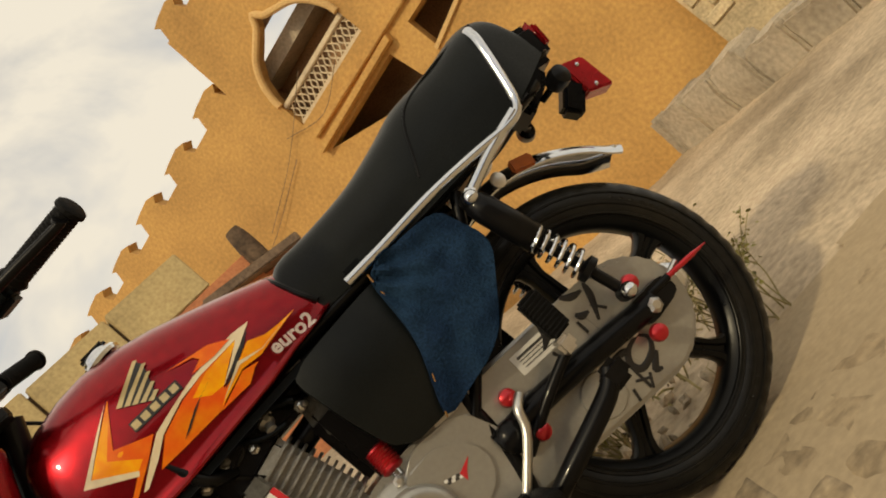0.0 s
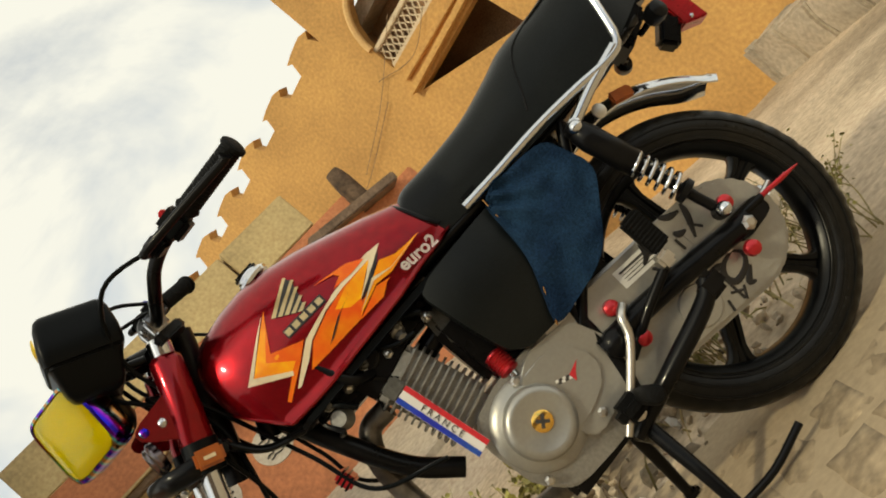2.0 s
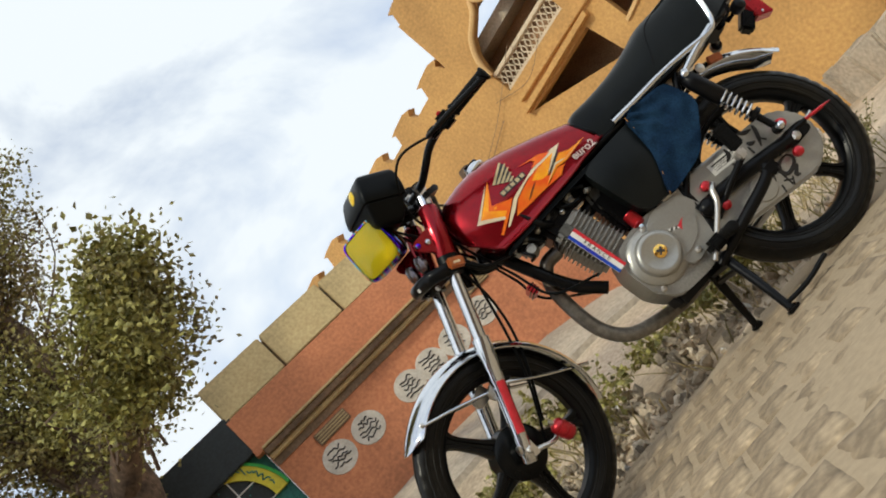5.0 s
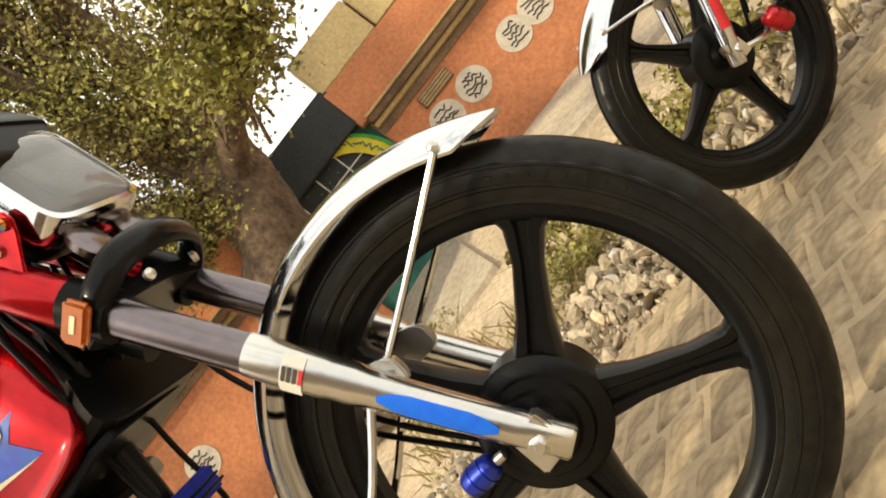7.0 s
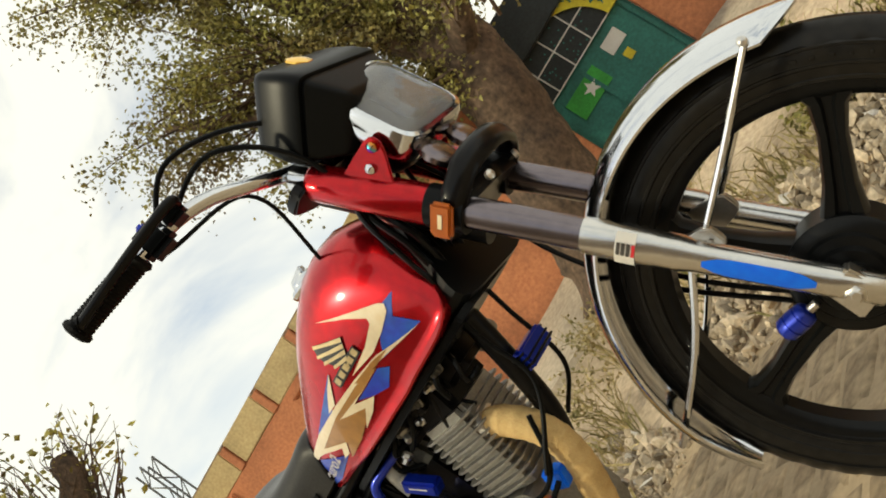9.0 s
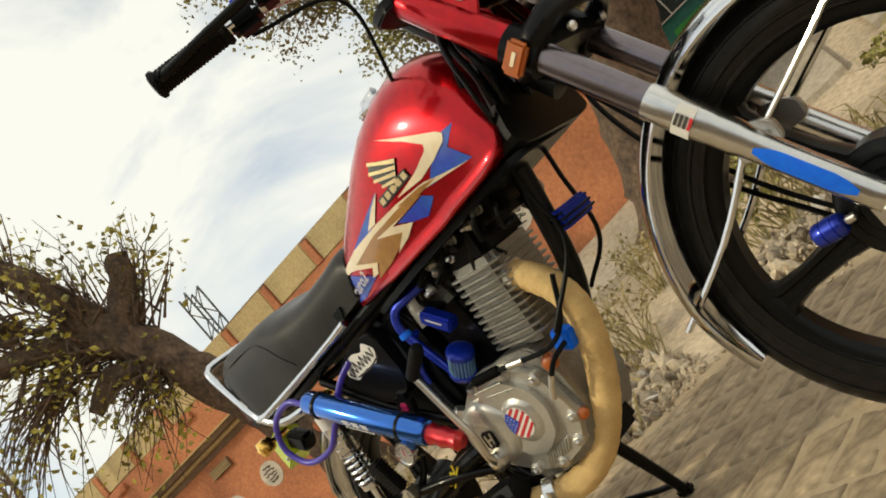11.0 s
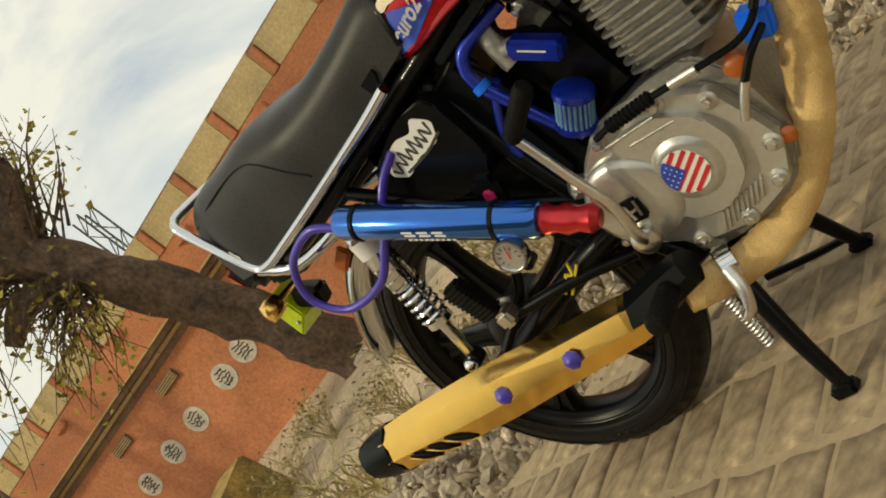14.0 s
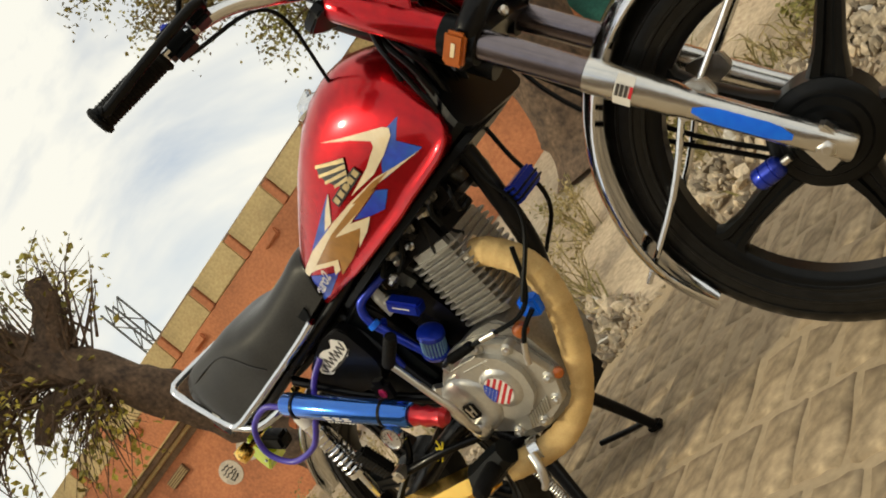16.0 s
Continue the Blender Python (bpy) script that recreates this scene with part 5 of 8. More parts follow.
def crest(body, tree, side, base, tips, bar, mat):
    """A raised wing of feathers over a plain bar, in place of the maker's badge."""
    b0, b1 = Vector(base[0]), Vector(base[1])
    n = len(tips)
    for k, tip in enumerate(tips):
        a, b = b0.lerp(b1, k / n), b0.lerp(b1, (k + 0.72) / n)
        t = Vector(tip)
        u = (b - a) * 0.75
        bm = wrapped([tuple(a), tuple(a.lerp(t, 0.6) + u * 0.1), tuple(t), tuple(t + u), tuple(b.lerp(t + u, 0.5)), tuple(b)], tree, side, 0.0035)
        part("wing_feather", bm, mat, body, "raised gold wing badge" if k == 0 else "")
    plaque = [(base[0][0], base[0][1]), *tips, (base[1][0], base[1][1])]
    part("wing_backing", wrapped(plaque, tree, side, 0.0028), DECAL_BLACK, body)
    p0, p1 = Vector(bar[0]), Vector(bar[1])
    d = (p1 - p0).normalized()
    up = Vector((-d.y, d.x))
    if up.y < 0:
        up = -up
    strip = wrapped([tuple(p0 - up * 0.0085), tuple(p1 - up * 0.0085), tuple(p1 + up * 0.0085), tuple(p0 + up * 0.0085)], tree, side, 0.0030)
    part("badge_strip", strip, DECAL_BLACK, body)
    for k in range(5):
        a, b = p0.lerp(p1, (k + 0.10) / 5), p0.lerp(p1, (k + 0.80) / 5)
        part("badge_bar", wrapped([tuple(a - up * 0.0055), tuple(b - up * 0.0055), tuple(b + up * 0.0055), tuple(a + up * 0.0055)], tree, side, 0.0040), mat, body)


# ---- the dark red motorcycle, seen from its left ----
red, tank_a, tree_a, seat_a, seat_tree_a = common("red", (-1.023, 1.840), -155.24, "dark red motorcycle with yellow headlamp on its centre stand")
layers = {"red": 0, "blue": 0}


def decal_a(name, mat, pts):
    layers["red"] += 1
    part(name, wrapped(pts, tree_a, 1, 0.0008 + 0.0003 * layers["red"]), mat, tank_a)


def decal_b(name, mat, pts):
    layers["blue"] += 1
    part(name, wrapped(pts, tree_b, -1, 0.0008 + 0.0003 * layers["blue"]), mat, tank_b)


decal_a("flame_decal", DECAL_YELLOW, [(-0.507, 0.839), (-0.462, 0.781), (-0.505, 0.758), (-0.516, 0.753), (-0.486, 0.734), (-0.423, 0.701), (-0.420, 0.707), (-0.465, 0.732), (-0.411, 0.775)])
decal_a("flame_decal", DECAL_ORANGE, [(-0.495, 0.823), (-0.462, 0.781), (-0.505, 0.758), (-0.516, 0.753), (-0.486, 0.734), (-0.423, 0.701), (-0.420, 0.707), (-0.468, 0.735), (-0.481, 0.740), (-0.445, 0.777)])
decal_a("outline_decal", CREAM, [(-0.501, 0.838), (-0.412, 0.776), (-0.465, 0.733), (-0.460, 0.727), (-0.395, 0.774), (-0.465, 0.817)])
decal_a("flame_decal", DECAL_ORANGE, [(-0.694, 0.759), (-0.622, 0.760), (-0.578, 0.754), (-0.525, 0.739), (-0.486, 0.709), (-0.531, 0.705), (-0.606, 0.701), (-0.641, 0.719), (-0.628, 0.722), (-0.668, 0.746)])
decal_a("flame_decal", DECAL_YELLOW, [(-0.694, 0.759), (-0.627, 0.757), (-0.588, 0.745), (-0.609, 0.727), (-0.631, 0.724), (-0.668, 0.746)])
decal_a("outline_decal", CREAM, [(-0.725, 0.765), (-0.693, 0.770), (-0.610, 0.767), (-0.559, 0.758), (-0.519, 0.750), (-0.488, 0.732), (-0.447, 0.707), (-0.455, 0.705), (-0.495, 0.723), (-0.524, 0.741), (-0.577, 0.756), (-0.623, 0.760), (-0.691, 0.759), (-0.671, 0.746), (-0.630, 0.723), (-0.679, 0.743)])
decal_a("outline_decal", DECAL_BLACK, [(-0.716, 0.758), (-0.674, 0.742), (-0.627, 0.718), (-0.666, 0.730), (-0.691, 0.742)])
decal_a("outline_decal", DECAL_BLACK, [(-0.627, 0.747), (-0.595, 0.737), (-0.555, 0.717), (-0.537, 0.712), (-0.580, 0.733)])
decal_a("flame_decal", DECAL_ORANGE, [(-0.687, 0.766), (-0.659, 0.785), (-0.626, 0.793), (-0.592, 0.802), (-0.631, 0.788), (-0.636, 0.778), (-0.613, 0.770), (-0.652, 0.765)])
decal_a("flame_decal", DECAL_YELLOW, [(-0.701, 0.744), (-0.726, 0.731), (-0.751, 0.727), (-0.785, 0.725), (-0.727, 0.718), (-0.701, 0.714), (-0.666, 0.720), (-0.606, 0.704), (-0.638, 0.720), (-0.676, 0.734)])
decal_a("flame_decal", DECAL_ORANGE, [(-0.690, 0.710), (-0.680, 0.708), (-0.657, 0.696), (-0.603, 0.700), (-0.664, 0.718)])
decal_a("outline_decal", CREAM, [(-0.785, 0.7255), (-0.708, 0.719), (-0.668, 0.727), (-0.612, 0.707), (-0.635, 0.717), (-0.669, 0.733), (-0.707, 0.720)])
crest(tank_a, tree_a, 1, ((-0.507, 0.819), (-0.554, 0.784)), [(-0.571, 0.854), (-0.577, 0.840), (-0.573, 0.825), (-0.567, 0.809), (-0.562, 0.796)], ((-0.502, 0.781), (-0.591, 0.775)), BADGE)
words("euro2", 0.033, (-0.752, 0.11, 0.7010), (-1, 0, -0.13), (0.13, 0, 1), WHITE, tank_a, 0.25, 0.0004, "lettering", tree_a, 1, 0.0010)

def cloth(outline, side, y, thick=0.030, folds=3.0, swell=0.012, mid=None):
    """A padded panel, with soft folds fanning from its upper corner."""
    bm = bmesh.new()
    face = bm.faces.new([bm.verts.new((x, 0, z)) for x, z in outline])
    rim = list(face.verts)
    inner = bmesh.ops.inset_individual(bm, faces=[face], thickness=0.010)
    core = [f for f in bm.faces if not any(v in rim for v in f.verts)]
    bmesh.ops.triangulate(bm, faces=core)
    for _ in range(5):
        longer = [e for e in bm.edges if e.calc_length() > 0.010 and not (e.verts[0] in rim and e.verts[1] in rim)]
        bmesh.ops.subdivide_edges(bm, edges=longer, cuts=1)
        bmesh.ops.triangulate(bm, faces=[f for f in bm.faces if len(f.verts) > 3])
    cx, cz = sum(p[0] for p in outline) / len(outline), sum(p[1] for p in outline) / len(outline)
    if mid:
        cx, cz = mid
    for v in bm.verts:
        x, z = v.co.x, v.co.z
        border = v.is_boundary
        fan = math.atan2(z - 0.70, x + 0.86)
        reach = math.hypot(z - 0.70, x + 0.86)
        fold = 0.0035 * math.sin(fan * 17 + 2.5 * noise.noise(Vector((x * 9, z * 9, 1)))) * min(1, reach / 0.06) * max(0.15, 1 - reach / 0.26)
        fold += 0.0030 * noise.noise(Vector((x * 26, z * 26, 4)))
        fold *= folds
        bulge = swell * max(0.0, 1 - ((x - cx) / 0.14) ** 2 - ((z - cz) / 0.14) ** 2)
        v.co.y = side * (y - 0.010 if border else y + fold + bulge)
    out = bmesh.ops.extrude_edge_only(bm, edges=[e for e in bm.edges if e.is_boundary])
    for g in out["geom"]:
        if isinstance(g, bmesh.types.BMVert):
            g.co.y = side * (y - thick)
    return bm


# side cover with a denim patch, both sides
for s in (1, -1):
    cover = part("side_cover", cloth(rounded([(-0.703, 0.650), (-0.735, 0.660), (-0.895, 0.662), (-1.04, 0.655), (-1.055, 0.565), (-0.955, 0.455), (-0.83, 0.440), (-0.752, 0.448), (-0.722, 0.475), (-0.708, 0.55), (-0.700, 0.635)], 4), s, 0.102, 0.030, 0.0, 0.022, (-0.79, 0.565)), VINYL, red, "padded black side cover")
    patch = part("denim_patch", cloth(rounded([(-0.895, 0.680), (-1.050, 0.662), (-1.072, 0.56), (-0.955, 0.450), (-0.800, 0.430), (-0.868, 0.550)], 4), s, 0.120), DENIM, cover, "faded blue denim over the rear half")
    stitch = [(-0.896, s * 0.1200, 0.672), (-0.882, s * 0.1235, 0.60), (-0.866, s * 0.1240, 0.54), (-0.808, s * 0.1190, 0.437)]
    part("stitching", tube(stitch, 0.0014, 6, 5), BRONZE, patch)

# enclosed chain case
case = part("chain_case", plate([(-1.125 - 0.122 * math.sin(a), 0.294 + 0.112 * math.cos(a)) for a in (math.pi * k / 14 for k in range(15))] + [(-0.80, 0.245), (-0.74, 0.30), (-0.74, 0.44), (-0.82, 0.452)], 0.055, 0.086, 0.010), SILVER, red, "silver painted full chain case")
part("case_rib", plate([(-1.125 - 0.098 * math.sin(a), 0.294 + 0.090 * math.cos(a)) for a in (math.pi * k / 12 for k in range(13))] + [(-1.08, 0.225), (-1.08, 0.36)], 0.080, 0.0872, 0.001), SILVER, case)
part("case_recess", lathe([(0, 0.040), (0.004, 0.038), (0.005, 0.002)], (-1.00, 0.086, 0.262), (0, 1, 0), 28), SILVER, case)
part("warning_label", plate([(-0.945, 0.416), (-1.037, 0.402), (-1.033, 0.366), (-0.941, 0.380)], 0.0862, 0.0872, 0), PAPER, case, "white printed warning label")
for k in range(4):
    part("print_line", block((-0.99, 0.0876, 0.400 - 0.0062 * k), (0.074, 0.0006, 0.0045 if k == 0 else 0.0016), Matrix.Rotation(radians(-9), 3, "Y"), 0), INK, case)
part("maker_label", plate([(-0.79, 0.455), (-0.835, 0.447), (-0.832, 0.431), (-0.787, 0.439)], 0.0925, 0.0932, 0), PAPER, case)
strokes = [
    [(-1.114, 0.278), (-1.086, 0.274), (-1.069, 0.257), (-1.077, 0.238), (-1.108, 0.242), (-1.124, 0.260), (-1.115, 0.277)],
    [(-0.994, 0.294), (-1.016, 0.289), (-1.040, 0.267), (-1.033, 0.253), (-1.013, 0.249), (-0.991, 0.273), (-0.993, 0.292)],
    [(-1.039, 0.286), (-1.079, 0.276), (-1.061, 0.257)], [(-1.044, 0.284), (-1.057, 0.259)], [(-1.065, 0.250), (-1.062, 0.209)],
    [(-1.116, 0.237), (-1.091, 0.221), (-1.100, 0.212)], [(-1.052, 0.234), (-1.075, 0.218)], [(-1.079, 0.225), (-1.063, 0.205)],
    [(-1.124, 0.400), (-1.116, 0.377), (-1.093, 0.341)], [(-1.103, 0.368), (-1.118, 0.343)], [(-1.077, 0.414), (-1.092, 0.400), (-1.112, 0.394)],
    [(-1.073, 0.377), (-1.079, 0.367), (-1.093, 0.363)], [(-1.066, 0.367), (-1.065, 0.342)], [(-1.017, 0.412), (-1.013, 0.392), (-0.994, 0.381)],
    [(-0.998, 0.367), (-1.014, 0.347), (-0.998, 0.350)], [(-1.039, 0.230), (-1.032, 0.209)]]
for line in strokes:
    bm = tube([(x, 0.0, z) for x, z in line], lambda u: 0.0026 + 0.0040 * math.sin(math.pi * min(1, u * 1.05)), 8, 5)
    for v in bm.verts:
        v.co.y = 0.0876 + v.co.y * 0.15
    part("tribal_stroke", bm, DECAL_BLACK, case)
for x, z in ((-1.163, 0.343), (-1.13, 0.258), (-0.893, 0.382), (-0.888, 0.308)):
    bolt = lathe([(0, 0.010), (0.006, 0.014), (0.014, 0.016), (0.022, 0.014), (0.026, 0.008), (0.027, 0.001)], (x, 0.088 if x > -1.0 else 0.105, z), (0, 1, 0), 18)
    part("dress_bolt", bolt, ANOD_RED, red, "red anodised dress-up bolt")
part("chain_adjuster", tube([(-1.17, 0.116, 0.306), (-1.215, 0.120, 0.300)], 0.007, 10), BLACK, red)
stud = [(0, 0.005)]
for k in range(9):
    stud += [(0.004 + 0.008 * k, 0.0056), (0.008 + 0.008 * k, 0.0042)]
part("adjuster_stud", lathe(stud + [(0.085, 0.003), (0.10, 0.001)], (-1.205, 0.120, 0.302), (-1, 0.02, -0.17), 12), ANOD_RED, red, "red threaded chain adjuster")
part("pivot_cap", lathe([(0, 0.028), (0.02, 0.028), (0.03, 0.020), (0.034, 0.006)], (-0.855, 0.085, 0.338), (0, 1, 0), 24), BLACK, red)
part("gear_lever", tube([(-0.905, 0.118, 0.372), (-0.885, 0.130, 0.362), (-0.865, 0.132, 0.33), (-0.80, 0.135, 0.28), (-0.735, 0.138, 0.235)], lambda u: 0.009 - 0.002 * u, 12, 6), STEEL, red, "polished lever arm")
part("lever_bolt", lathe([(0, 0.014), (0.014, 0.014), (0.018, 0.008)], (-0.775, 0.13, 0.247), (0, 1, 0), 8), STEEL, red)
part("side_stand", tube([(-0.75, 0.10, 0.215), (-0.86, 0.14, 0.245), (-0.98, 0.17, 0.275), (-1.015, 0.175, 0.30)], lambda u: 0.013 + 0.004 * math.sin(3.14 * u), 12, 6), BLACK, red, "black side stand folded up")
part("stand_pad", block((-1.012, 0.178, 0.287), (0.05, 0.022, 0.045), None, 0.010), BLACK, red)
part("brake_pedal", block((-0.775, 0.14, 0.262), (0.06, 0.05, 0.04), None, 0.012), GRIP, red)

# generator cover badge, chequered flag, strap
gold = part("cover_badge", lathe([(0, 0.019), (0.003, 0.019), (0.005, 0.014), (0.006, 0.002)], (-0.666, 0.1155, 0.358), (0, 1, 0), 28), GOLD, red, "round gold badge")
for a in (45, 135):
    part("badge_mark", block((-0.666, 0.1222, 0.358), (0.024, 0.002, 0.006), Matrix.Rotation(radians(a), 3, "Y"), 0.0005, seg=1), INK, gold)
for i in range(4):
    for j in range(2):
        part("chequer", block((-0.735 - 0.0062 * i - 0.002 * j, 0.0985, 0.377 - 0.005 * j - 0.0028 * i), (0.0060, 0.0008, 0.0050), Matrix.Rotation(radians(-24), 3, "Y"), 0), INK if (i + j) % 2 else WHITE, red)
part("pennant", plate([(-0.757, 0.368), (-0.786, 0.375), (-0.770, 0.364), (-0.758, 0.352)], 0.0980, 0.0990, 0), DECAL_RED, red)
strap_c = Vector((-0.5605, 0.094, 0.486))
DOWN, FORE = Vector((-0.115, 0, -0.993)), Vector((0.993, 0, -0.115))
strap = part("printed_strap", block(strap_c, (0.168, 0.004, 0.034), Matrix((DOWN, (0, 1, 0), FORE)).transposed(), 0.001), WHITE, red, "tricolour strap lettered across the cylinder")
for dx, mat in ((-0.0118, DECAL_RED), (0.0118, DECAL_BLUE)):
    part("strap_band", block(strap_c + FORE * dx + Vector((0, 0.0006, 0)), (0.168, 0.0044, 0.0095), Matrix((DOWN, (0, 1, 0), FORE)).transposed(), 0), mat, strap)
words("F R A N C E", 0.0165, strap_c + Vector((0, 0.0035, 0)), DOWN, -FORE, INK, strap, 0, 0.0003)
part("strap_clip", block(strap_c + Vector((0.011, 0, 0.098)), (0.036, 0.007, 0.032), Matrix.Rotation(radians(7), 3, "Y"), 0.004), DARK_CAST, strap)

# red breather filter, exhaust
f_at, f_way = Vector((-0.705, 0.062, 0.492)), Vector((0.10, 0.25, -1)).normalized()
filt = part("breather_filter", lathe([(0, 0.012), (0.004, 0.020), (0.007, 0.020)] + [(0.009 + 0.003 * k, 0.0205 if k % 2 else 0.018) for k in range(11)] + [(0.044, 0.020), (0.048, 0.015), (0.050, 0.003)], f_at, f_way, 28), ANOD_RED, red, "red finned breather filter")
part("filter_cap", lathe([(0, 0.009), (0.009, 0.008), (0.012, 0.002)], f_at + f_way * 0.050, f_way, 16), CHROME, filt)
pipe = part("exhaust_pipe", tube([(-0.515, -0.02, 0.575), (-0.46, -0.03, 0.57), (-0.425, -0.04, 0.50), (-0.425, -0.05, 0.36), (-0.47, -0.06, 0.275), (-0.56, -0.08, 0.235), (-0.68, -0.11, 0.215), (-0.85, -0.14, 0.215)], 0.0215, 18, 6), SOOT, red, "dull dark exhaust pipe")
part("silencer", lathe([(0, 0.020), (0.06, 0.034), (0.12, 0.040), (0.48, 0.044), (0.50, 0.040), (0.52, 0.018)], (-0.85, -0.14, 0.215), (-1, -0.05, 0.06), 32), CHROME, pipe, "chrome silencer")

# red strip on the fork leg
before = {ob.name for ob in bpy.data.objects}
a, b = Vector((fork_at(0.335), 0.082, 0.335)), Vector((fork_at(0.47), 0.082, 0.47))
dd = (b - a).normalized()
fwd = (Vector((1, 0, 0)) - dd * dd.x).normalized()
bm = bmesh.new()
rows = [[bm.verts.new(a.lerp(b, k / 6) + 0.0222 * (math.cos(t) * Vector((0, 1, 0)) + math.sin(t) * fwd)) for t in (-0.5 + 0.16 * q for q in range(8))] for k in range(7)]
for p, q in zip(rows, rows[1:]):
    for k in range(7):
        bm.faces.new((p[k], p[k + 1], q[k + 1], q[k]))
part("fork_sticker", bm, DECAL_RED, red, "red strip on the fork leg")
steer_parts(before, "red")

# ---- the bright red motorcycle, seen from its right ----
blue, tank_b, tree_b, seat_b, seat_tree_b = common("blue", (-1.099, 0.654), 15.46, "bright red motorcycle with gold silencer on its centre stand")
decal_b("flash_decal", DECAL_BLUE, [(-0.352, 0.761), (-0.385, 0.742), (-0.362, 0.703), (-0.405, 0.713), (-0.462, 0.724), (-0.440, 0.740), (-0.415, 0.750), (-0.378, 0.765)])
decal_b("flash_decal", DECAL_BLUE, [(-0.492, 0.726), (-0.473, 0.711), (-0.513, 0.697), (-0.545, 0.710), (-0.577, 0.729), (-0.527, 0.727)])
decal_b("flash_decal", DECAL_BLUE, [(-0.795, 0.744), (-0.722, 0.703), (-0.800, 0.694), (-0.838, 0.700), (-0.828, 0.716)])
decal_b("flash_decal", DECAL_BLUE, [(-0.568, 0.791), (-0.643, 0.758), (-0.730, 0.765), (-0.622, 0.782)])
decal_b("flash_decal", CREAM, [(-0.567, 0.790), (-0.621, 0.759), (-0.652, 0.762), (-0.603, 0.781)])
decal_b("flash_decal", CREAM, [(-0.500, 0.846), (-0.440, 0.808), (-0.384, 0.772), (-0.375, 0.762), (-0.383, 0.753), (-0.420, 0.745), (-0.465, 0.742), (-0.535, 0.754), (-0.465, 0.757), (-0.422, 0.766), (-0.417, 0.774), (-0.445, 0.803)])
decal_b("flash_decal", BRONZE, [(-0.544, 0.748), (-0.649, 0.756), (-0.774, 0.754), (-0.689, 0.713), (-0.718, 0.695), (-0.660, 0.695), (-0.607, 0.702), (-0.576, 0.714), (-0.640, 0.741), (-0.554, 0.729), (-0.489, 0.728)])
decal_b("flash_decal", CREAM, [(-0.366, 0.703), (-0.421, 0.720), (-0.468, 0.737), (-0.542, 0.749), (-0.616, 0.757), (-0.725, 0.764), (-0.824, 0.759), (-0.796, 0.746), (-0.740, 0.745), (-0.648, 0.749), (-0.551, 0.743), (-0.481, 0.730), (-0.426, 0.717)])
decal_b("flash_decal", BRONZE, [(-0.439, 0.726), (-0.483, 0.738), (-0.547, 0.746), (-0.538, 0.739), (-0.483, 0.729)])
decal_b("flash_decal", CREAM, [(-0.588, 0.731), (-0.544, 0.710), (-0.577, 0.700), (-0.623, 0.696), (-0.580, 0.713), (-0.644, 0.741), (-0.552, 0.730), (-0.497, 0.728)])
decal_b("flash_decal", CREAM, [(-0.826, 0.759), (-0.774, 0.757), (-0.688, 0.716), (-0.710, 0.702), (-0.732, 0.705), (-0.711, 0.717), (-0.759, 0.739)])
crest(tank_b, tree_b, -1, ((-0.482, 0.798), (-0.521, 0.763)), [(-0.544, 0.834), (-0.552, 0.820), (-0.551, 0.805), (-0.542, 0.788), (-0.530, 0.773)], ((-0.481, 0.768), (-0.574, 0.770)), BADGE)
words("euro2", 0.030, (-0.777, -0.11, 0.716), (1, 0, 0.07), (-0.08, 0, 1), WHITE, tank_b, 0.25, 0.0004, "lettering", tree_b, -1, 0.0010)

for s in (1, -1):
    y0, y1 = (0.070, 0.100) if s > 0 else (-0.100, -0.070)
    cover = part("side_cover", plate(rounded([(-0.86, 0.650), (-0.93, 0.660), (-1.04, 0.640), (-1.05, 0.59), (-0.985, 0.535), (-0.90, 0.510), (-0.865, 0.545)], 4), y0, y1, 0.008), BLACK, blue, "gloss black side cover")
    if s < 0:
        stk = part("script_sticker", plate(rounded([(-0.882, 0.622), (-0.905, 0.648), (-0.925, 0.634), (-0.955, 0.646), (-0.998, 0.640), (-1.012, 0.618), (-0.990, 0.598), (-0.950, 0.606), (-0.905, 0.598)], 3), -0.1014, -0.1002, 0), WHITE, cover, "white sticker with a bold black script mark")
        pen = [(-0.893, 0.630), (-0.900, 0.612), (-0.910, 0.628), (-0.916, 0.610), (-0.924, 0.627), (-0.930, 0.610), (-0.938, 0.632), (-0.944, 0.610), (-0.952, 0.626), (-0.960, 0.611), (-0.968, 0.634), (-0.974, 0.612), (-0.984, 0.626), (-0.992, 0.610), (-1.002, 0.622)]
        bm = tube([(x, 0, z) for x, z in pen], lambda u: 0.0030 - 0.0012 * math.sin(9 * math.pi * u) ** 2, 6, 4)
        for v in bm.verts:
            v.co.y = -0.1018 + v.co.y * 0.12
        part("script_stroke", bm, INK, stk)
        bm = tube([(-0.888, 0, 0.606), (-0.930, 0, 0.601), (-0.985, 0, 0.604)], 0.0022, 6, 4)
        for v in bm.verts:
            v.co.y = -0.1018 + v.co.y * 0.12
        part("script_underline", bm, INK, stk)

wrap = tube([(-0.548, -0.03, 0.540), (-0.516, -0.03, 0.524), (-0.486, -0.03, 0.480), (-0.480, -0.032, 0.436), (-0.493, -0.034, 0.392), (-0.520, -0.036, 0.346), (-0.556, -0.040, 0.298), (-0.602, -0.046, 0.252), (-0.652, -0.056, 0.216), (-0.712, -0.078, 0.198), (-0.770, -0.108, 0.208), (-0.815, -0.140, 0.232)], lambda u: 0.0262 + 0.0010 * (0.5 + 0.5 * math.sin(u * 150)) ** 3, 24, 26)
pipe = part("exhaust_pipe", wrap, WRAP, blue, "exhaust pipe bound in beige heat wrap")
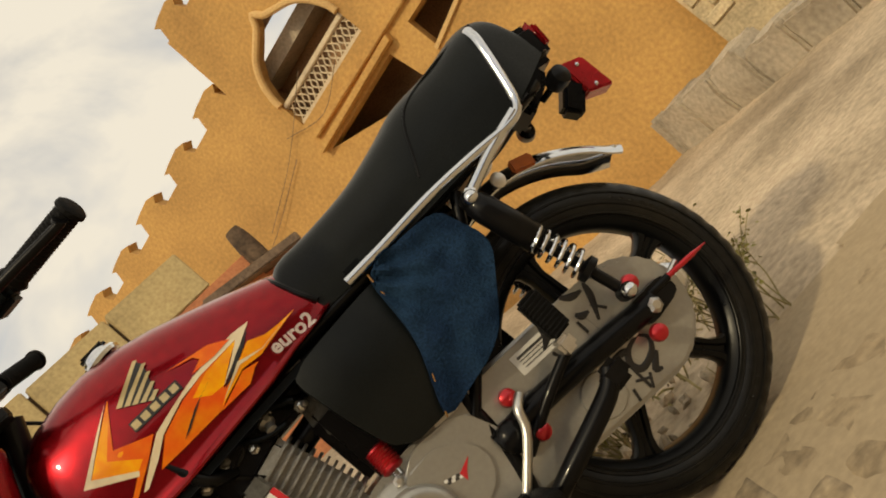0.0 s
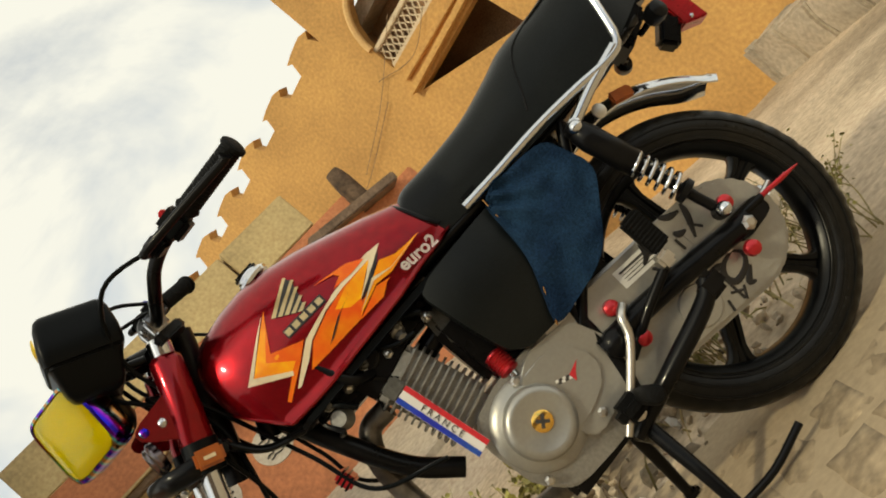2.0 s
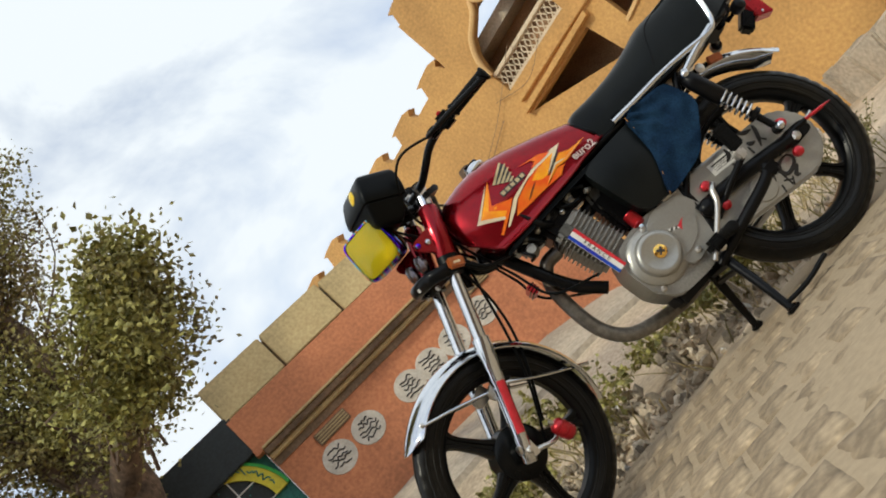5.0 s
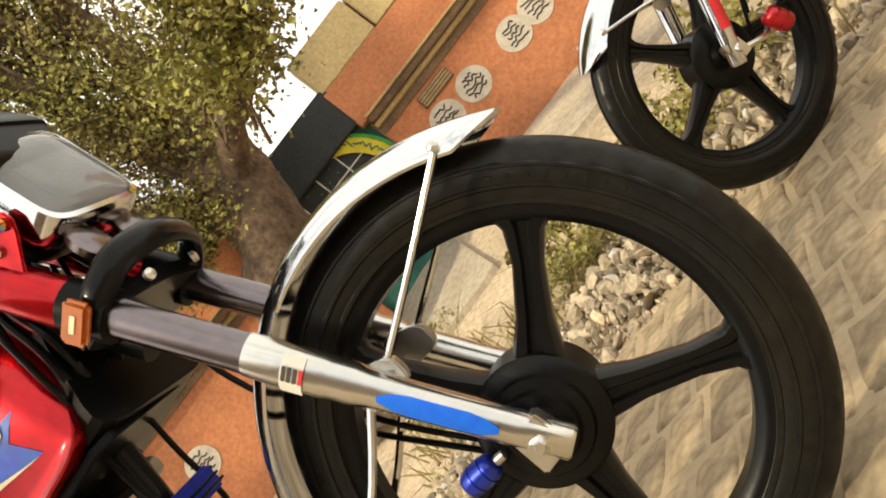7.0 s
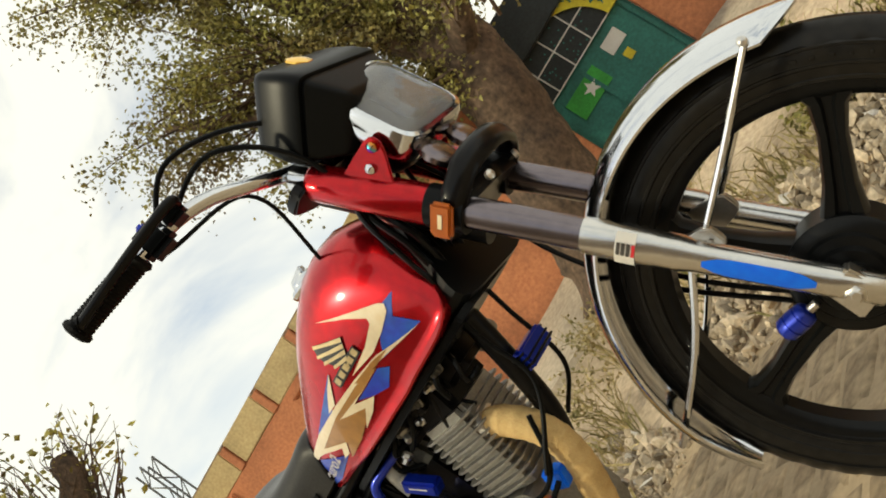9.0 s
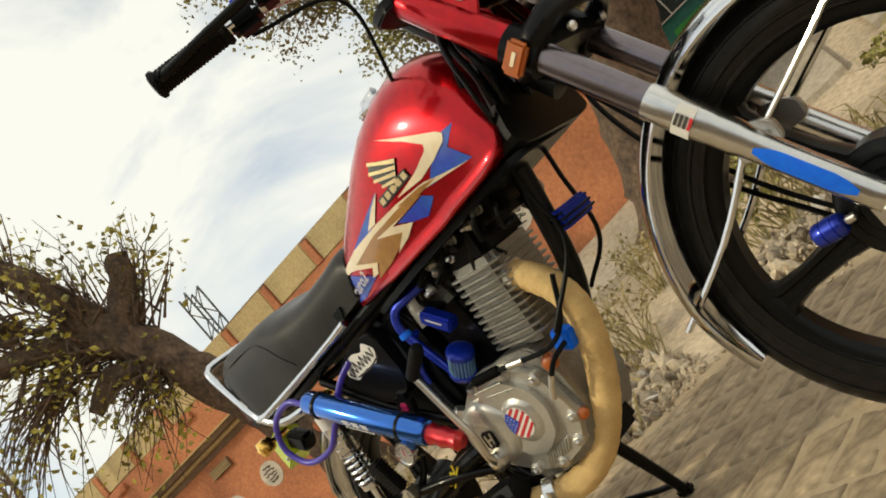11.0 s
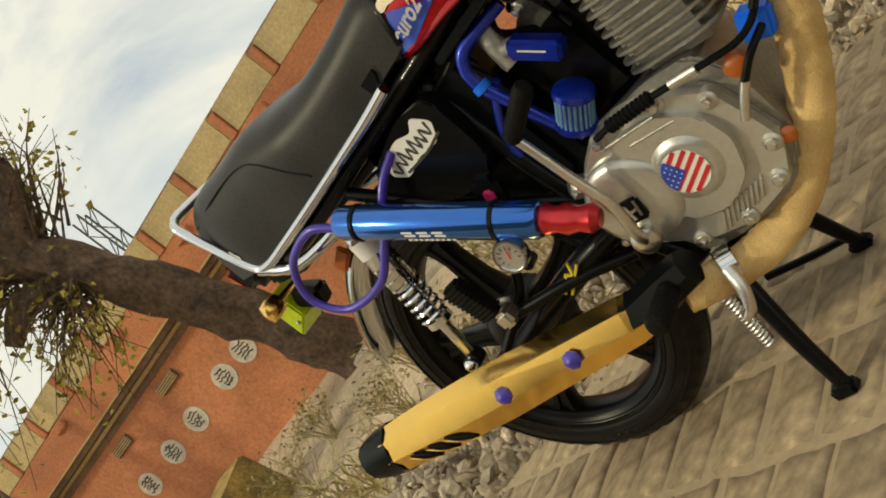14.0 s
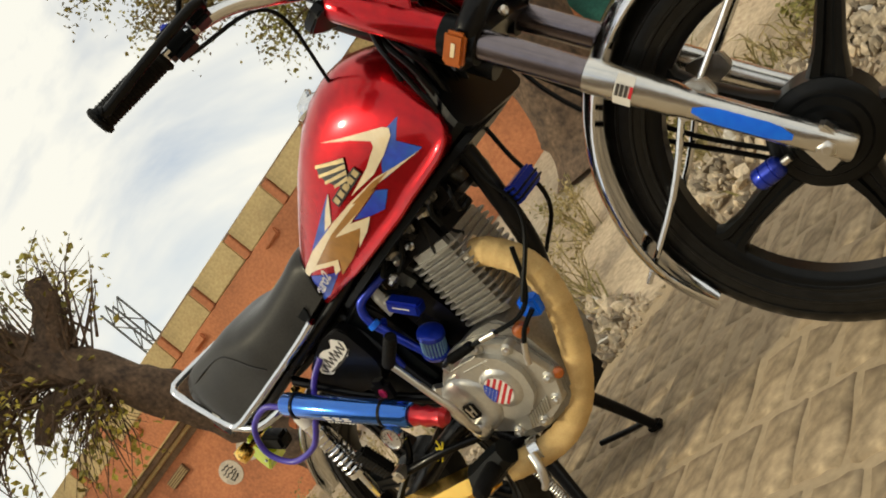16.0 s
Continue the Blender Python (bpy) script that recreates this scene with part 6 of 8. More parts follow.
part("flange", lathe([(0, 0.03), (0.012, 0.03), (0.014, 0.024)], (-0.540, -0.03, 0.545), (0.8, 0, -0.1), 20), STEEL, pipe)
ring = lathe([(-0.012, 0.025), (-0.010, 0.029), (0.010, 0.029), (0.012, 0.025)], (-0.762, -0.102, 0.213), (1, 0.55, -0.3), 24, closed=True)
part("wrap_clamp", ring, CHROME, pipe, "chrome hose clamp")
part("clamp_lever", tube([(-0.745, -0.135, 0.226), (-0.742, -0.150, 0.200), (-0.752, -0.160, 0.176), (-0.768, -0.158, 0.168)], lambda u: 0.010 - 0.003 * u, 10, 5), STEEL, pipe)
m0, m1 = Vector((-0.822, -0.152, 0.246)), Vector((-1.345, -0.232, 0.338))
d = (m1 - m0).normalized()


def hex_loft(rows, seg, at, axis, phase=0.5):
    bm, rings = bmesh.new(), []
    u = Vector((0, 0, 1)) - axis * axis.z
    u.normalize()
    v = axis.cross(u)
    for a, rz, ry in rows:
        rings.append([bm.verts.new(at + axis * a + u * rz * math.cos(t) + v * ry * math.sin(t)) for t in (2 * math.pi * (k + phase) / seg for k in range(seg))])
    for p, q in zip(rings, rings[1:]):
        for k in range(seg):
            bm.faces.new((p[k], p[(k + 1) % seg], q[(k + 1) % seg], q[k]))
    bm.faces.new(rings[0])
    bm.faces.new(rings[-1])
    return bm


can = part("silencer", hex_loft([(0.020, 0.030, 0.029), (0.060, 0.039, 0.037), (0.30, 0.050, 0.046), (0.46, 0.050, 0.046), (0.575, 0.045, 0.041)], 8, m0, d, 0.0), GOLD, blue, "polished gold faceted silencer", smooth=False)
part("inlet_cone", tube([m0 + d * 0.062, m0 + d * 0.03 + Vector((0, 0, 0.006)), m0 + d * -0.015 + Vector((0, 0, 0.018)), m0 + d * -0.052 + Vector((0, 0, 0.026))], lambda u: 0.036 - 0.009 * u, 8, 4), PLASTIC, can, "matt black inlet cone")
part("end_cap", hex_loft([(0.562, 0.047, 0.042), (0.605, 0.044, 0.038), (0.642, 0.036, 0.031), (0.648, 0.026, 0.022)], 14, m0, d), PLASTIC, can, "matt black end cap")
side = d.cross(Vector((0, 0, 1))).normalized() * -1
if side.y > 0:
    side = -side
for a, h in ((0.152, 0.008), (0.285, 0.010)):
    p = m0 + d * a + side * 0.039 + Vector((0, 0, h))
    part("silencer_bolt", lathe([(0, 0.014), (0.004, 0.015), (0.008, 0.012), (0.013, 0.004), (0.014, 0.001)], p, side + Vector((0, 0, 0.2)), 7), PURPLE, can, "deep blue titanium bolt")
for k in range(3):
    p = m0 + d * (0.415 + 0.042 * k)
    low, high = p - d * 0.024 + side * 0.0345 + Vector((0, 0, -0.033)), p + d * 0.018 + side * 0.0462 + Vector((0, 0, -0.003))
    part("slit", tube([low, low.lerp(high, 0.5) + side * 0.001, high], lambda u: 0.0016 + 0.0040 * math.sin(math.pi * u), 8, 4), BLACK, can)
    off = d * 0.0065 + Vector((0, 0, -0.003))
    part("slit_lip", tube([low + off, low.lerp(high, 0.5) + off + side * 0.002, high + off], lambda u: 0.0008 + 0.0020 * math.sin(math.pi * u), 6, 4), GOLD, can)
part("silencer_stay", tube([m0 + d * 0.28 + Vector((0, 0.03, 0.04)), (-1.03, -0.12, 0.37), (-1.0, -0.10, 0.41)], 0.008, 8, 4), BLACK, can)

# damper canister, gauge, hose ring
c0, c1 = Vector((-1.095, -0.165, 0.640)), Vector((-0.845, -0.160, 0.436))
d = (c1 - c0).normalized()
L = (c1 - c0).length
tank_c = part("reservoir", lathe([(0, 0.008), (0.003, 0.022), (0.012, 0.026), (L - 0.012, 0.026), (L - 0.004, 0.023), (L, 0.012)], c0, d, 32), CAN_BLUE, blue, "polished blue oil reservoir cylinder")
n_out = Vector((0, -1, 0.25)).normalized()
for k in range(3):
    p = c0 + d * (L * 0.40 + 0.024 * k) + Vector((0, -0.0263, -0.004))
    for q, size in (((0, 0.0030), (0.017, 0.0008, 0.0030)), ((0, -0.0030), (0.017, 0.0008, 0.0030))):
        part("print_bar", block(p + d * q[0] + Vector((0, 0, q[1])), size, turn_to(d), 0), PAPER, tank_c)
for k in range(9):
    part("print_bar", block(c0 + d * (L * 0.38 + 0.0085 * k) + Vector((0, -0.0262, -0.0155)), (0.0055, 0.0008, 0.0022), turn_to(d), 0), PAPER, tank_c)
part("red_sleeve", lathe([(0, 0.018), (0.006, 0.021), (0.020, 0.017), (0.034, 0.021), (0.05, 0.017), (0.068, 0.020), (0.078, 0.012)], c1 - d * 0.002, d, 22), ANOD_RED, tank_c, "red anodised sleeve")
for u in (0.12, 0.80):
    part("band_clamp", lathe([(-0.0035, 0.0262), (-0.003, 0.0280), (0.003, 0.0280), (0.0035, 0.0262)], c0 + d * L * u, d, 28, closed=True), BLACK, tank_c)
g = Vector((-0.905, -0.178, 0.437))
gauge = part("pressure_gauge", lathe([(0, 0.016), (0.002, 0.024), (0.012, 0.025), (0.018, 0.024), (0.018, 0.021), (0.015, 0.020)], g, (0.1, -1, 0.1), 32), CHROME, blue, "small chrome pressure gauge")
part("gauge_face", lathe([(0.0152, 0.0205), (0.0158, 0.001)], g, (0.1, -1, 0.1), 28), STEEL, gauge, "pale silvery dial")
for k in range(9):
    a = radians(-120 + 30 * k)
    part("gauge_mark", block(g + Vector((0.0016, -0.0168, 0.0016)) + Vector((math.sin(a) * 0.015, 0, math.cos(a) * 0.015)), (0.0014, 0.001, 0.005), Matrix.Rotation(a, 3, "Y"), 0), INK, gauge)
part("needle", block(g + Vector((0.004, -0.0170, 0.006)), (0.0016, 0.001, 0.016), Matrix.Rotation(0.5, 3, "Y"), 0), DECAL_RED, gauge)
loop = [(-1.105, -0.165, 0.637), (-1.15, -0.170, 0.668), (-1.232, -0.176, 0.658), (-1.274, -0.178, 0.606), (-1.236, -0.175, 0.550), (-1.145, -0.170, 0.538), (-1.085, -0.158, 0.566), (-1.02, -0.125, 0.620), (-0.975, -0.100, 0.640)]
part("hose", tube(loop, 0.0068, 10, 8), PURPLE, blue, "violet hose looped behind the shock absorber")
part("hose_joint", tube([(-1.118, -0.166, 0.645), (-1.092, -0.165, 0.636)], 0.005, 10), STEEL, blue)
for pts, r in (([(-0.700, -0.060, 0.640), (-0.745, -0.075, 0.642), (-0.775, -0.085, 0.640), (-0.793, -0.088, 0.622), (-0.796, -0.088, 0.596), (-0.789, -0.085, 0.562), (-0.776, -0.082, 0.508), (-0.760, -0.078, 0.462)], 0.0088), ([(-0.783, -0.075, 0.588), (-0.819, -0.075, 0.562), (-0.847, -0.075, 0.528), (-0.862, -0.072, 0.468), (-0.866, -0.070, 0.406)], 0.0062)):
    part("breather_tube", tube(pts, r, 12, 8), ANOD_BLUE, blue, "blue breather tube")
part("tube_clip", lathe([(-0.006, 0.0088), (-0.005, 0.0125), (0.005, 0.0125), (0.006, 0.0088)], (-0.796, -0.088, 0.596), (0.1, 0, 1), 16, closed=True), SKY_BLUE, blue)
f_axis = Vector((0.78, -0.10, 0.62)).normalized()
f_foot = Vector((-0.762, -0.075, 0.474))
filt = part("breather_filter", lathe([(0, 0.010), (0.002, 0.026), (0.010, 0.0275), (0.012, 0.0225), (0.048, 0.0225), (0.050, 0.0275), (0.058, 0.026), (0.062, 0.018), (0.063, 0.002)], f_foot, f_axis, 32), ANOD_BLUE, blue, "blue breather filter with pale pleats")
f_up = f_axis.orthogonal().normalized()
for k in range(22):
    p = f_foot + Matrix.Rotation(2 * math.pi * k / 22, 3, f_axis) @ (f_up * 0.0228)
    part("pleat", tube([p + f_axis * 0.011, p + f_axis * 0.049], 0.0021, 6), PALE_BLUE, filt)
block_b = part("fuel_filter", block((-0.704, -0.080, 0.574), (0.070, 0.030, 0.027), Matrix.Rotation(radians(47), 3, "Y"), 0.005), ANOD_BLUE, blue, "blue anodised throttle block")
part("print_bar", block((-0.704, -0.0954, 0.576), (0.036, 0.0008, 0.0022), Matrix.Rotation(radians(47), 3, "Y"), 0), PAPER, block_b)
stub = part("throttle_stub", tube([(-0.745, -0.055, 0.648), (-0.750, -0.060, 0.620), (-0.753, -0.062, 0.582)], 0.0165, 18, 3), ALLOY, blue)
part("stub_branch", tube([(-0.752, -0.062, 0.602), (-0.722, -0.075, 0.594)], 0.0125, 16), ALLOY, stub)
for z in (0.646, 0.590):
    part("stub_collar", lathe([(-0.005, 0.0165), (-0.004, 0.0195), (0.004, 0.0195), (0.005, 0.0165)], (-0.746 if z > 0.6 else -0.752, -0.058, z), (0.08, 0, 1), 18, closed=True), STEEL, stub)
part("block_clip", block((-0.518, -0.062, 0.412), (0.038, 0.03, 0.036), Matrix.Rotation(radians(30), 3, "Y"), 0.004), SKY_BLUE, blue, "bright blue cable joint")
part("orange_fitting", lathe([(0, 0.010), (0.006, 0.015), (0.018, 0.014), (0.022, 0.006)], (-0.560, -0.075, 0.397), (0.1, -1, 0.1), 16), ORANGE, blue)
part("orange_plug", lathe([(0, 0.008), (0.005, 0.011), (0.014, 0.010), (0.017, 0.004)], (-0.588, -0.078, 0.296), (0.6, -1, 0.1), 14), ORANGE, blue)
part("clutch_cable", tube([(-0.455, -0.05, 0.50), (-0.490, -0.07, 0.440), (-0.525, -0.095, 0.418), (-0.584, -0.110, 0.430), (-0.682, -0.112, 0.450), (-0.735, -0.110, 0.452)], 0.0045, 8, 8), PLASTIC, blue)
part("cable_ferrule", tube([(-0.580, -0.110, 0.429), (-0.615, -0.111, 0.437)], 0.0068, 12), STEEL, blue)
part("release_cable", tube([(-0.512, -0.075, 0.408), (-0.535, -0.100, 0.398), (-0.560, -0.106, 0.380)], 0.0048, 8, 5), PLASTIC, blue)
boot = [(0, 0.006)]
for k in range(10):
    boot += [(0.003 + 0.007 * k, 0.0095), (0.0065 + 0.007 * k, 0.0068)]
part("cable_boot", lathe(boot, (-0.640, -0.113, 0.443), (-1, 0, 0.13), 14), GRIP, blue, "ribbed rubber cable boot")
part("clutch_arm", tube([(-0.558, -0.106, 0.382), (-0.575, -0.107, 0.366), (-0.592, -0.106, 0.348)], 0.0055, 10, 4), STEEL, blue)
part("kick_starter", tube([(-0.792, -0.128, 0.318), (-0.784, -0.142, 0.340), (-0.770, -0.148, 0.385), (-0.772, -0.152, 0.450), (-0.776, -0.154, 0.515), (-0.778, -0.155, 0.532)], lambda u: 0.0085 - 0.0022 * u, 12, 6), STEEL, blue, "steel kick-start lever")
part("kick_pedal", lathe([(0, 0.009), (0.005, 0.0125), (0.075, 0.013), (0.085, 0.011), (0.088, 0.004)], (-0.782, -0.155, 0.530), (0.86, -0.08, 0.33), 18), GRIP, blue)
part("kick_boss", lathe([(0, 0.020), (0.03, 0.020), (0.036, 0.012)], (-0.795, -0.10, 0.318), (0, -1, 0), 20), STEEL, blue)
part("oil_filler", lathe([(0, 0.016), (0.018, 0.016), (0.022, 0.010)], (-0.81, -0.095, 0.418), (-0.4, -0.6, 0.6), 6), STEEL, blue)

# clutch cover stickers
flag_c = Vector((-0.6855, -0.1166, 0.3505))
flag = part("flag_sticker", lathe([(0, 0.030), (0.0012, 0.0298), (0.0014, 0.001)], flag_c, (0, -1, 0), 40), WHITE, blue, "round red, white and blue striped sticker")
tilt = Matrix.Rotation(radians(-24), 3, "Y")
for k in range(5):
    z = -0.022 + 0.011 * k
    w = 2 * math.sqrt(max(0, 0.0295**2 - z * z))
    x0, x1 = -w / 2, w / 2
    part("stripe", block(flag_c + tilt @ Vector(((x0 + x1) / 2, -0.0017, z)), (x1 - x0, 0.0006, 0.0055), tilt, 0), DECAL_RED, flag)
cant = plate([(flag_c.x - 0.0295 * math.cos(a), flag_c.z + 0.0295 * math.sin(a)) for a in (math.pi / 2 * k / 8 for k in range(9))] + [(flag_c.x + 0.002, flag_c.z + 0.028), (flag_c.x + 0.002, flag_c.z)], flag_c.y - 0.0028, flag_c.y - 0.0021, 0)
cant.transform(Matrix.Translation(flag_c) @ tilt.to_4x4() @ Matrix.Translation(-flag_c))
part("canton", cant, DECAL_BLUE, flag)
for i in range(4):
    for j in range(4):
        x, z = -0.024 + 0.007 * i, 0.003 + 0.0065 * j
        if math.hypot(x, z) < 0.027:
            part("star", lathe([(0, 0.0012), (0.0004, 0.0008)], flag_c + tilt @ Vector((x, -0.0029, z)), (0, -1, 0), 5), WHITE, flag)
logo = part("cover_mark", block((-0.774, -0.1205, 0.357), (0.030, 0.003, 0.034), Matrix.Rotation(radians(12), 3, "Y"), 0.004), BLACK, blue, "raised black square mark")
for dx in (-0.007, 0.007):
    part("mark_stroke", block((-0.774 + dx, -0.1225, 0.357), (0.004, 0.001, 0.024), Matrix.Rotation(radians(12 + dx * 900), 3, "Y"), 0), STEEL, logo)
part("mark_stroke", block((-0.774, -0.1225, 0.357), (0.014, 0.001, 0.004), None, 0), STEEL, logo)

# fork decals
before = {ob.name for ob in bpy.data.objects}
for z0, z1, w, mat in ((0.33, 0.445, 0.017, SKY_BLUE), (0.514, 0.536, 0.026, PAPER)):
    a, b = Vector((fork_at(z0), -0.082, z0)), Vector((fork_at(z1), -0.082, z1))
    dd = (b - a).normalized()
    rr = 0.0212 if mat is SKY_BLUE else 0.0272
    bm = bmesh.new()
    rows = []
    for k in range(9):
        u = k / 8
        sp = (0.55 if mat is SKY_BLUE else 0.9) * (min(1, 4 * u + 0.3, 4 * (1 - u) + 0.3) if mat is SKY_BLUE else 1)
        fwd = Vector((1, 0, 0)) - dd * dd.x
        fwd.normalize()
        rows.append([bm.verts.new(a.lerp(b, u) + rr * (math.cos(t) * Vector((0, -1, 0)) + math.sin(t) * fwd)) for t in (sp * (q / 4 - 1) for q in range(9))])
    for p, q in zip(rows, rows[1:]):
        for k in range(8):
            bm.faces.new((p[k], p[k + 1], q[k + 1], q[k]))
    part("fork_sticker", bm, mat, blue, "blue leaf-shaped fork sticker" if mat is SKY_BLUE else "white banded sticker")
for k in range(4):
    z = 0.5165 + 0.0055 * k
    part("sticker_bar", block((fork_at(z) + 0.002, -0.1095, z), (0.016, 0.0012, 0.004), Matrix.Rotation(radians(-25), 3, "Y"), 0), INK if k else DECAL_RED, blue)
steer_parts(before, "blue")
# seat emblem
rear = {ob.name for ob in bpy.data.objects}
for k in range(3):
    part("seat_emblem", wrapped([(-1.335 - 0.010 * k, 0.742 + 0.004 * k), (-1.345 - 0.010 * k, 0.765), (-1.353 - 0.010 * k, 0.762), (-1.342 - 0.010 * k, 0.738 + 0.004 * k)], seat_tree_b, -1, 0.002), PAPER, seat_b)
stretch_rear(rear, 1.09)
part("fork_charm", block((-0.905, -0.115, 0.503), (0.045, 0.012, 0.055), Matrix.Rotation(radians(30), 3, "Y"), 0.012), BLACK, blue)
part("charm_mark", block((-0.905, -0.1225, 0.501), (0.016, 0.002, 0.018), Matrix.Rotation(radians(30), 3, "Y"), 0.003), PINK, blue)
for pts in ([(-0.915, -0.123, 0.362), (-0.925, -0.123, 0.345), (-0.935, -0.123, 0.352)], [(-0.935, -0.123, 0.350), (-0.945, -0.123, 0.334), (-0.958, -0.123, 0.342), (-0.962, -0.123, 0.328)], [(-0.905, -0.123, 0.352), (-0.955, -0.123, 0.322)]):
    part("arm_script", tube(pts, 0.0022, 5, 4), SIGN_YELLOW, blue)


def raise_upper(bike, k, z0):
    """Lifts what stands above a height in proportion to it."""
    seen = set()
    for ob in [*bike.children, *bike.children_recursive]:
        if ob.type != "MESH" or ob.name in seen:
            continue
        seen.add(ob.name)
        if ob.data.users > 1 or ob.matrix_basis != Matrix():
            ob.location.z += k * max(0.0, ob.location.z - z0)
        else:
            for v in ob.data.vertices:
                v.co.z += k * max(0.0, v.co.z - z0)


raise_upper(blue, 0.045, 0.42)

# ---- ground: paving under the machines, a bank of earth up to the wall ----
EDGE = [(-9.0, -8.0), (-4.5, -2.2), (-3.0, -0.3), (-2.65, 0.5), (-2.35, 1.25), (-1.5, 1.78), (-0.7, 2.38), (0.3, 2.58), (3.0, 3.2), (9.0, 4.6)]
WALL_AT, WALL_TURN = Vector((-3.05, 3.72)), radians(37)
ALONG = Vector((math.cos(WALL_TURN), math.sin(WALL_TURN)))


def past_edge(x, y):
    """Distance beyond the paving's edge; negative on the paving."""
    best, sign = 99.0, 1
    p = Vector((x, y))
    for a, b in zip(EDGE, EDGE[1:]):
        a, b = Vector(a), Vector(b)
        d = b - a
        t = max(0.0, min(1.0, (p - a).dot(d) / d.length_squared))
        q = (p - a - d * t).length
        if q < best:
            best, sign = q, (1 if d.x * (y - a.y) - d.y * (x - a.x) > 0 else -1)
    return best * sign


def wall_xy(s, out=0.0):
    """A place at s metres along the boundary wall and some way in front of it."""
    p = WALL_AT + ALONG * s + Vector((ALONG.y, -ALONG.x)) * out
    return p.x, p.y


def wall_base(s):
    """Height of the ground along the wall's foot."""
    for s0, s1, a, b in ((-99, -4.5, 0.27, 0.27), (-4.5, -1.0, 0.27, 0.52), (-1.0, 0.2, 0.52, 0.60), (0.2, 1.8, 0.60, 0.55), (1.8, 4.2, 0.55, 0.10), (4.2, 999, 0.10, 0.10)):
        if s <= s1:
            return a + (b - a) * (s - s0) / (s1 - s0)


def ground_z(x, y):
    over = past_edge(x, y)
    if over <= 0:
        return -0.010 + 0.003 * noise.noise(Vector((x * 5, y * 5, 1)))
    d = Vector((x, y)) - WALL_AT
    s, out = d.dot(ALONG), d.dot(Vector((ALONG.y, -ALONG.x)))
    f = over / (over + max(0.0, out))
    rise = 0.10 * min(1, f / 0.25) + 0.28 * max(0, min(1, (f - 0.2) / 0.45)) + 0.62 * max(0, min(1, (f - 0.6) / 0.4))
    rough = 0.025 * noise.noise(Vector((x * 1.7, y * 1.7, 0))) + 0.010 * noise.noise(Vector((x * 7, y * 7, 3)))
    return -0.010 + wall_base(s) * rise + rough * min(1, over * 3)


bm = bmesh.new()
span_x = [-400, -120, -40, -20, -14, -11] + [-9 + 0.14 * k for k in range(108)] + [7.5, 9, 12, 18, 40, 120, 400]
span_y = [-400, -120, -40, -20, -9, -5, -3, -2] + [-1.2 + 0.14 * k for k in range(78)] + [10.5, 12, 15, 20, 40, 120, 400]
verts = [[bm.verts.new((x, y, ground_z(x, y))) for x in span_x] for y in span_y]
for a, b in zip(verts, verts[1:]):
    for k in range(len(span_x) - 1):
        bm.faces.new((a[k], a[k + 1], b[k + 1], b[k]))
ground = tagged(part("ground", bm, EARTH), "dusty pale sandy earth rising in a low bank", "ground", kind="structure")


# ---- boundary wall with its gate ----
def along_wall(s, out=0.0, z=0.0):
    return Matrix.Translation((*wall_xy(s, out), z - 0.019)) @ Matrix.Rotation(WALL_TURN, 4, "Z") @ Matrix.Diagonal((1, 1, 0.916, 1))


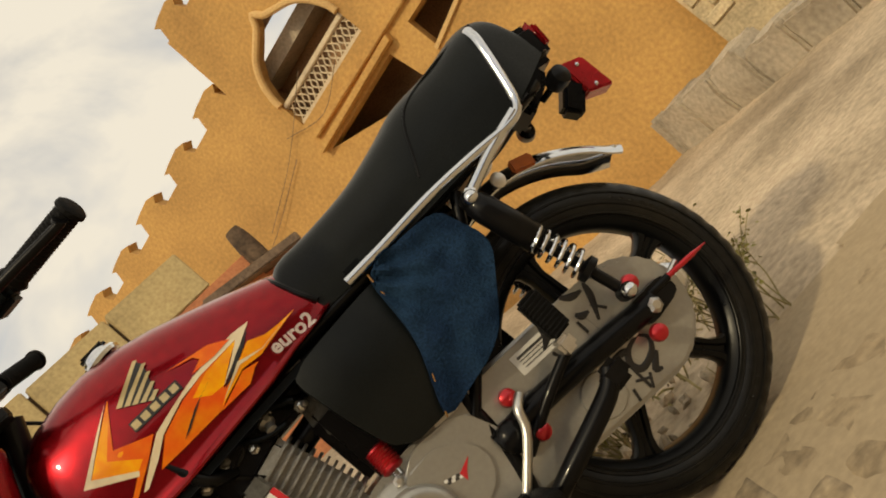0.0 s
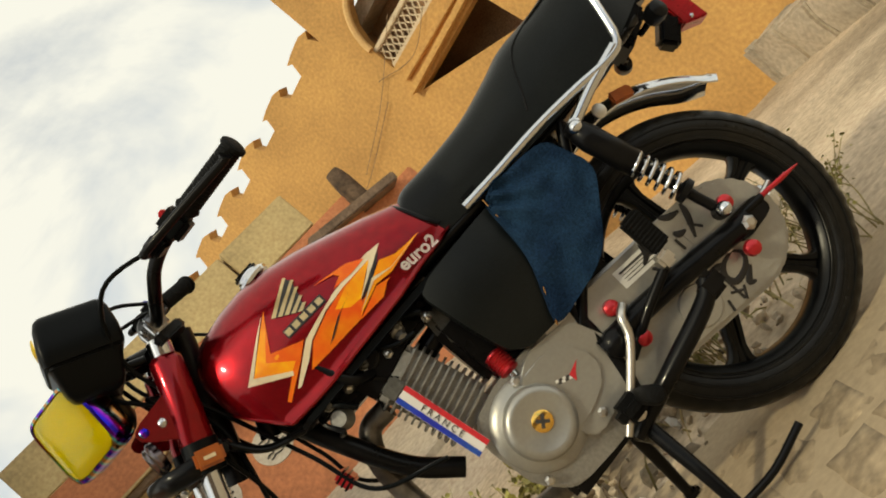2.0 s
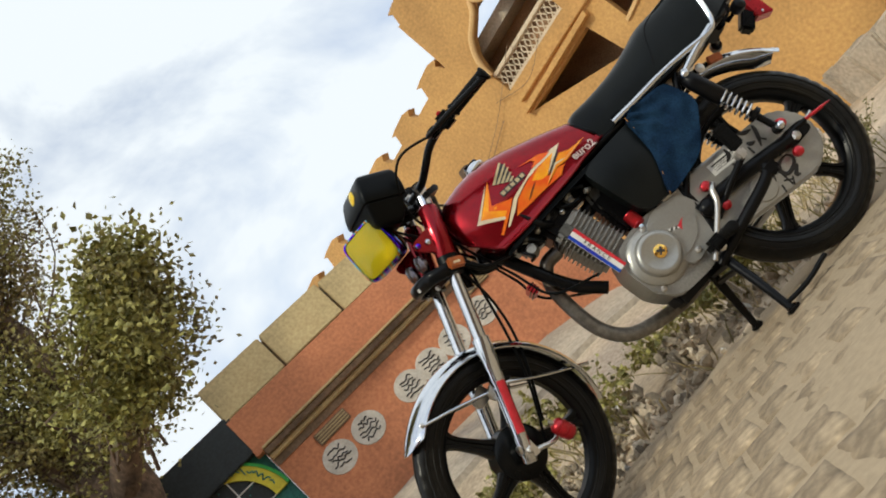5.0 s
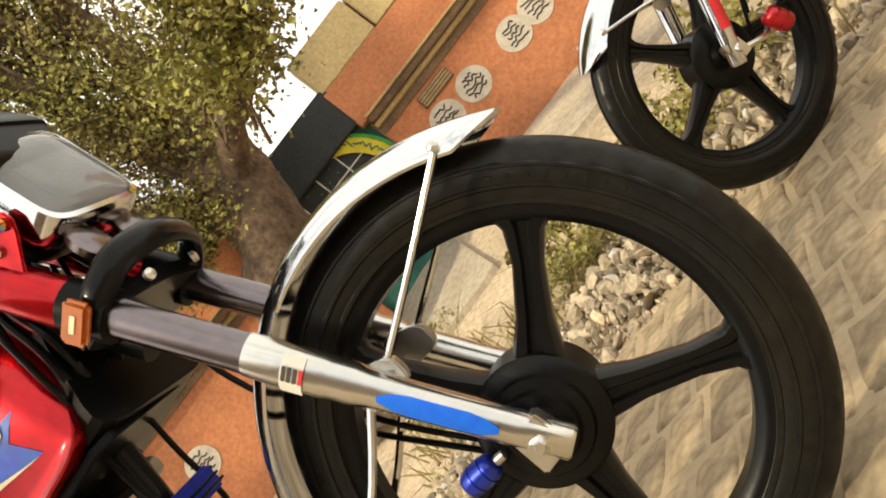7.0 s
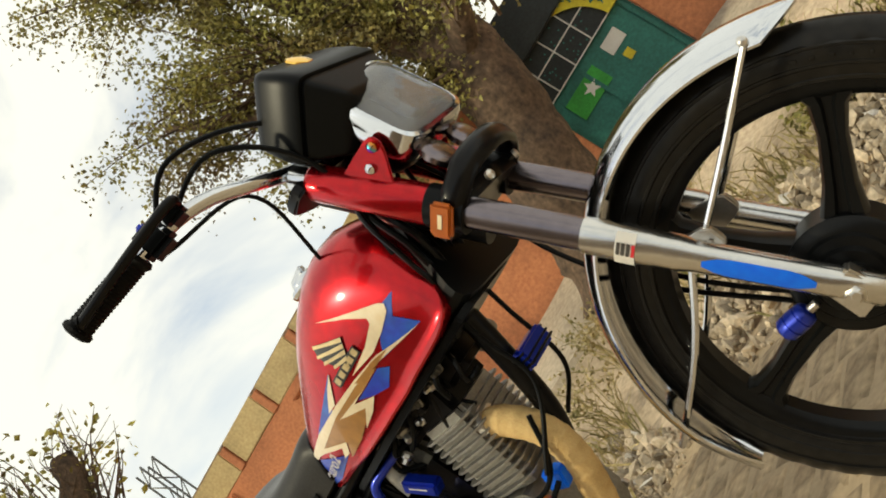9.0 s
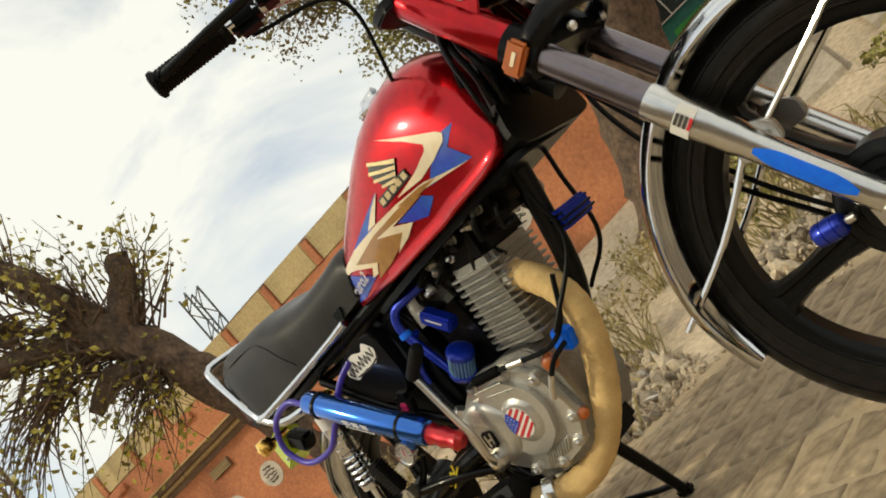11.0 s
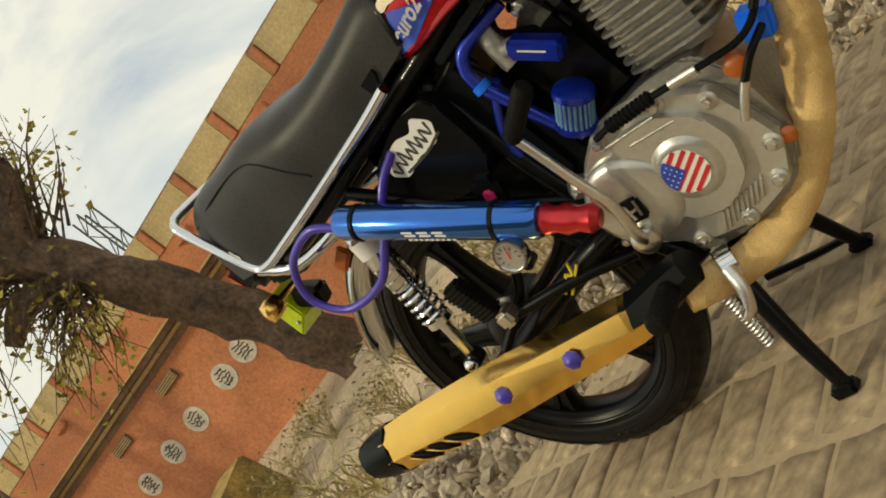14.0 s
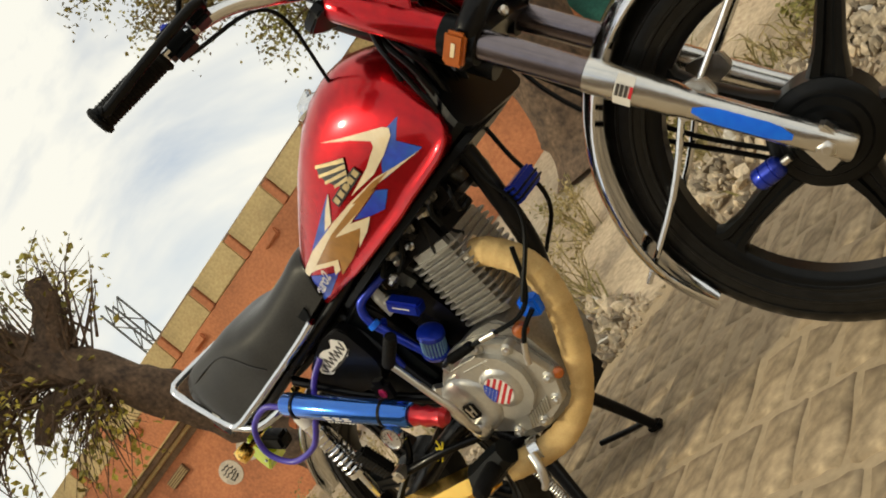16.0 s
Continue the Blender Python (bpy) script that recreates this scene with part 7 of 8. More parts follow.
def boundary_wall(name, s0, s1, panels, discs, vents, label, top=2.03, gap=0.016):
    """Rendered wall, capping panels, moulded bands, vents and painted roundels; local x along, -y towards the road."""
    L = s1 - s0
    wall = part(name, block((L / 2, 0.09, 0.86), (L, 0.16, 1.80), None, 0.004), BRICK_RED)
    wall.matrix_world = along_wall(s0)
    tagged(wall, label, "wall", kind="structure")
    f0 = min(s0, panels[0]) - s0
    part("fascia", block(((f0 + L) / 2, 0.055, 1.605), (L - f0, 0.20, 0.30), None, 0.006), BRICK_RED, wall)
    n = max(1, round((panels[1] - panels[0]) / 0.483))
    w = (panels[1] - panels[0]) / n
    mesh = None
    for i in range(n):
        if mesh is None:
            pan = part("coping_panel", block((0, 0, 0), (w - gap, 0.19, top - 1.755), None, 0.007), PANEL, wall)
            mesh = pan.data
        else:
            pan = new("coping_panel", mesh)
            pan.parent = wall
        pan.location = (panels[0] - s0 + (i + 0.5) * w, 0.05, (top + 1.755) / 2 + 0.006 * math.sin(i * 2.3))
        if gap > 0.05:
            part("coping_block", block((panels[0] - s0 + i * w, 0.05, (top + 1.755) / 2 - 0.01), (gap - 0.012, 0.21, top - 1.77), None, 0.006), BRICK_RED, wall)
    part("panel_backing", block(((panels[0] + panels[1]) / 2 - s0, 0.06, 1.87), (panels[1] - panels[0] - 0.02, 0.12, 0.25), None, 0.0), BAND, wall)
    part("moulded_band", block((L / 2, -0.04, 1.435), (L, 0.10, 0.045), None, 0.008), BAND, wall)
    part("moulded_band", block((L / 2, -0.018, 1.395), (L, 0.05, 0.030), None, 0.006), PANEL, wall)
    part("moulded_band", block((L / 2, -0.050, 1.462), (L, 0.13, 0.014), None, 0.004), PANEL, wall)
    part("recess_strip", block((L / 2, 0.007, 1.352), (L, 0.016, 0.050), None, 0.0), BAND, wall)
    for s, z in vents:
        vent = part("wall_vent", block((s - s0, 0.004, z), (0.24, 0.022, 0.085), None, 0.004), BAND, wall, "dark louvred vent")
        for k in range(4):
            part("louvre", block((s - s0, -0.009, z - 0.028 + 0.019 * k), (0.225, 0.010, 0.007), None, 0.0), PANEL, vent)
    rnd = random.Random(5)
    for i, (s, z) in enumerate(discs):
        x = s - s0
        disc = part("painted_disc", lathe([(0, 0.108), (0.005, 0.106), (0.006, 0.002)], (x, 0.010, z), (0, -1, 0), 36), DISC, wall, "white painted roundel with dark script")
        for q in range(5):
            zz = z + 0.058 - 0.028 * q
            half = math.sqrt(max(0.001, 0.085**2 - (zz - z) ** 2)) * rnd.uniform(0.55, 0.9)
            pts = [(x + half * (k / 3.5 - 1), 0.0035, zz + rnd.uniform(-0.011, 0.011)) for k in range(8)]
            part("script_stroke", tube(pts, 0.0050, 5, 3), INK, disc)
    return wall


def apron(name, s0, s1, deep, label):
    """A sloping cement skirt at the wall's foot, laid on the bank."""
    bm, nx, ny = bmesh.new(), int((s1 - s0) / 0.12), 7
    rows = []
    for j in range(ny + 1):
        row = []
        for i in range(nx + 1):
            s, out = s0 + (s1 - s0) * i / nx, 0.02 + deep * j / ny
            if j == ny:
                out += 0.05 * noise.noise(Vector((s * 2.1, 7, 0)))
            x, y = wall_xy(s, out)
            row.append(bm.verts.new((x, y, ground_z(x, y) + 0.035)))
        rows.append(row)
    low = [[bm.verts.new(v.co - Vector((0, 0, 0.10))) for v in row] for row in (rows[-1],)][0]
    rows.append(low)
    for a, b in zip(rows, rows[1:]):
        for k in range(nx):
            bm.faces.new((a[k], a[k + 1], b[k + 1], b[k]))
    return tagged(part(name, bm, CEMENT), label, "ramp", kind="structure")


wall_1 = boundary_wall("wall_1", 0.13, 2.25, (0.08, 2.02), [(0.41, 1.09), (0.645, 1.09), (1.0, 1.08), (1.19, 1.08), (1.40, 1.08), (1.66, 1.09)], [(0.50, 1.26), (1.75, 1.26)], "terracotta boundary wall with ochre coping panels and roundels")
wall_2 = boundary_wall("wall_2", -10.5, -0.62, (-10.5, -0.65), [(-1.91, 1.0), (-2.3, 0.98), (-2.7, 0.96), (-4.38, 0.91), (-4.66, 0.90), (-5.12, 0.88), (-5.5, 0.87), (-5.9, 0.86), (-6.35, 0.86)], [(-5.0, 1.22), (-5.75, 1.22), (-3.2, 1.22)], "long terracotta boundary wall with coping panels and roundels", 1.98, 0.075)
for k in range(9):
    s = -9.9 + 1.0 * k
    part("wall_bracket", block((s + 10.5, 0.05, 1.70), (0.16, 0.24, 0.06), None, 0.01), BRICK_RED, wall_2)
apron("apron_1", 0.1, 2.3, 0.62, "sloping grey cement skirt below the wall")
apron("apron_2", -3.4, -0.1, 0.75, "sloping grey cement skirt below the gate and wall")

# unseen wall added behind the camera, darkens reflections in chrome, gold and blacks
reflect_wall = part("wall_3", block((0, 0, 1.5), (26, 0.25, 3.2), None, 0.01), FAR_PLASTER)
reflect_wall.matrix_world = Matrix.Translation((-1.0, -7.5, 0)) @ Matrix.Rotation(radians(14), 4, "Z")
tagged(reflect_wall, "plain brown wall added out of view to darken reflections", "wall", kind="structure")

gate = part("gate", block((0, 0.06, 1.02), (0.86, 0.04, 0.96), None, 0.004), GATE_GREEN)
gate.matrix_world = along_wall(-0.305, 0.0, 0.04)
tagged(gate, "teal and black painted gate with a yellow lettered arch", "gate")
part("gate_beam", block((-0.01, 0.04, 1.600), (0.88, 0.16, 0.30), None, 0.008), GATE_BLACK, gate, "black painted beam over the gate")
part("gate_post", block((-0.46, 0.05, 1.02), (0.10, 0.12, 1.02), None, 0.006), GATE_BLACK, gate)


def half_ring(r0, r1, y0, y1, cz, a0=0.0, a1=math.pi, n=28):
    out = [(r1 * math.cos(a0 + (a1 - a0) * k / n), cz + r1 * math.sin(a0 + (a1 - a0) * k / n)) for k in range(n + 1)]
    inner = [(r0 * math.cos(a0 + (a1 - a0) * k / n), cz + r0 * math.sin(a0 + (a1 - a0) * k / n)) for k in range(n, -1, -1)]
    return plate(out + (inner if r0 > 0 else []), y0, y1, 0.0)


part("arch_panel", half_ring(0.0, 0.33, 0.020, 0.045, 1.17), GATE_BLACK, gate, "black mesh panel under the arch")
arch = part("arch_band", half_ring(0.32, 0.415, 0.000, 0.050, 1.17), SIGN_YELLOW, gate, "yellow arch with dark green script")
part("arch_edge", half_ring(0.405, 0.425, -0.006, 0.050, 1.17), LEAF_GREEN, arch)
rnd = random.Random(3)
for k in range(26):
    a = radians(12 + 6.1 * k)
    c, t = Vector((0.366 * math.cos(a), -0.004, 1.17 + 0.366 * math.sin(a))), Vector((-math.sin(a), 0, math.cos(a)))
    r = Vector((math.cos(a), 0, math.sin(a)))
    part("script_stroke", tube([c - t * 0.018 + r * rnd.uniform(-0.02, 0.02), c + r * rnd.uniform(-0.015, 0.015), c + t * 0.018 + r * rnd.uniform(-0.028, 0.028)], 0.0045, 5, 3), GATE_GREEN, arch)
for k in range(1, 4):
    x = -0.33 + 0.66 * k / 4
    part("grid_bar", block((x, 0.016, 1.17 + math.sqrt(0.33**2 - x * x) / 2), (0.008, 0.008, math.sqrt(0.33**2 - x * x)), None, 0.0), PAPER, gate)
for z in (1.172, 1.33):
    h = math.sqrt(max(0.001, 0.33**2 - (z - 1.17) ** 2))
    part("grid_bar", block((0, 0.017, z), (2 * h, 0.008, 0.008), None, 0.0), PAPER, gate)
for k in range(40):
    x, z = rnd.uniform(-0.27, 0.27), rnd.uniform(1.19, 1.44)
    if x * x + (z - 1.17) ** 2 < 0.095:
        part("rivet", block((x, 0.018, z), (0.009, 0.005, 0.009), None, 0.0), GATE_GREEN, gate)
part("gate_card", block((0.21, 0.036, 1.06), (0.13, 0.006, 0.095), None, 0.0), PAPER, gate, "white card")
part("gate_mark", block((0.20, 0.036, 0.94), (0.05, 0.006, 0.06), None, 0.0), SIGN_YELLOW, gate)
flag = part("green_patch", block((-0.09, 0.036, 1.02), (0.27, 0.008, 0.15), None, 0.0), LEAF_GREEN, gate, "bright green painted patch with a star")
star = [((0.055 if k % 2 == 0 else 0.024) * math.sin(math.pi * k / 5) - 0.06, (0.055 if k % 2 == 0 else 0.024) * math.cos(math.pi * k / 5) + 1.02) for k in range(10)]
part("star", plate(star, 0.028, 0.033, 0), WHITE, flag)
for x in (-0.40, -0.02, 0.40):
    part("gate_rail", block((x, 0.034, 0.86), (0.025, 0.012, 0.62), None, 0.003), GATE_GREEN, gate)


# ---- the orange house behind ----
HOUSE = Matrix.Translation((-1.212, 6.777, 0.119)) @ Matrix.Rotation(radians(-18), 4, "Z") @ Matrix.Scale(0.78, 4)


def wall_with_holes(outline, holes, depth):
    """A flat wall of an x-z outline with openings cut right through."""
    bm = bmesh.new()
    edges = []
    for ring in [outline] + holes:
        vs = [bm.verts.new((x, 0, z)) for x, z in ring]
        edges += [bm.edges.new((vs[i], vs[(i + 1) % len(vs)])) for i in range(len(vs))]
    bmesh.ops.triangle_fill(bm, use_beauty=True, use_dissolve=False, edges=edges)
    ext = bmesh.ops.extrude_face_region(bm, geom=bm.faces[:])
    bmesh.ops.translate(bm, vec=(0, depth, 0), verts=[v for v in ext["geom"] if isinstance(v, bmesh.types.BMVert)])
    return bm


def tooth(x, z, w=0.30, h=0.30):
    """One worn merlon of the parapet."""
    return [(x - w * 0.62, z - h), (x - w * 0.50, z - h * 0.30), (x - w * 0.66, z - h * 0.10), (x - w * 0.30, z), (x + w * 0.30, z + 0.01), (x + w * 0.62, z - h * 0.16), (x + w * 0.45, z - h * 0.45), (x + w * 0.62, z - h)]


outline = [(-5.1, -0.3), (-5.1, 3.46), (0.38, 3.46), (0.40, 4.20), (3.45, 4.20), (3.45, -0.3)]
ogee = [(0.65, 2.95), (0.66, 3.05), (0.72, 3.22), (0.84, 3.36), (1.00, 3.45), (1.10, 3.51), (1.17, 3.60), (1.24, 3.51), (1.34, 3.45), (1.50, 3.36), (1.62, 3.22), (1.69, 3.05), (1.70, 2.95), (1.70, 2.68), (0.65, 2.68)]
stair_gap = [(0.66, 2.33), (1.70, 2.36), (1.76, 1.86)]
side_window = [(2.02, 2.05), (2.02, 2.38), (2.45, 2.38), (2.45, 2.14)]
house = new("house")
house.matrix_world = HOUSE
tagged(house, "orange plastered house with a battlemented parapet and arched window", "house")
part("front_wall", wall_with_holes(outline, [ogee, stair_gap, side_window], 0.14), PLASTER, house, "orange ochre plaster front", smooth=False)
for k in range(8):
    part("merlon", plate(tooth(-4.81 + 0.71 * k, 3.64 + 0.02 * (k % 2), 0.34, 0.18 + 0.02 * (k % 2)), 0.0, 0.14, 0), PLASTER, house, smooth=False)
for k in range(5):
    part("merlon", plate(tooth(0.62 + 0.62 * k, 4.40, 0.30, 0.20), 0.0, 0.14, 0), PLASTER, house, smooth=False)
part("back_wall", block((-0.7, 4.2, 1.55), (8.3, 0.2, 3.7), None, 0.0), PLASTER, house)
for x in (-4.8, 3.35):
    part("side_wall", block((x, 2.2, 1.55), (0.2, 3.9, 3.7), None, 0.0), PLASTER, house)
part("roof", block((-0.7, 2.2, 3.32), (8.1, 3.9, 0.15), None, 0.0), CEMENT, house)
# shallow backing walls in the shaded brown, near enough to catch some daylight
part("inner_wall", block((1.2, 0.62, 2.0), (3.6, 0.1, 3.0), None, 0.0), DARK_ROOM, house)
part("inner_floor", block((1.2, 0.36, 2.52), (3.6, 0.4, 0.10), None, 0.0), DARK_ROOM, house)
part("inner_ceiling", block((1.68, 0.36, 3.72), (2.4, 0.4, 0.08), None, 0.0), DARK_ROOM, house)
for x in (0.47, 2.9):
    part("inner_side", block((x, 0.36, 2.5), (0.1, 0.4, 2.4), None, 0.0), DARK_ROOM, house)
railing = part("balustrade", block((1.175, 0.06, 2.925), (1.05, 0.07, 0.05), None, 0.008), LATTICE, house, "cream pierced balustrade in the arched window")
part("bottom_rail", block((1.175, 0.06, 2.70), (1.05, 0.07, 0.04), None, 0.006), LATTICE, railing)
for k in range(13):
    x = 0.69 + 0.081 * k
    for s in (1, -1):
        part("lattice_bar", tube([(x - s * 0.036, 0.06, 2.715), (x, 0.06, 2.76), (x + s * 0.030, 0.06, 2.81), (x, 0.06, 2.86), (x - s * 0.036, 0.06, 2.905)], 0.009, 6, 3), LATTICE, railing)
moulding = tube([(x, -0.01, z) for x, z in ogee[:13]], 0.035, 8, 3)
part("window_moulding", moulding, PLASTER_PALE, house, "raised plaster moulding round the arch")
part("string_course", block((1.70, -0.02, 2.52), (2.1, 0.07, 0.06), None, 0.01), PLASTER, house)
part("stair_slab", plate([(0.60, 2.36), (1.82, 2.40), (1.84, 2.46), (0.60, 2.42)], -0.10, 0.0, 0.004), PLASTER, house)
part("window_frame", plate([(2.0, 2.03), (2.0, 2.07), (2.47, 2.16), (2.47, 2.12)], -0.03, 0.02, 0.003), PLASTER_PALE, house)
for k, (x, z, L) in enumerate(((0.3, 2.62, 1.5), (-0.6, 2.3, 1.9), (0.9, 2.58, 0.9))):
    part("wire", tube([(x - L / 2, -0.03, z - 0.25 + 0.2 * k), (x, -0.05, z - 0.02), (x + L / 2, -0.03, z + 0.35 - 0.1 * k)], 0.0035, 5, 8), BAND, house, "sagging cable on the wall")

pier = part("brick_pier", block((4.0, 0.05, 1.1), (1.1, 0.3, 2.8), None, 0.0), CREAM_BRICK)
pier.matrix_world = HOUSE
tagged(pier, "pale weathered brick wall beside the house", "wall", kind="structure")
rnd = random.Random(9)
mesh = None
for j in range(14):
    for i in range(4):
        if mesh is None:
            b = part("brick", block((0, 0, 0), (0.215, 0.04, 0.085), None, 0.008, seg=1), CREAM_BRICK, pier)
            mesh = b.data
        else:
            b = new("brick", mesh)
            b.parent = pier
        b.location = (3.58 + 0.235 * i + (0.11 if j % 2 else 0), -0.105 + rnd.uniform(-0.008, 0.004), 0.45 + 0.105 * j)

# weathered timber resting on the wall's lower end
timber = part("timber_plank", block((0, 0, 0), (0.62, 0.16, 0.055), None, 0.008), RUST)
timber.matrix_world = Matrix.Translation((*wall_xy(2.20, 0.05), 1.475)) @ Matrix.Rotation(WALL_TURN, 4, "Z") @ Matrix.Rotation(radians(7), 4, "Y")
tagged(timber, "weathered grey-brown plank lying on the wall", "plank")
post = part("timber_post", tube([(0, 0, -0.02), (0.01, 0, 0.12), (0.012, 0, 0.20)], lambda u: 0.060 - 0.018 * u * u, 12, 3), BARK)
post.matrix_world = Matrix.Translation((*wall_xy(2.29, 0.05), 1.52))
tagged(post, "short dark timber stump standing on the plank", "post")
low_end = part("wall_4", block((0, 0.09, 0.70), (0.60, 0.18, 1.48), None, 0.01), BRICK_RED)
low_end.matrix_world = Matrix.Translation((*wall_xy(2.36, 0.0), 0)) @ Matrix.Rotation(WALL_TURN, 4, "Z")
tagged(low_end, "lower terracotta end of the boundary wall", "wall", kind="structure")

# ochre crate by the wall
CRATE = (-5.45, 0.22)
crate = part("crate", block((0, 0, 0.16), (0.34, 0.30, 0.32), None, 0.012), SIGN_OCHRE)
crate.matrix_world = Matrix.Translation((CRATE[0], CRATE[1], ground_z(*CRATE))) @ Matrix.Rotation(radians(20), 4, "Z") @ Matrix.Rotation(radians(12), 4, "X")
tagged(crate, "old ochre crate lying in dry scrub by the wall", "crate")
for k in range(3):
    part("slat", block((0, -0.152, 0.06 + 0.10 * k), (0.33, 0.014, 0.075), None, 0.004), SIGN_OCHRE, crate)
part("strap", block((-0.10, -0.163, 0.16), (0.03, 0.008, 0.325), None, 0.002), BLACK, crate)

# low broken kerb wall beside the sandy road
kerb = new("low_wall")
tagged(kerb, "low crumbling cement wall beside the sandy road", "wall", kind="structure")
kp = [(2.5, 3.55), (1.75, 4.5), (1.25, 5.3), (0.85, 6.1), (0.62, 6.9), (0.55, 7.7)]
rnd = random.Random(4)
for k, (p, q) in enumerate(zip(kp, kp[1:])):
    a, b = Vector(p), Vector(q)
    for i in range(3):
        u, v = a.lerp(b, i / 3), a.lerp(b, (i + 1) / 3)
        h = 0.24 + 0.05 * rnd.random() + 0.035 * k
        c = (u + v) / 2
        bm = block((c.x, c.y, ground_z(c.x, c.y) + h / 2 - 0.08), ((v - u).length - 0.008, 0.24, h), Matrix.Rotation(math.atan2((v - u).y, (v - u).x), 3, "Z"), 0.018)
        bmesh.ops.subdivide_edges(bm, edges=[e for e in bm.edges if e.calc_length() > 0.1], cuts=3, use_grid_fill=True)
        for w in bm.verts:
            w.co += 0.022 * noise.noise_vector(w.co * 6)
        part("wall_block", bm, CEMENT, kerb)


# ---- trees ----
def leaf_mesh(spots, rnd, size):
    """Many small folded leaves, each with its own turn."""
    verts, faces = [], []
    for p in spots:
        L = size * rnd.uniform(0.6, 1.25)
        W = L * rnd.uniform(0.26, 0.42)
        a = Vector((rnd.gauss(0, 1), rnd.gauss(0, 1), rnd.gauss(-0.35, 0.8))).normalized()
        b = a.orthogonal().normalized()
        b.rotate(Matrix.Rotation(rnd.uniform(0, 6.28), 3, a))
        n = a.cross(b) * W * 0.35
        k = len(verts)
        verts += [p, p + a * L * 0.45 + b * W - n, p + a * L, p + a * L * 0.45 - b * W - n, p + a * L * 0.5]
        faces += [(k, k + 1, k + 4), (k + 1, k + 2, k + 4), (k, k + 4, k + 3), (k + 4, k + 2, k + 3)]
    return verts, faces


def tree(name, label, trunk_pts, trunk_r, limbs, blobs, leaves, leaf, leaf_size, twigs, seed, stray=0.18):
    """Trunk, limbs, twigs in one bark mesh each, and a crown of single leaves gathered in uneven clumps."""
    rnd = random.Random(seed)
    top = new(name)
    tagged(top, label, "tree")
    bm = tube(trunk_pts, trunk_r, 16, 8)
    for v in bm.verts:
        v.co += 0.035 * noise.noise_vector(v.co * 5) + 0.016 * noise.noise_vector(v.co * 17)
    part("trunk", bm, BARK, top)
    for pts, r0, r1 in limbs:
        b = tube(pts, lambda u, r0=r0, r1=r1: r0 + (r1 - r0) * u, 10, 6)
        for v in b.verts:
            v.co += 0.018 * noise.noise_vector(v.co * 9)
        part("limb", b, BARK, top)
    spots, twig = [], bmesh.new()
    total = sum(b[2] for b in blobs)
    for c, r, weight, root in blobs:
        c = Vector(c)
        clumps = max(3, int(twigs * weight / total))
        per = int(leaves * weight / total / clumps)
        for _ in range(clumps):
            d = Vector((rnd.gauss(0, 1), rnd.gauss(0, 1), rnd.gauss(0, 1))).normalized() * rnd.random() ** 0.38
            end = c + Vector((d.x * r[0], d.y * r[1], d.z * r[2]))
            start = Vector(root) + Vector((rnd.gauss(0, 0.06), rnd.gauss(0, 0.06), rnd.gauss(0, 0.08)))
            mid = start.lerp(end, 0.55) + Vector((rnd.gauss(0, 0.08), rnd.gauss(0, 0.08), rnd.uniform(-0.02, 0.16)))
            tube([start, mid, end], lambda u: 0.0085 * (1 - u) ** 1.5 + 0.0018, 4, 3, bm=twig)
            for k in range(per):
                t = 1 - abs(rnd.gauss(0, 0.35))
                q = (start.lerp(mid, max(0, t * 2)) if t < 0.5 else mid.lerp(end, min(1.15, t * 2 - 1)))
                spots.append(q + Vector((rnd.gauss(0, stray * 0.6), rnd.gauss(0, stray * 0.6), rnd.gauss(0, stray * 0.6))))
    tagged(part("twig_spray", twig, BARK, top), "fine bare twigs through the crown", kind="stuff")
    v, f = leaf_mesh(spots, rnd, leaf_size)
    me = bpy.data.meshes.new("crown")
    me.from_pydata(v, [], f)
    me.materials.append(leaf)
    ob = new("crown", me)
    ob.parent = top
    return top


def from_eye(eye, azimuth, far):
    """Places beside a line of sight: across (to its right) and up."""
    a = radians(azimuth)
    base = Vector((eye[0] + far * math.cos(a), eye[1] + far * math.sin(a), 0))
    return lambda across, z, deep=0.0: base + Vector((math.sin(a), -math.cos(a), 0)) * across + Vector((math.cos(a), math.sin(a), 0)) * deep + Vector((0, 0, z))


T = from_eye((-0.45, 0.0), 133.5, 4.1)
root = T(0.2, 1.9)


def nearer(p, k):
    """A spot drawn towards the motorcycles, for the limb that reaches over them."""
    e = Vector((-0.45, 0.0, 0.4))
    return e + (p - e) * k


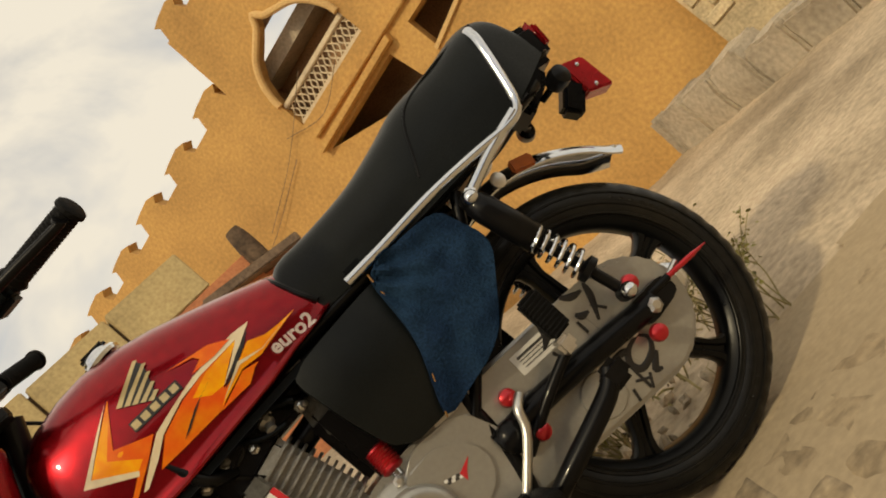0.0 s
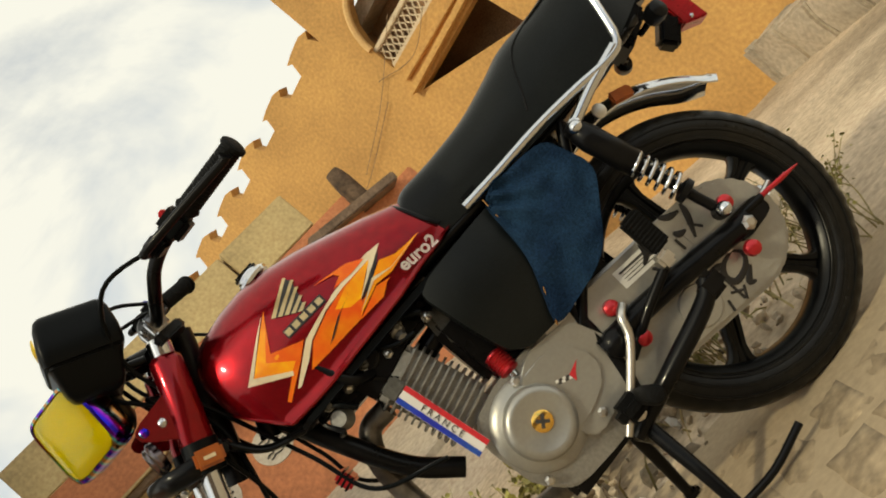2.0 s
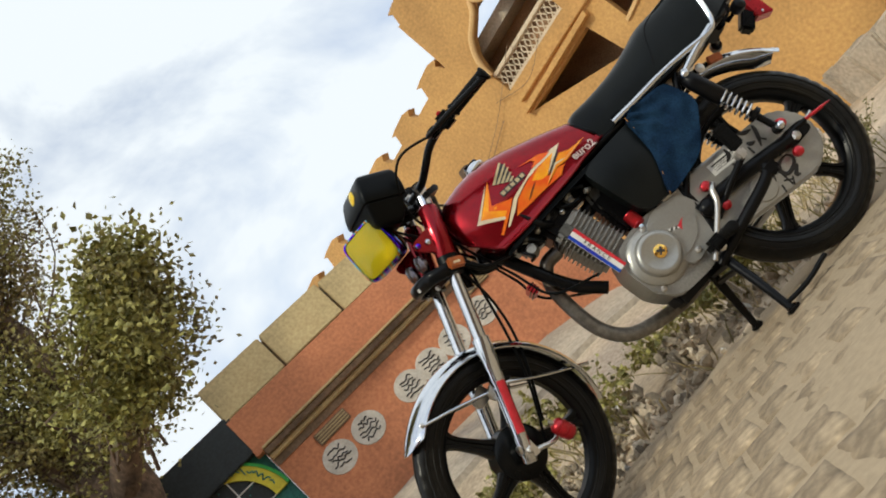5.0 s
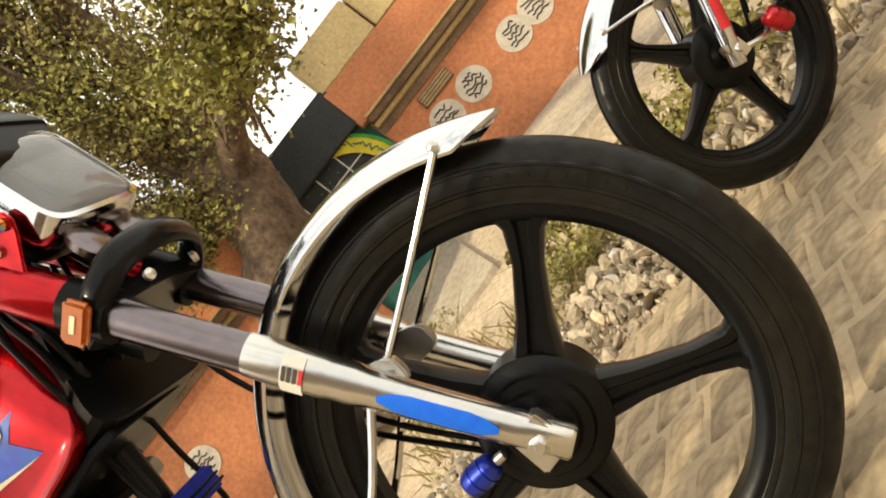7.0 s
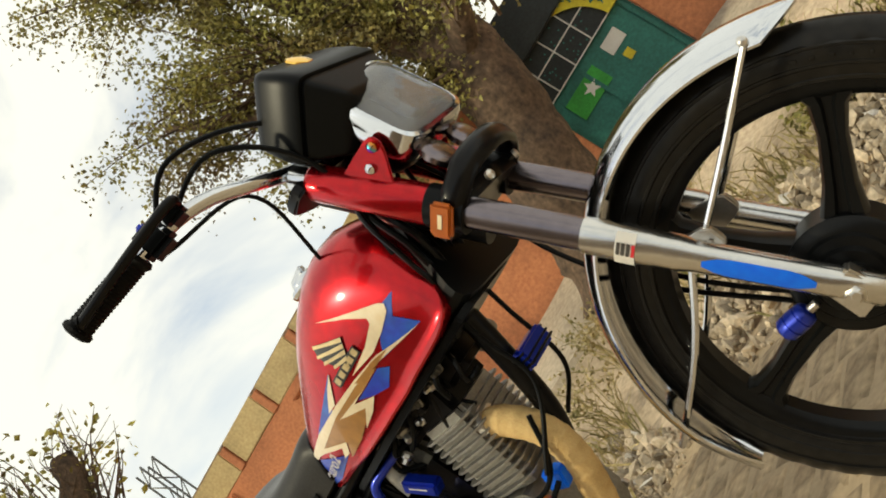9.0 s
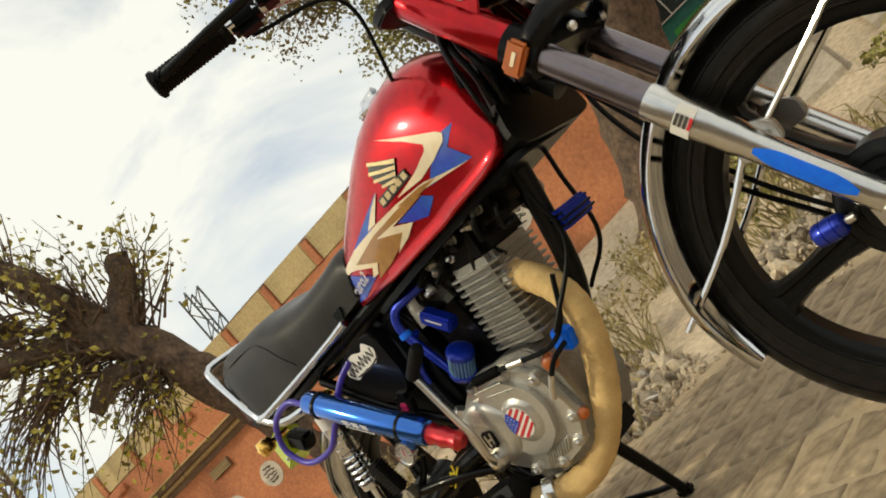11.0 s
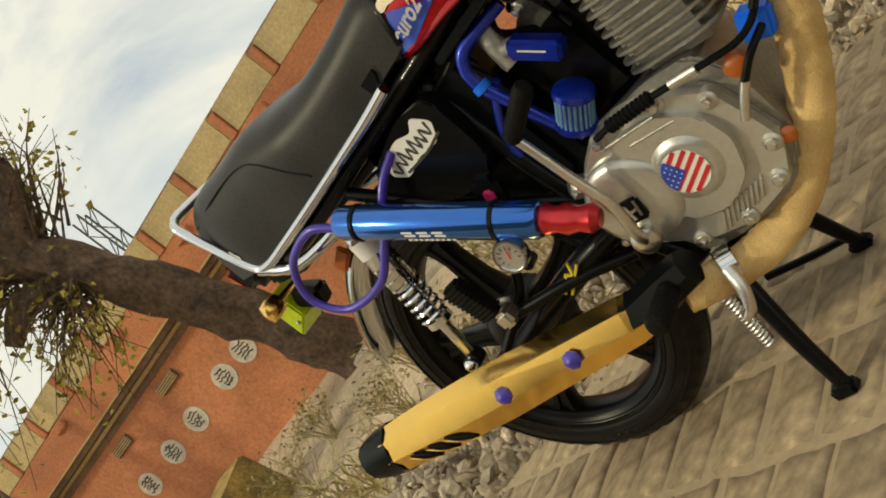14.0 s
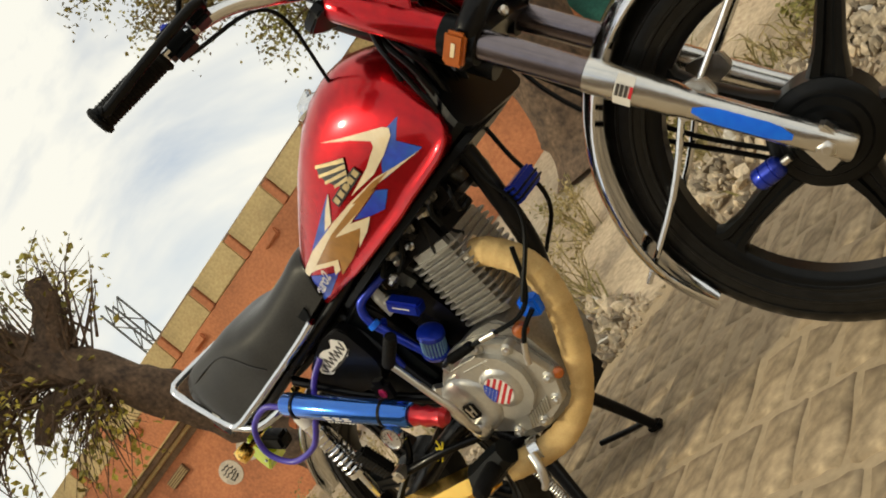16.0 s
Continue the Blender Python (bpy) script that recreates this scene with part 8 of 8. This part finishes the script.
gate_blobs = [
    (nearer(T(0.93, 2.50), 0.55), (0.13, 0.18, 0.24), 0.8, nearer(T(0.60, 2.0), 0.72)),
    (nearer(T(1.05, 2.85), 0.55), (0.09, 0.14, 0.14), 0.3, nearer(T(0.85, 2.3), 0.64)),
    (nearer(T(0.62, 2.12), 0.62), (0.14, 0.19, 0.19), 0.6, nearer(T(0.35, 1.8), 0.80)),
    (T(0.25, 2.50), (0.42, 0.5, 0.60), 1.0, root),
    (T(-0.10, 2.15), (0.45, 0.5, 0.50), 1.4, root),
    (T(0.45, 3.30), (0.34, 0.5, 0.50), 1.0, T(0.1, 2.6)),
    (T(0.72, 3.85), (0.25, 0.4, 0.35), 0.6, T(0.3, 3.1)),
    (T(-0.2, 3.2), (0.50, 0.6, 0.55), 1.2, T(0, 2.5)),
    (T(-0.75, 2.7), (0.48, 0.6, 0.55), 1.2, T(-0.3, 2.2)),
    (T(-0.80, 2.05), (0.36, 0.5, 0.36), 0.7, T(-0.4, 1.8)),
    (T(-1.20, 2.75), (0.36, 0.5, 0.45), 0.7, T(-0.6, 2.4)),
    (T(-0.35, 1.55), (0.40, 0.35, 0.22), 0.7, T(-0.1, 1.6)),
    (T(0.10, 3.85), (0.5, 0.5, 0.40), 0.7, T(0, 2.9)),
    (T(-0.75, 3.6), (0.5, 0.5, 0.45), 0.7, T(-0.2, 2.9)),
    (T(0.10, 1.72), (0.34, 0.3, 0.22), 0.6, T(0.1, 1.5)),
]
tree("leafy_tree", "dense tree with dusty green-brown leaves before the gate", [T(-0.36, 0.30), T(-0.32, 0.55), T(-0.15, 1.0), T(0.06, 1.45), T(0.18, 1.95)], lambda u: 0.27 - 0.10 * u + 0.10 * max(0, 0.15 - u) / 0.15,
     [([T(0.05, 1.5), nearer(T(0.35, 1.85), 0.88), nearer(T(0.70, 2.1), 0.72), nearer(T(0.98, 2.5), 0.60)], 0.09, 0.015), ([T(0.10, 1.6), T(-0.1, 2.3), T(-0.2, 3.0), T(-0.2, 3.6)], 0.12, 0.025), ([T(0.0, 1.4), T(-0.4, 1.9), T(-0.8, 2.4), T(-1.1, 2.8)], 0.10, 0.02), ([T(0.15, 1.8), T(0.25, 2.4), T(0.25, 3.1), T(0.2, 3.7)], 0.09, 0.02)],
     gate_blobs, 80000, LEAF, 0.028, 420, 11, 0.10)

P = from_eye((-0.85, -0.17), 169.4, 4.8)
pruned_blobs = [
    (P(-0.35, 2.55), (0.5, 0.4, 0.45), 1.2, P(-0.25, 2.1)),
    (P(0.25, 2.4), (0.35, 0.3, 0.35), 0.7, P(-0.05, 2.0)),
    (P(-0.75, 2.05), (0.5, 0.4, 0.55), 1.6, P(-0.35, 2.0)),
    (P(-0.35, 1.45), (0.40, 0.4, 0.40), 1.5, P(-0.15, 1.7)),
    (P(-1.05, 2.6), (0.5, 0.4, 0.45), 0.9, P(-0.6, 2.4)),
    (P(-0.55, 3.1), (0.45, 0.4, 0.35), 0.7, P(-0.45, 2.6)),
    (P(-1.1, 1.55), (0.40, 0.4, 0.45), 0.9, P(-0.6, 2.0)),
]
tree("pruned_tree", "pruned tree with yellowing leaves and bare twigs", [P(0.50, 0.22), P(0.42, 0.5), P(0.25, 1.0), P(0.02, 1.55), P(-0.18, 2.0), P(-0.30, 2.25)], lambda u: 0.165 - 0.05 * u,
     [([P(-0.18, 1.95), P(-0.30, 2.35), P(-0.45, 2.75)], 0.13, 0.07), ([P(-0.12, 1.9), P(-0.45, 2.15), P(-0.85, 2.3), P(-1.15, 2.55)], 0.12, 0.04), ([P(-0.15, 2.0), P(0.05, 2.25), P(0.12, 2.42)], 0.11, 0.07), ([P(-0.05, 1.7), P(-0.35, 1.8), P(-0.55, 1.7)], 0.10, 0.05), ([P(-0.45, 2.7), P(-0.55, 3.0), P(-0.75, 3.25)], 0.07, 0.03)],
     pruned_blobs, 1900, LEAF_YELLOW, 0.052, 430, 23, 0.10)

Q = from_eye((-0.6, -0.17), 188.0, 7.4)
tree("stubby_tree", "cut-back dark tree at the far end of the wall", [Q(0, 0.1), Q(0.03, 0.8), Q(0.0, 1.45)], lambda u: 0.13 - 0.03 * u,
     [([Q(0, 1.4), Q(0.15, 1.65), Q(0.22, 1.85)], 0.08, 0.05), ([Q(0, 1.4), Q(-0.2, 1.65), Q(-0.35, 1.8)], 0.08, 0.05)],
     [(Q(0.1, 1.75), (0.35, 0.3, 0.3), 1.0, Q(0, 1.5)), (Q(-0.3, 1.7), (0.35, 0.3, 0.25), 1.0, Q(-0.1, 1.5))], 260, LEAF_YELLOW, 0.09, 70, 31)


# ---- lattice masts ----
def lattice_mast(name, label, foot, height, wide, mat, thick, lean=0.0):
    top = new(name)
    top.matrix_world = pose(*foot, lean, 0, 20)
    tagged(top, label, "mast")
    w = wide / 2
    for sx in (1, -1):
        for sy in (1, -1):
            part("leg", tube([(sx * w, sy * w, 0), (sx * w, sy * w, height)], thick, 6), mat, top)
    n = int(height / wide)
    for k in range(n):
        z0, z1 = height * k / n, height * (k + 1) / n
        for s in (1, -1):
            d = 1 if k % 2 else -1
            part("brace", tube([(-w * d, s * w, z0), (w * d, s * w, z1)], thick * 0.55, 5), mat, top)
            part("brace", tube([(s * w, -w * d, z0), (s * w, w * d, z1)], thick * 0.55, 5), mat, top)
    return top


m = from_eye((-0.58, -0.19), 183.2, 7.2)(0, 0)
lattice_mast("lattice_pole", "rusty steel lattice pole standing before the wall", (m.x, m.y, ground_z(m.x, m.y) - 0.05), 5.6, 0.24, RUST, 0.018)
m = from_eye((-0.58, -0.19), 166.2, 12.0)(0, 0)
lattice_mast("lattice_pole", "short dark lattice mast behind the wall", (m.x, m.y, ground_z(m.x, m.y)), 3.55, 0.24, DARK_CAST, 0.016)


# ---- rubble, weeds, dry grass along the paving's edge ----
def stone_shape(rnd):
    bm = bmesh.new()
    bmesh.ops.create_icosphere(bm, subdivisions=1, radius=1)
    off = Vector((rnd.uniform(0, 99), rnd.uniform(0, 99), 0))
    for v in bm.verts:
        v.co *= 1 + 0.55 * noise.noise(v.co * 1.3 + off)
    bm.verts.ensure_lookup_table()
    co = [v.co.copy() for v in bm.verts]
    fa = [[v.index for v in f.verts] for f in bm.faces]
    bm.free()
    return co, fa


rnd = random.Random(77)
shapes = [stone_shape(rnd) for _ in range(14)]


def edge_place(u, over):
    """A place along the paving's edge (0..1 from the far left to the right) and some way past it."""
    pts = [Vector(p) for p in EDGE[1:9]]
    lens = [(b - a).length for a, b in zip(pts, pts[1:])]
    run = u * sum(lens)
    for (a, b), L in zip(zip(pts, pts[1:]), lens):
        if run <= L:
            d = (b - a).normalized()
            p = a.lerp(b, run / L) + Vector((-d.y, d.x)) * over
            return p.x, p.y
        run -= L
    return pts[-1].x, pts[-1].y


def heap(x, y):
    """How high the rubble is piled."""
    over = past_edge(x, y)
    return 0.13 * math.exp(-(((over - 0.36) / 0.22) ** 2)) * (0.55 + 0.6 * noise.noise(Vector((x * 1.3, y * 1.3, 5)))) * (1 if x < -0.6 else 0.25)


def scatter_stones(name, count, lo, hi, mat, label, spread):
    verts, faces = [], []
    for _ in range(count):
        x, y = edge_place(rnd.random(), spread())
        if past_edge(x, y) < -0.06 or x > -0.1 + rnd.gauss(0, 0.15) or (x > -0.6 and rnd.random() < 0.8):
            continue
        co, fa = rnd.choice(shapes)
        r = lo + (hi - lo) * rnd.random() ** 2.4
        turn = Euler((rnd.uniform(0, 6.3), rnd.uniform(0, 6.3), rnd.uniform(0, 6.3))).to_matrix()
        flat = Vector((rnd.uniform(0.8, 1.4), rnd.uniform(0.6, 1.0), rnd.uniform(0.25, 0.65)))
        at = Vector((x, y, max(0.0, ground_z(x, y)) + max(0, heap(x, y)) * rnd.uniform(0.5, 1.0) + r * 0.25))
        k = len(verts)
        verts += [at + turn @ Vector((c.x * flat.x * r, c.y * flat.y * r, c.z * flat.z * r)) for c in co]
        faces += [[i + k for i in f] for f in fa]
    me = bpy.data.meshes.new(name)
    me.from_pydata(verts, [], faces)
    me.materials.append(mat)
    return tagged(new(name, me), label, "rubble", kind="stuff")


scatter_stones("rubble", 11000, 0.008, 0.036, STONE_ISLAND, "loose pale stones and rubble heaped along the paving", lambda: abs(rnd.gauss(0.36, 0.19)))
scatter_stones("gravel", 4200, 0.005, 0.014, STONE_ISLAND, "fine gravel and crumbs spilled at the edge", lambda: rnd.gauss(0.22, 0.25))
scatter_stones("litter", 260, 0.012, 0.035, LITTER, "scraps of pale paper and plastic litter", lambda: abs(rnd.gauss(0.38, 0.16)))

verts, faces = [], []
for _ in range(5200):
    u = rnd.random()
    over = abs(rnd.gauss(0.75, 0.28))
    x, y = edge_place(u, over)
    if noise.noise(Vector((x * 1.6, y * 1.6, 9))) < -0.12 or x > 0.2:
        continue
    z = ground_z(x, y)
    h = rnd.uniform(0.05, 0.24) * (0.5 + noise.noise(Vector((x * 2, y * 2, 4))) + 0.4)
    if h < 0.03:
        continue
    d = Vector((rnd.gauss(0, 0.5), rnd.gauss(0, 0.5), 1)).normalized()
    s = d.orthogonal().normalized() * rnd.uniform(0.0015, 0.004)
    p = Vector((x, y, z - 0.01))
    bend = Vector((rnd.gauss(0, 0.3), rnd.gauss(0, 0.3), -0.15)) * h
    k = len(verts)
    verts += [p - s, p + s, p + d * h * 0.6 + s, p + d * h * 0.6 - s, p + d * h + bend]
    faces += [(k, k + 1, k + 2, k + 3), (k + 3, k + 2, k + 4)]
me = bpy.data.meshes.new("dry_grass")
me.from_pydata(verts, [], faces)
me.materials.append(DRY)
tagged(new("dry_grass", me), "dry straw-coloured grass on the bank", "grass", kind="stuff")


def weed(x, y, high, wide, count, leaf, stem, seed, label, leaf_size=0.028, per=9):
    """A clump of thin stems with small leaves."""
    r = random.Random(seed)
    top = new("weed")
    z = max(0.0, ground_z(x, y)) - 0.01
    top.matrix_world = pose(x, y, z)
    tagged(top, label, "weed")
    bm, spots = bmesh.new(), []
    for _ in range(count):
        d = Vector((r.gauss(0, wide), r.gauss(0, wide), high * r.uniform(0.55, 1.05)))
        a = Vector((r.gauss(0, 0.02), r.gauss(0, 0.02), 0))
        mid = a + d * 0.5 + Vector((r.gauss(0, 0.02), r.gauss(0, 0.02), 0.03))
        pts = [a, mid, a + d]
        tube(pts, lambda u: 0.0028 - 0.002 * u, 4, 4, bm=bm)
        for _ in range(3):
            t = r.uniform(0.35, 0.9)
            q = a.lerp(mid, t * 2) if t < 0.5 else mid.lerp(a + d, t * 2 - 1)
            e = q + Vector((r.gauss(0, 0.05), r.gauss(0, 0.05), r.uniform(0.02, 0.08)))
            tube([q, e], 0.0012, 4, bm=bm)
            spots += [q.lerp(e, r.uniform(0.2, 1.1)) + Vector((r.gauss(0, 0.008), r.gauss(0, 0.008), r.gauss(0, 0.008))) for _ in range(per)]
    part("stem_tuft", bm, stem, top)
    v, f = leaf_mesh(spots, r, leaf_size)
    me = bpy.data.meshes.new("foliage")
    me.from_pydata(v, [], f)
    me.materials.append(leaf)
    ob = new("foliage", me)
    ob.parent = top
    return top


for k, (x, y, h, w, n) in enumerate(((0.16, 2.72, 0.30, 0.060, 9), (0.22, 2.66, 0.18, 0.05, 6))):
    weed(x, y, h, w, n, WEED_LEAF, WEED_STEM, 40 + k, "thin yellow-green weed growing at the paving's edge", 0.013, 9)
bank = [(-0.42, 2.75), (-0.75, 2.85), (-1.05, 2.55), (-1.38, 2.42), (-1.62, 2.62), (-1.85, 2.30), (-2.05, 2.55), (-2.45, 2.05), (-2.75, 2.45), (-3.0, 1.55), (-3.25, 1.95), (-3.3, 1.0), (-3.5, 0.75), (-3.7, 1.2), (-4.0, 0.65), (-4.3, 0.95), (-4.7, 0.3), (-5.1, 0.6), (-0.2, 2.85), (-1.2, 2.8)]
rb = random.Random(8)
for k, (x, y) in enumerate(bank):
    green = x > -2.6
    weed(x + rb.uniform(-0.06, 0.06), y + rb.uniform(-0.06, 0.06), rb.uniform(0.16, 0.34), 0.11, 16 if green else 22, WEED_LEAF if green else DRY, WEED_STEM if green else DRY, 60 + k, "scrubby green weed on the earth bank" if green else "dry brown weed on the earth bank", 0.030 if green else 0.022, 8 if green else 3)


scrap = part("plastic_scrap", tube([(-1.325, 0.795, 0.010), (-1.300, 0.758, 0.011), (-1.268, 0.712, 0.012), (-1.255, 0.694, 0.012)], lambda u: 0.003 + 0.006 * u, 10, 4), ANOD_BLUE)
tagged(scrap, "small blue plastic scrap lying on the paving", "litter")


# ---- paving blocks ----
PAVE_TURN = radians(PAVE_DEG)
bed = part("pavement", plate([(-9, -9), (9, -9), (9, 9), (-9, 9)], -0.5, -0.4, 0, plane="xy"), SAND)
bm = bmesh.new()
xs = [-4.6 + 0.05 * k for k in range(185)]
ys = [-2.6 + 0.05 * k for k in range(123)]
grid = {}
for i, x in enumerate(xs):
    for j, y in enumerate(ys):
        if past_edge(x, y) < 0.10:
            grid[i, j] = bm.verts.new((x, y, 0.0004 + 0.0048 * max(0.0, min(1.0, (x + 0.6) / 0.8)) + 0.0040 * noise.noise(Vector((x * 3, y * 3, 2))) + 0.0042 * noise.noise(Vector((x * 13, y * 13, 6)))))
for (i, j), v in grid.items():
    ring = [grid.get((i + a, j + b)) for a, b in ((0, 0), (1, 0), (1, 1), (0, 1))]
    if all(ring):
        bm.faces.new(ring)
old = bed.data
bm.to_mesh(old)
bm.free()
bed.data.polygons.foreach_set("use_smooth", [True] * len(bed.data.polygons))
tagged(bed, "worn concrete paving blocks with wide sandy joints", "pavement", kind="structure")


def paver_mesh(seed):
    r = random.Random(seed)
    hx, hy = PAVER_L / 2 - 0.005, PAVER_W / 2 - 0.006
    n, outline = 4, []
    for (x0, y0), (x1, y1) in (((-hx, -hy), (hx, -hy)), ((hx, -hy), (hx, hy)), ((hx, hy), (-hx, hy)), ((-hx, hy), (-hx, -hy))):
        for k in range(n):
            outline.append((x0 + (x1 - x0) * k / n + r.uniform(-0.003, 0.003), y0 + (y1 - y0) * k / n + r.uniform(-0.004, 0.004)))
    v = [(x, y, -0.03) for x, y in outline] + [(x * 0.97, y * 0.98, -0.004) for x, y in outline] + [(x * 0.90, y * 0.93, 0.0030 + r.uniform(-0.0012, 0.0012)) for x, y in outline] + [(x * 0.50, y * 0.60, 0.005 + r.uniform(-0.001, 0.001)) for x, y in outline]
    m = len(outline)
    f = [(a + k, a + (k + 1) % m, a + m + (k + 1) % m, a + m + k) for a in (0, m, 2 * m) for k in range(m)] + [tuple(range(3 * m, 4 * m))]
    return v, f


kinds = [paver_mesh(s) for s in range(6)]
meshes = []
for v, f in kinds:
    me = bpy.data.meshes.new("paver")
    me.from_pydata(v, [], f)
    me.materials.append(PAVER)
    me.polygons.foreach_set("use_smooth", [True] * len(f))
    meshes.append(me)
rnd = random.Random(12)
cells = []
c, s = math.cos(PAVE_TURN), math.sin(PAVE_TURN)
for j in range(-24, 25):
    for i in range(-60, 61):
        lx, ly = (i + (0.5 if j % 2 else 0.1)) * PAVER_L, j * PAVER_W
        x, y = -1.0 + lx * c - ly * s, 0.9 + lx * s + ly * c
        if past_edge(x, y) < -0.02 and -4.2 < x < 3.2 and -1.9 < y < 3.4:
            cells.append(((x + 1.5) ** 2 / 1.6 + (y - 1.15) ** 2, x, y))
cells.sort()
verts, faces = [], []
for k, (_, x, y) in enumerate(cells):
    spin, tip = PAVE_TURN + rnd.gauss(0, 0.02), (rnd.gauss(0, 0.010), rnd.gauss(0, 0.010))
    m = Matrix.Translation((x + rnd.gauss(0, 0.002), y + rnd.gauss(0, 0.002), rnd.uniform(-0.003, 0.0015))) @ Matrix.Rotation(spin, 4, "Z") @ Matrix.Rotation(tip[0], 4, "X") @ Matrix.Rotation(tip[1], 4, "Y")
    kind = rnd.randrange(6)
    if k < 300:
        ob = new("paver", meshes[kind])
        ob.parent = bed
        ob.matrix_basis = m
    else:
        q = len(verts)
        verts += [m @ Vector(v) for v in kinds[kind][0]]
        faces += [tuple(i + q for i in f) for f in kinds[kind][1]]
me = bpy.data.meshes.new("paver_rest")
me.from_pydata(verts, [], faces)
me.materials.append(PAVER_ISLAND)
rest = new("pavers", me)
rest.parent = bed
tagged(rest, "further worn paving blocks", kind="stuff")
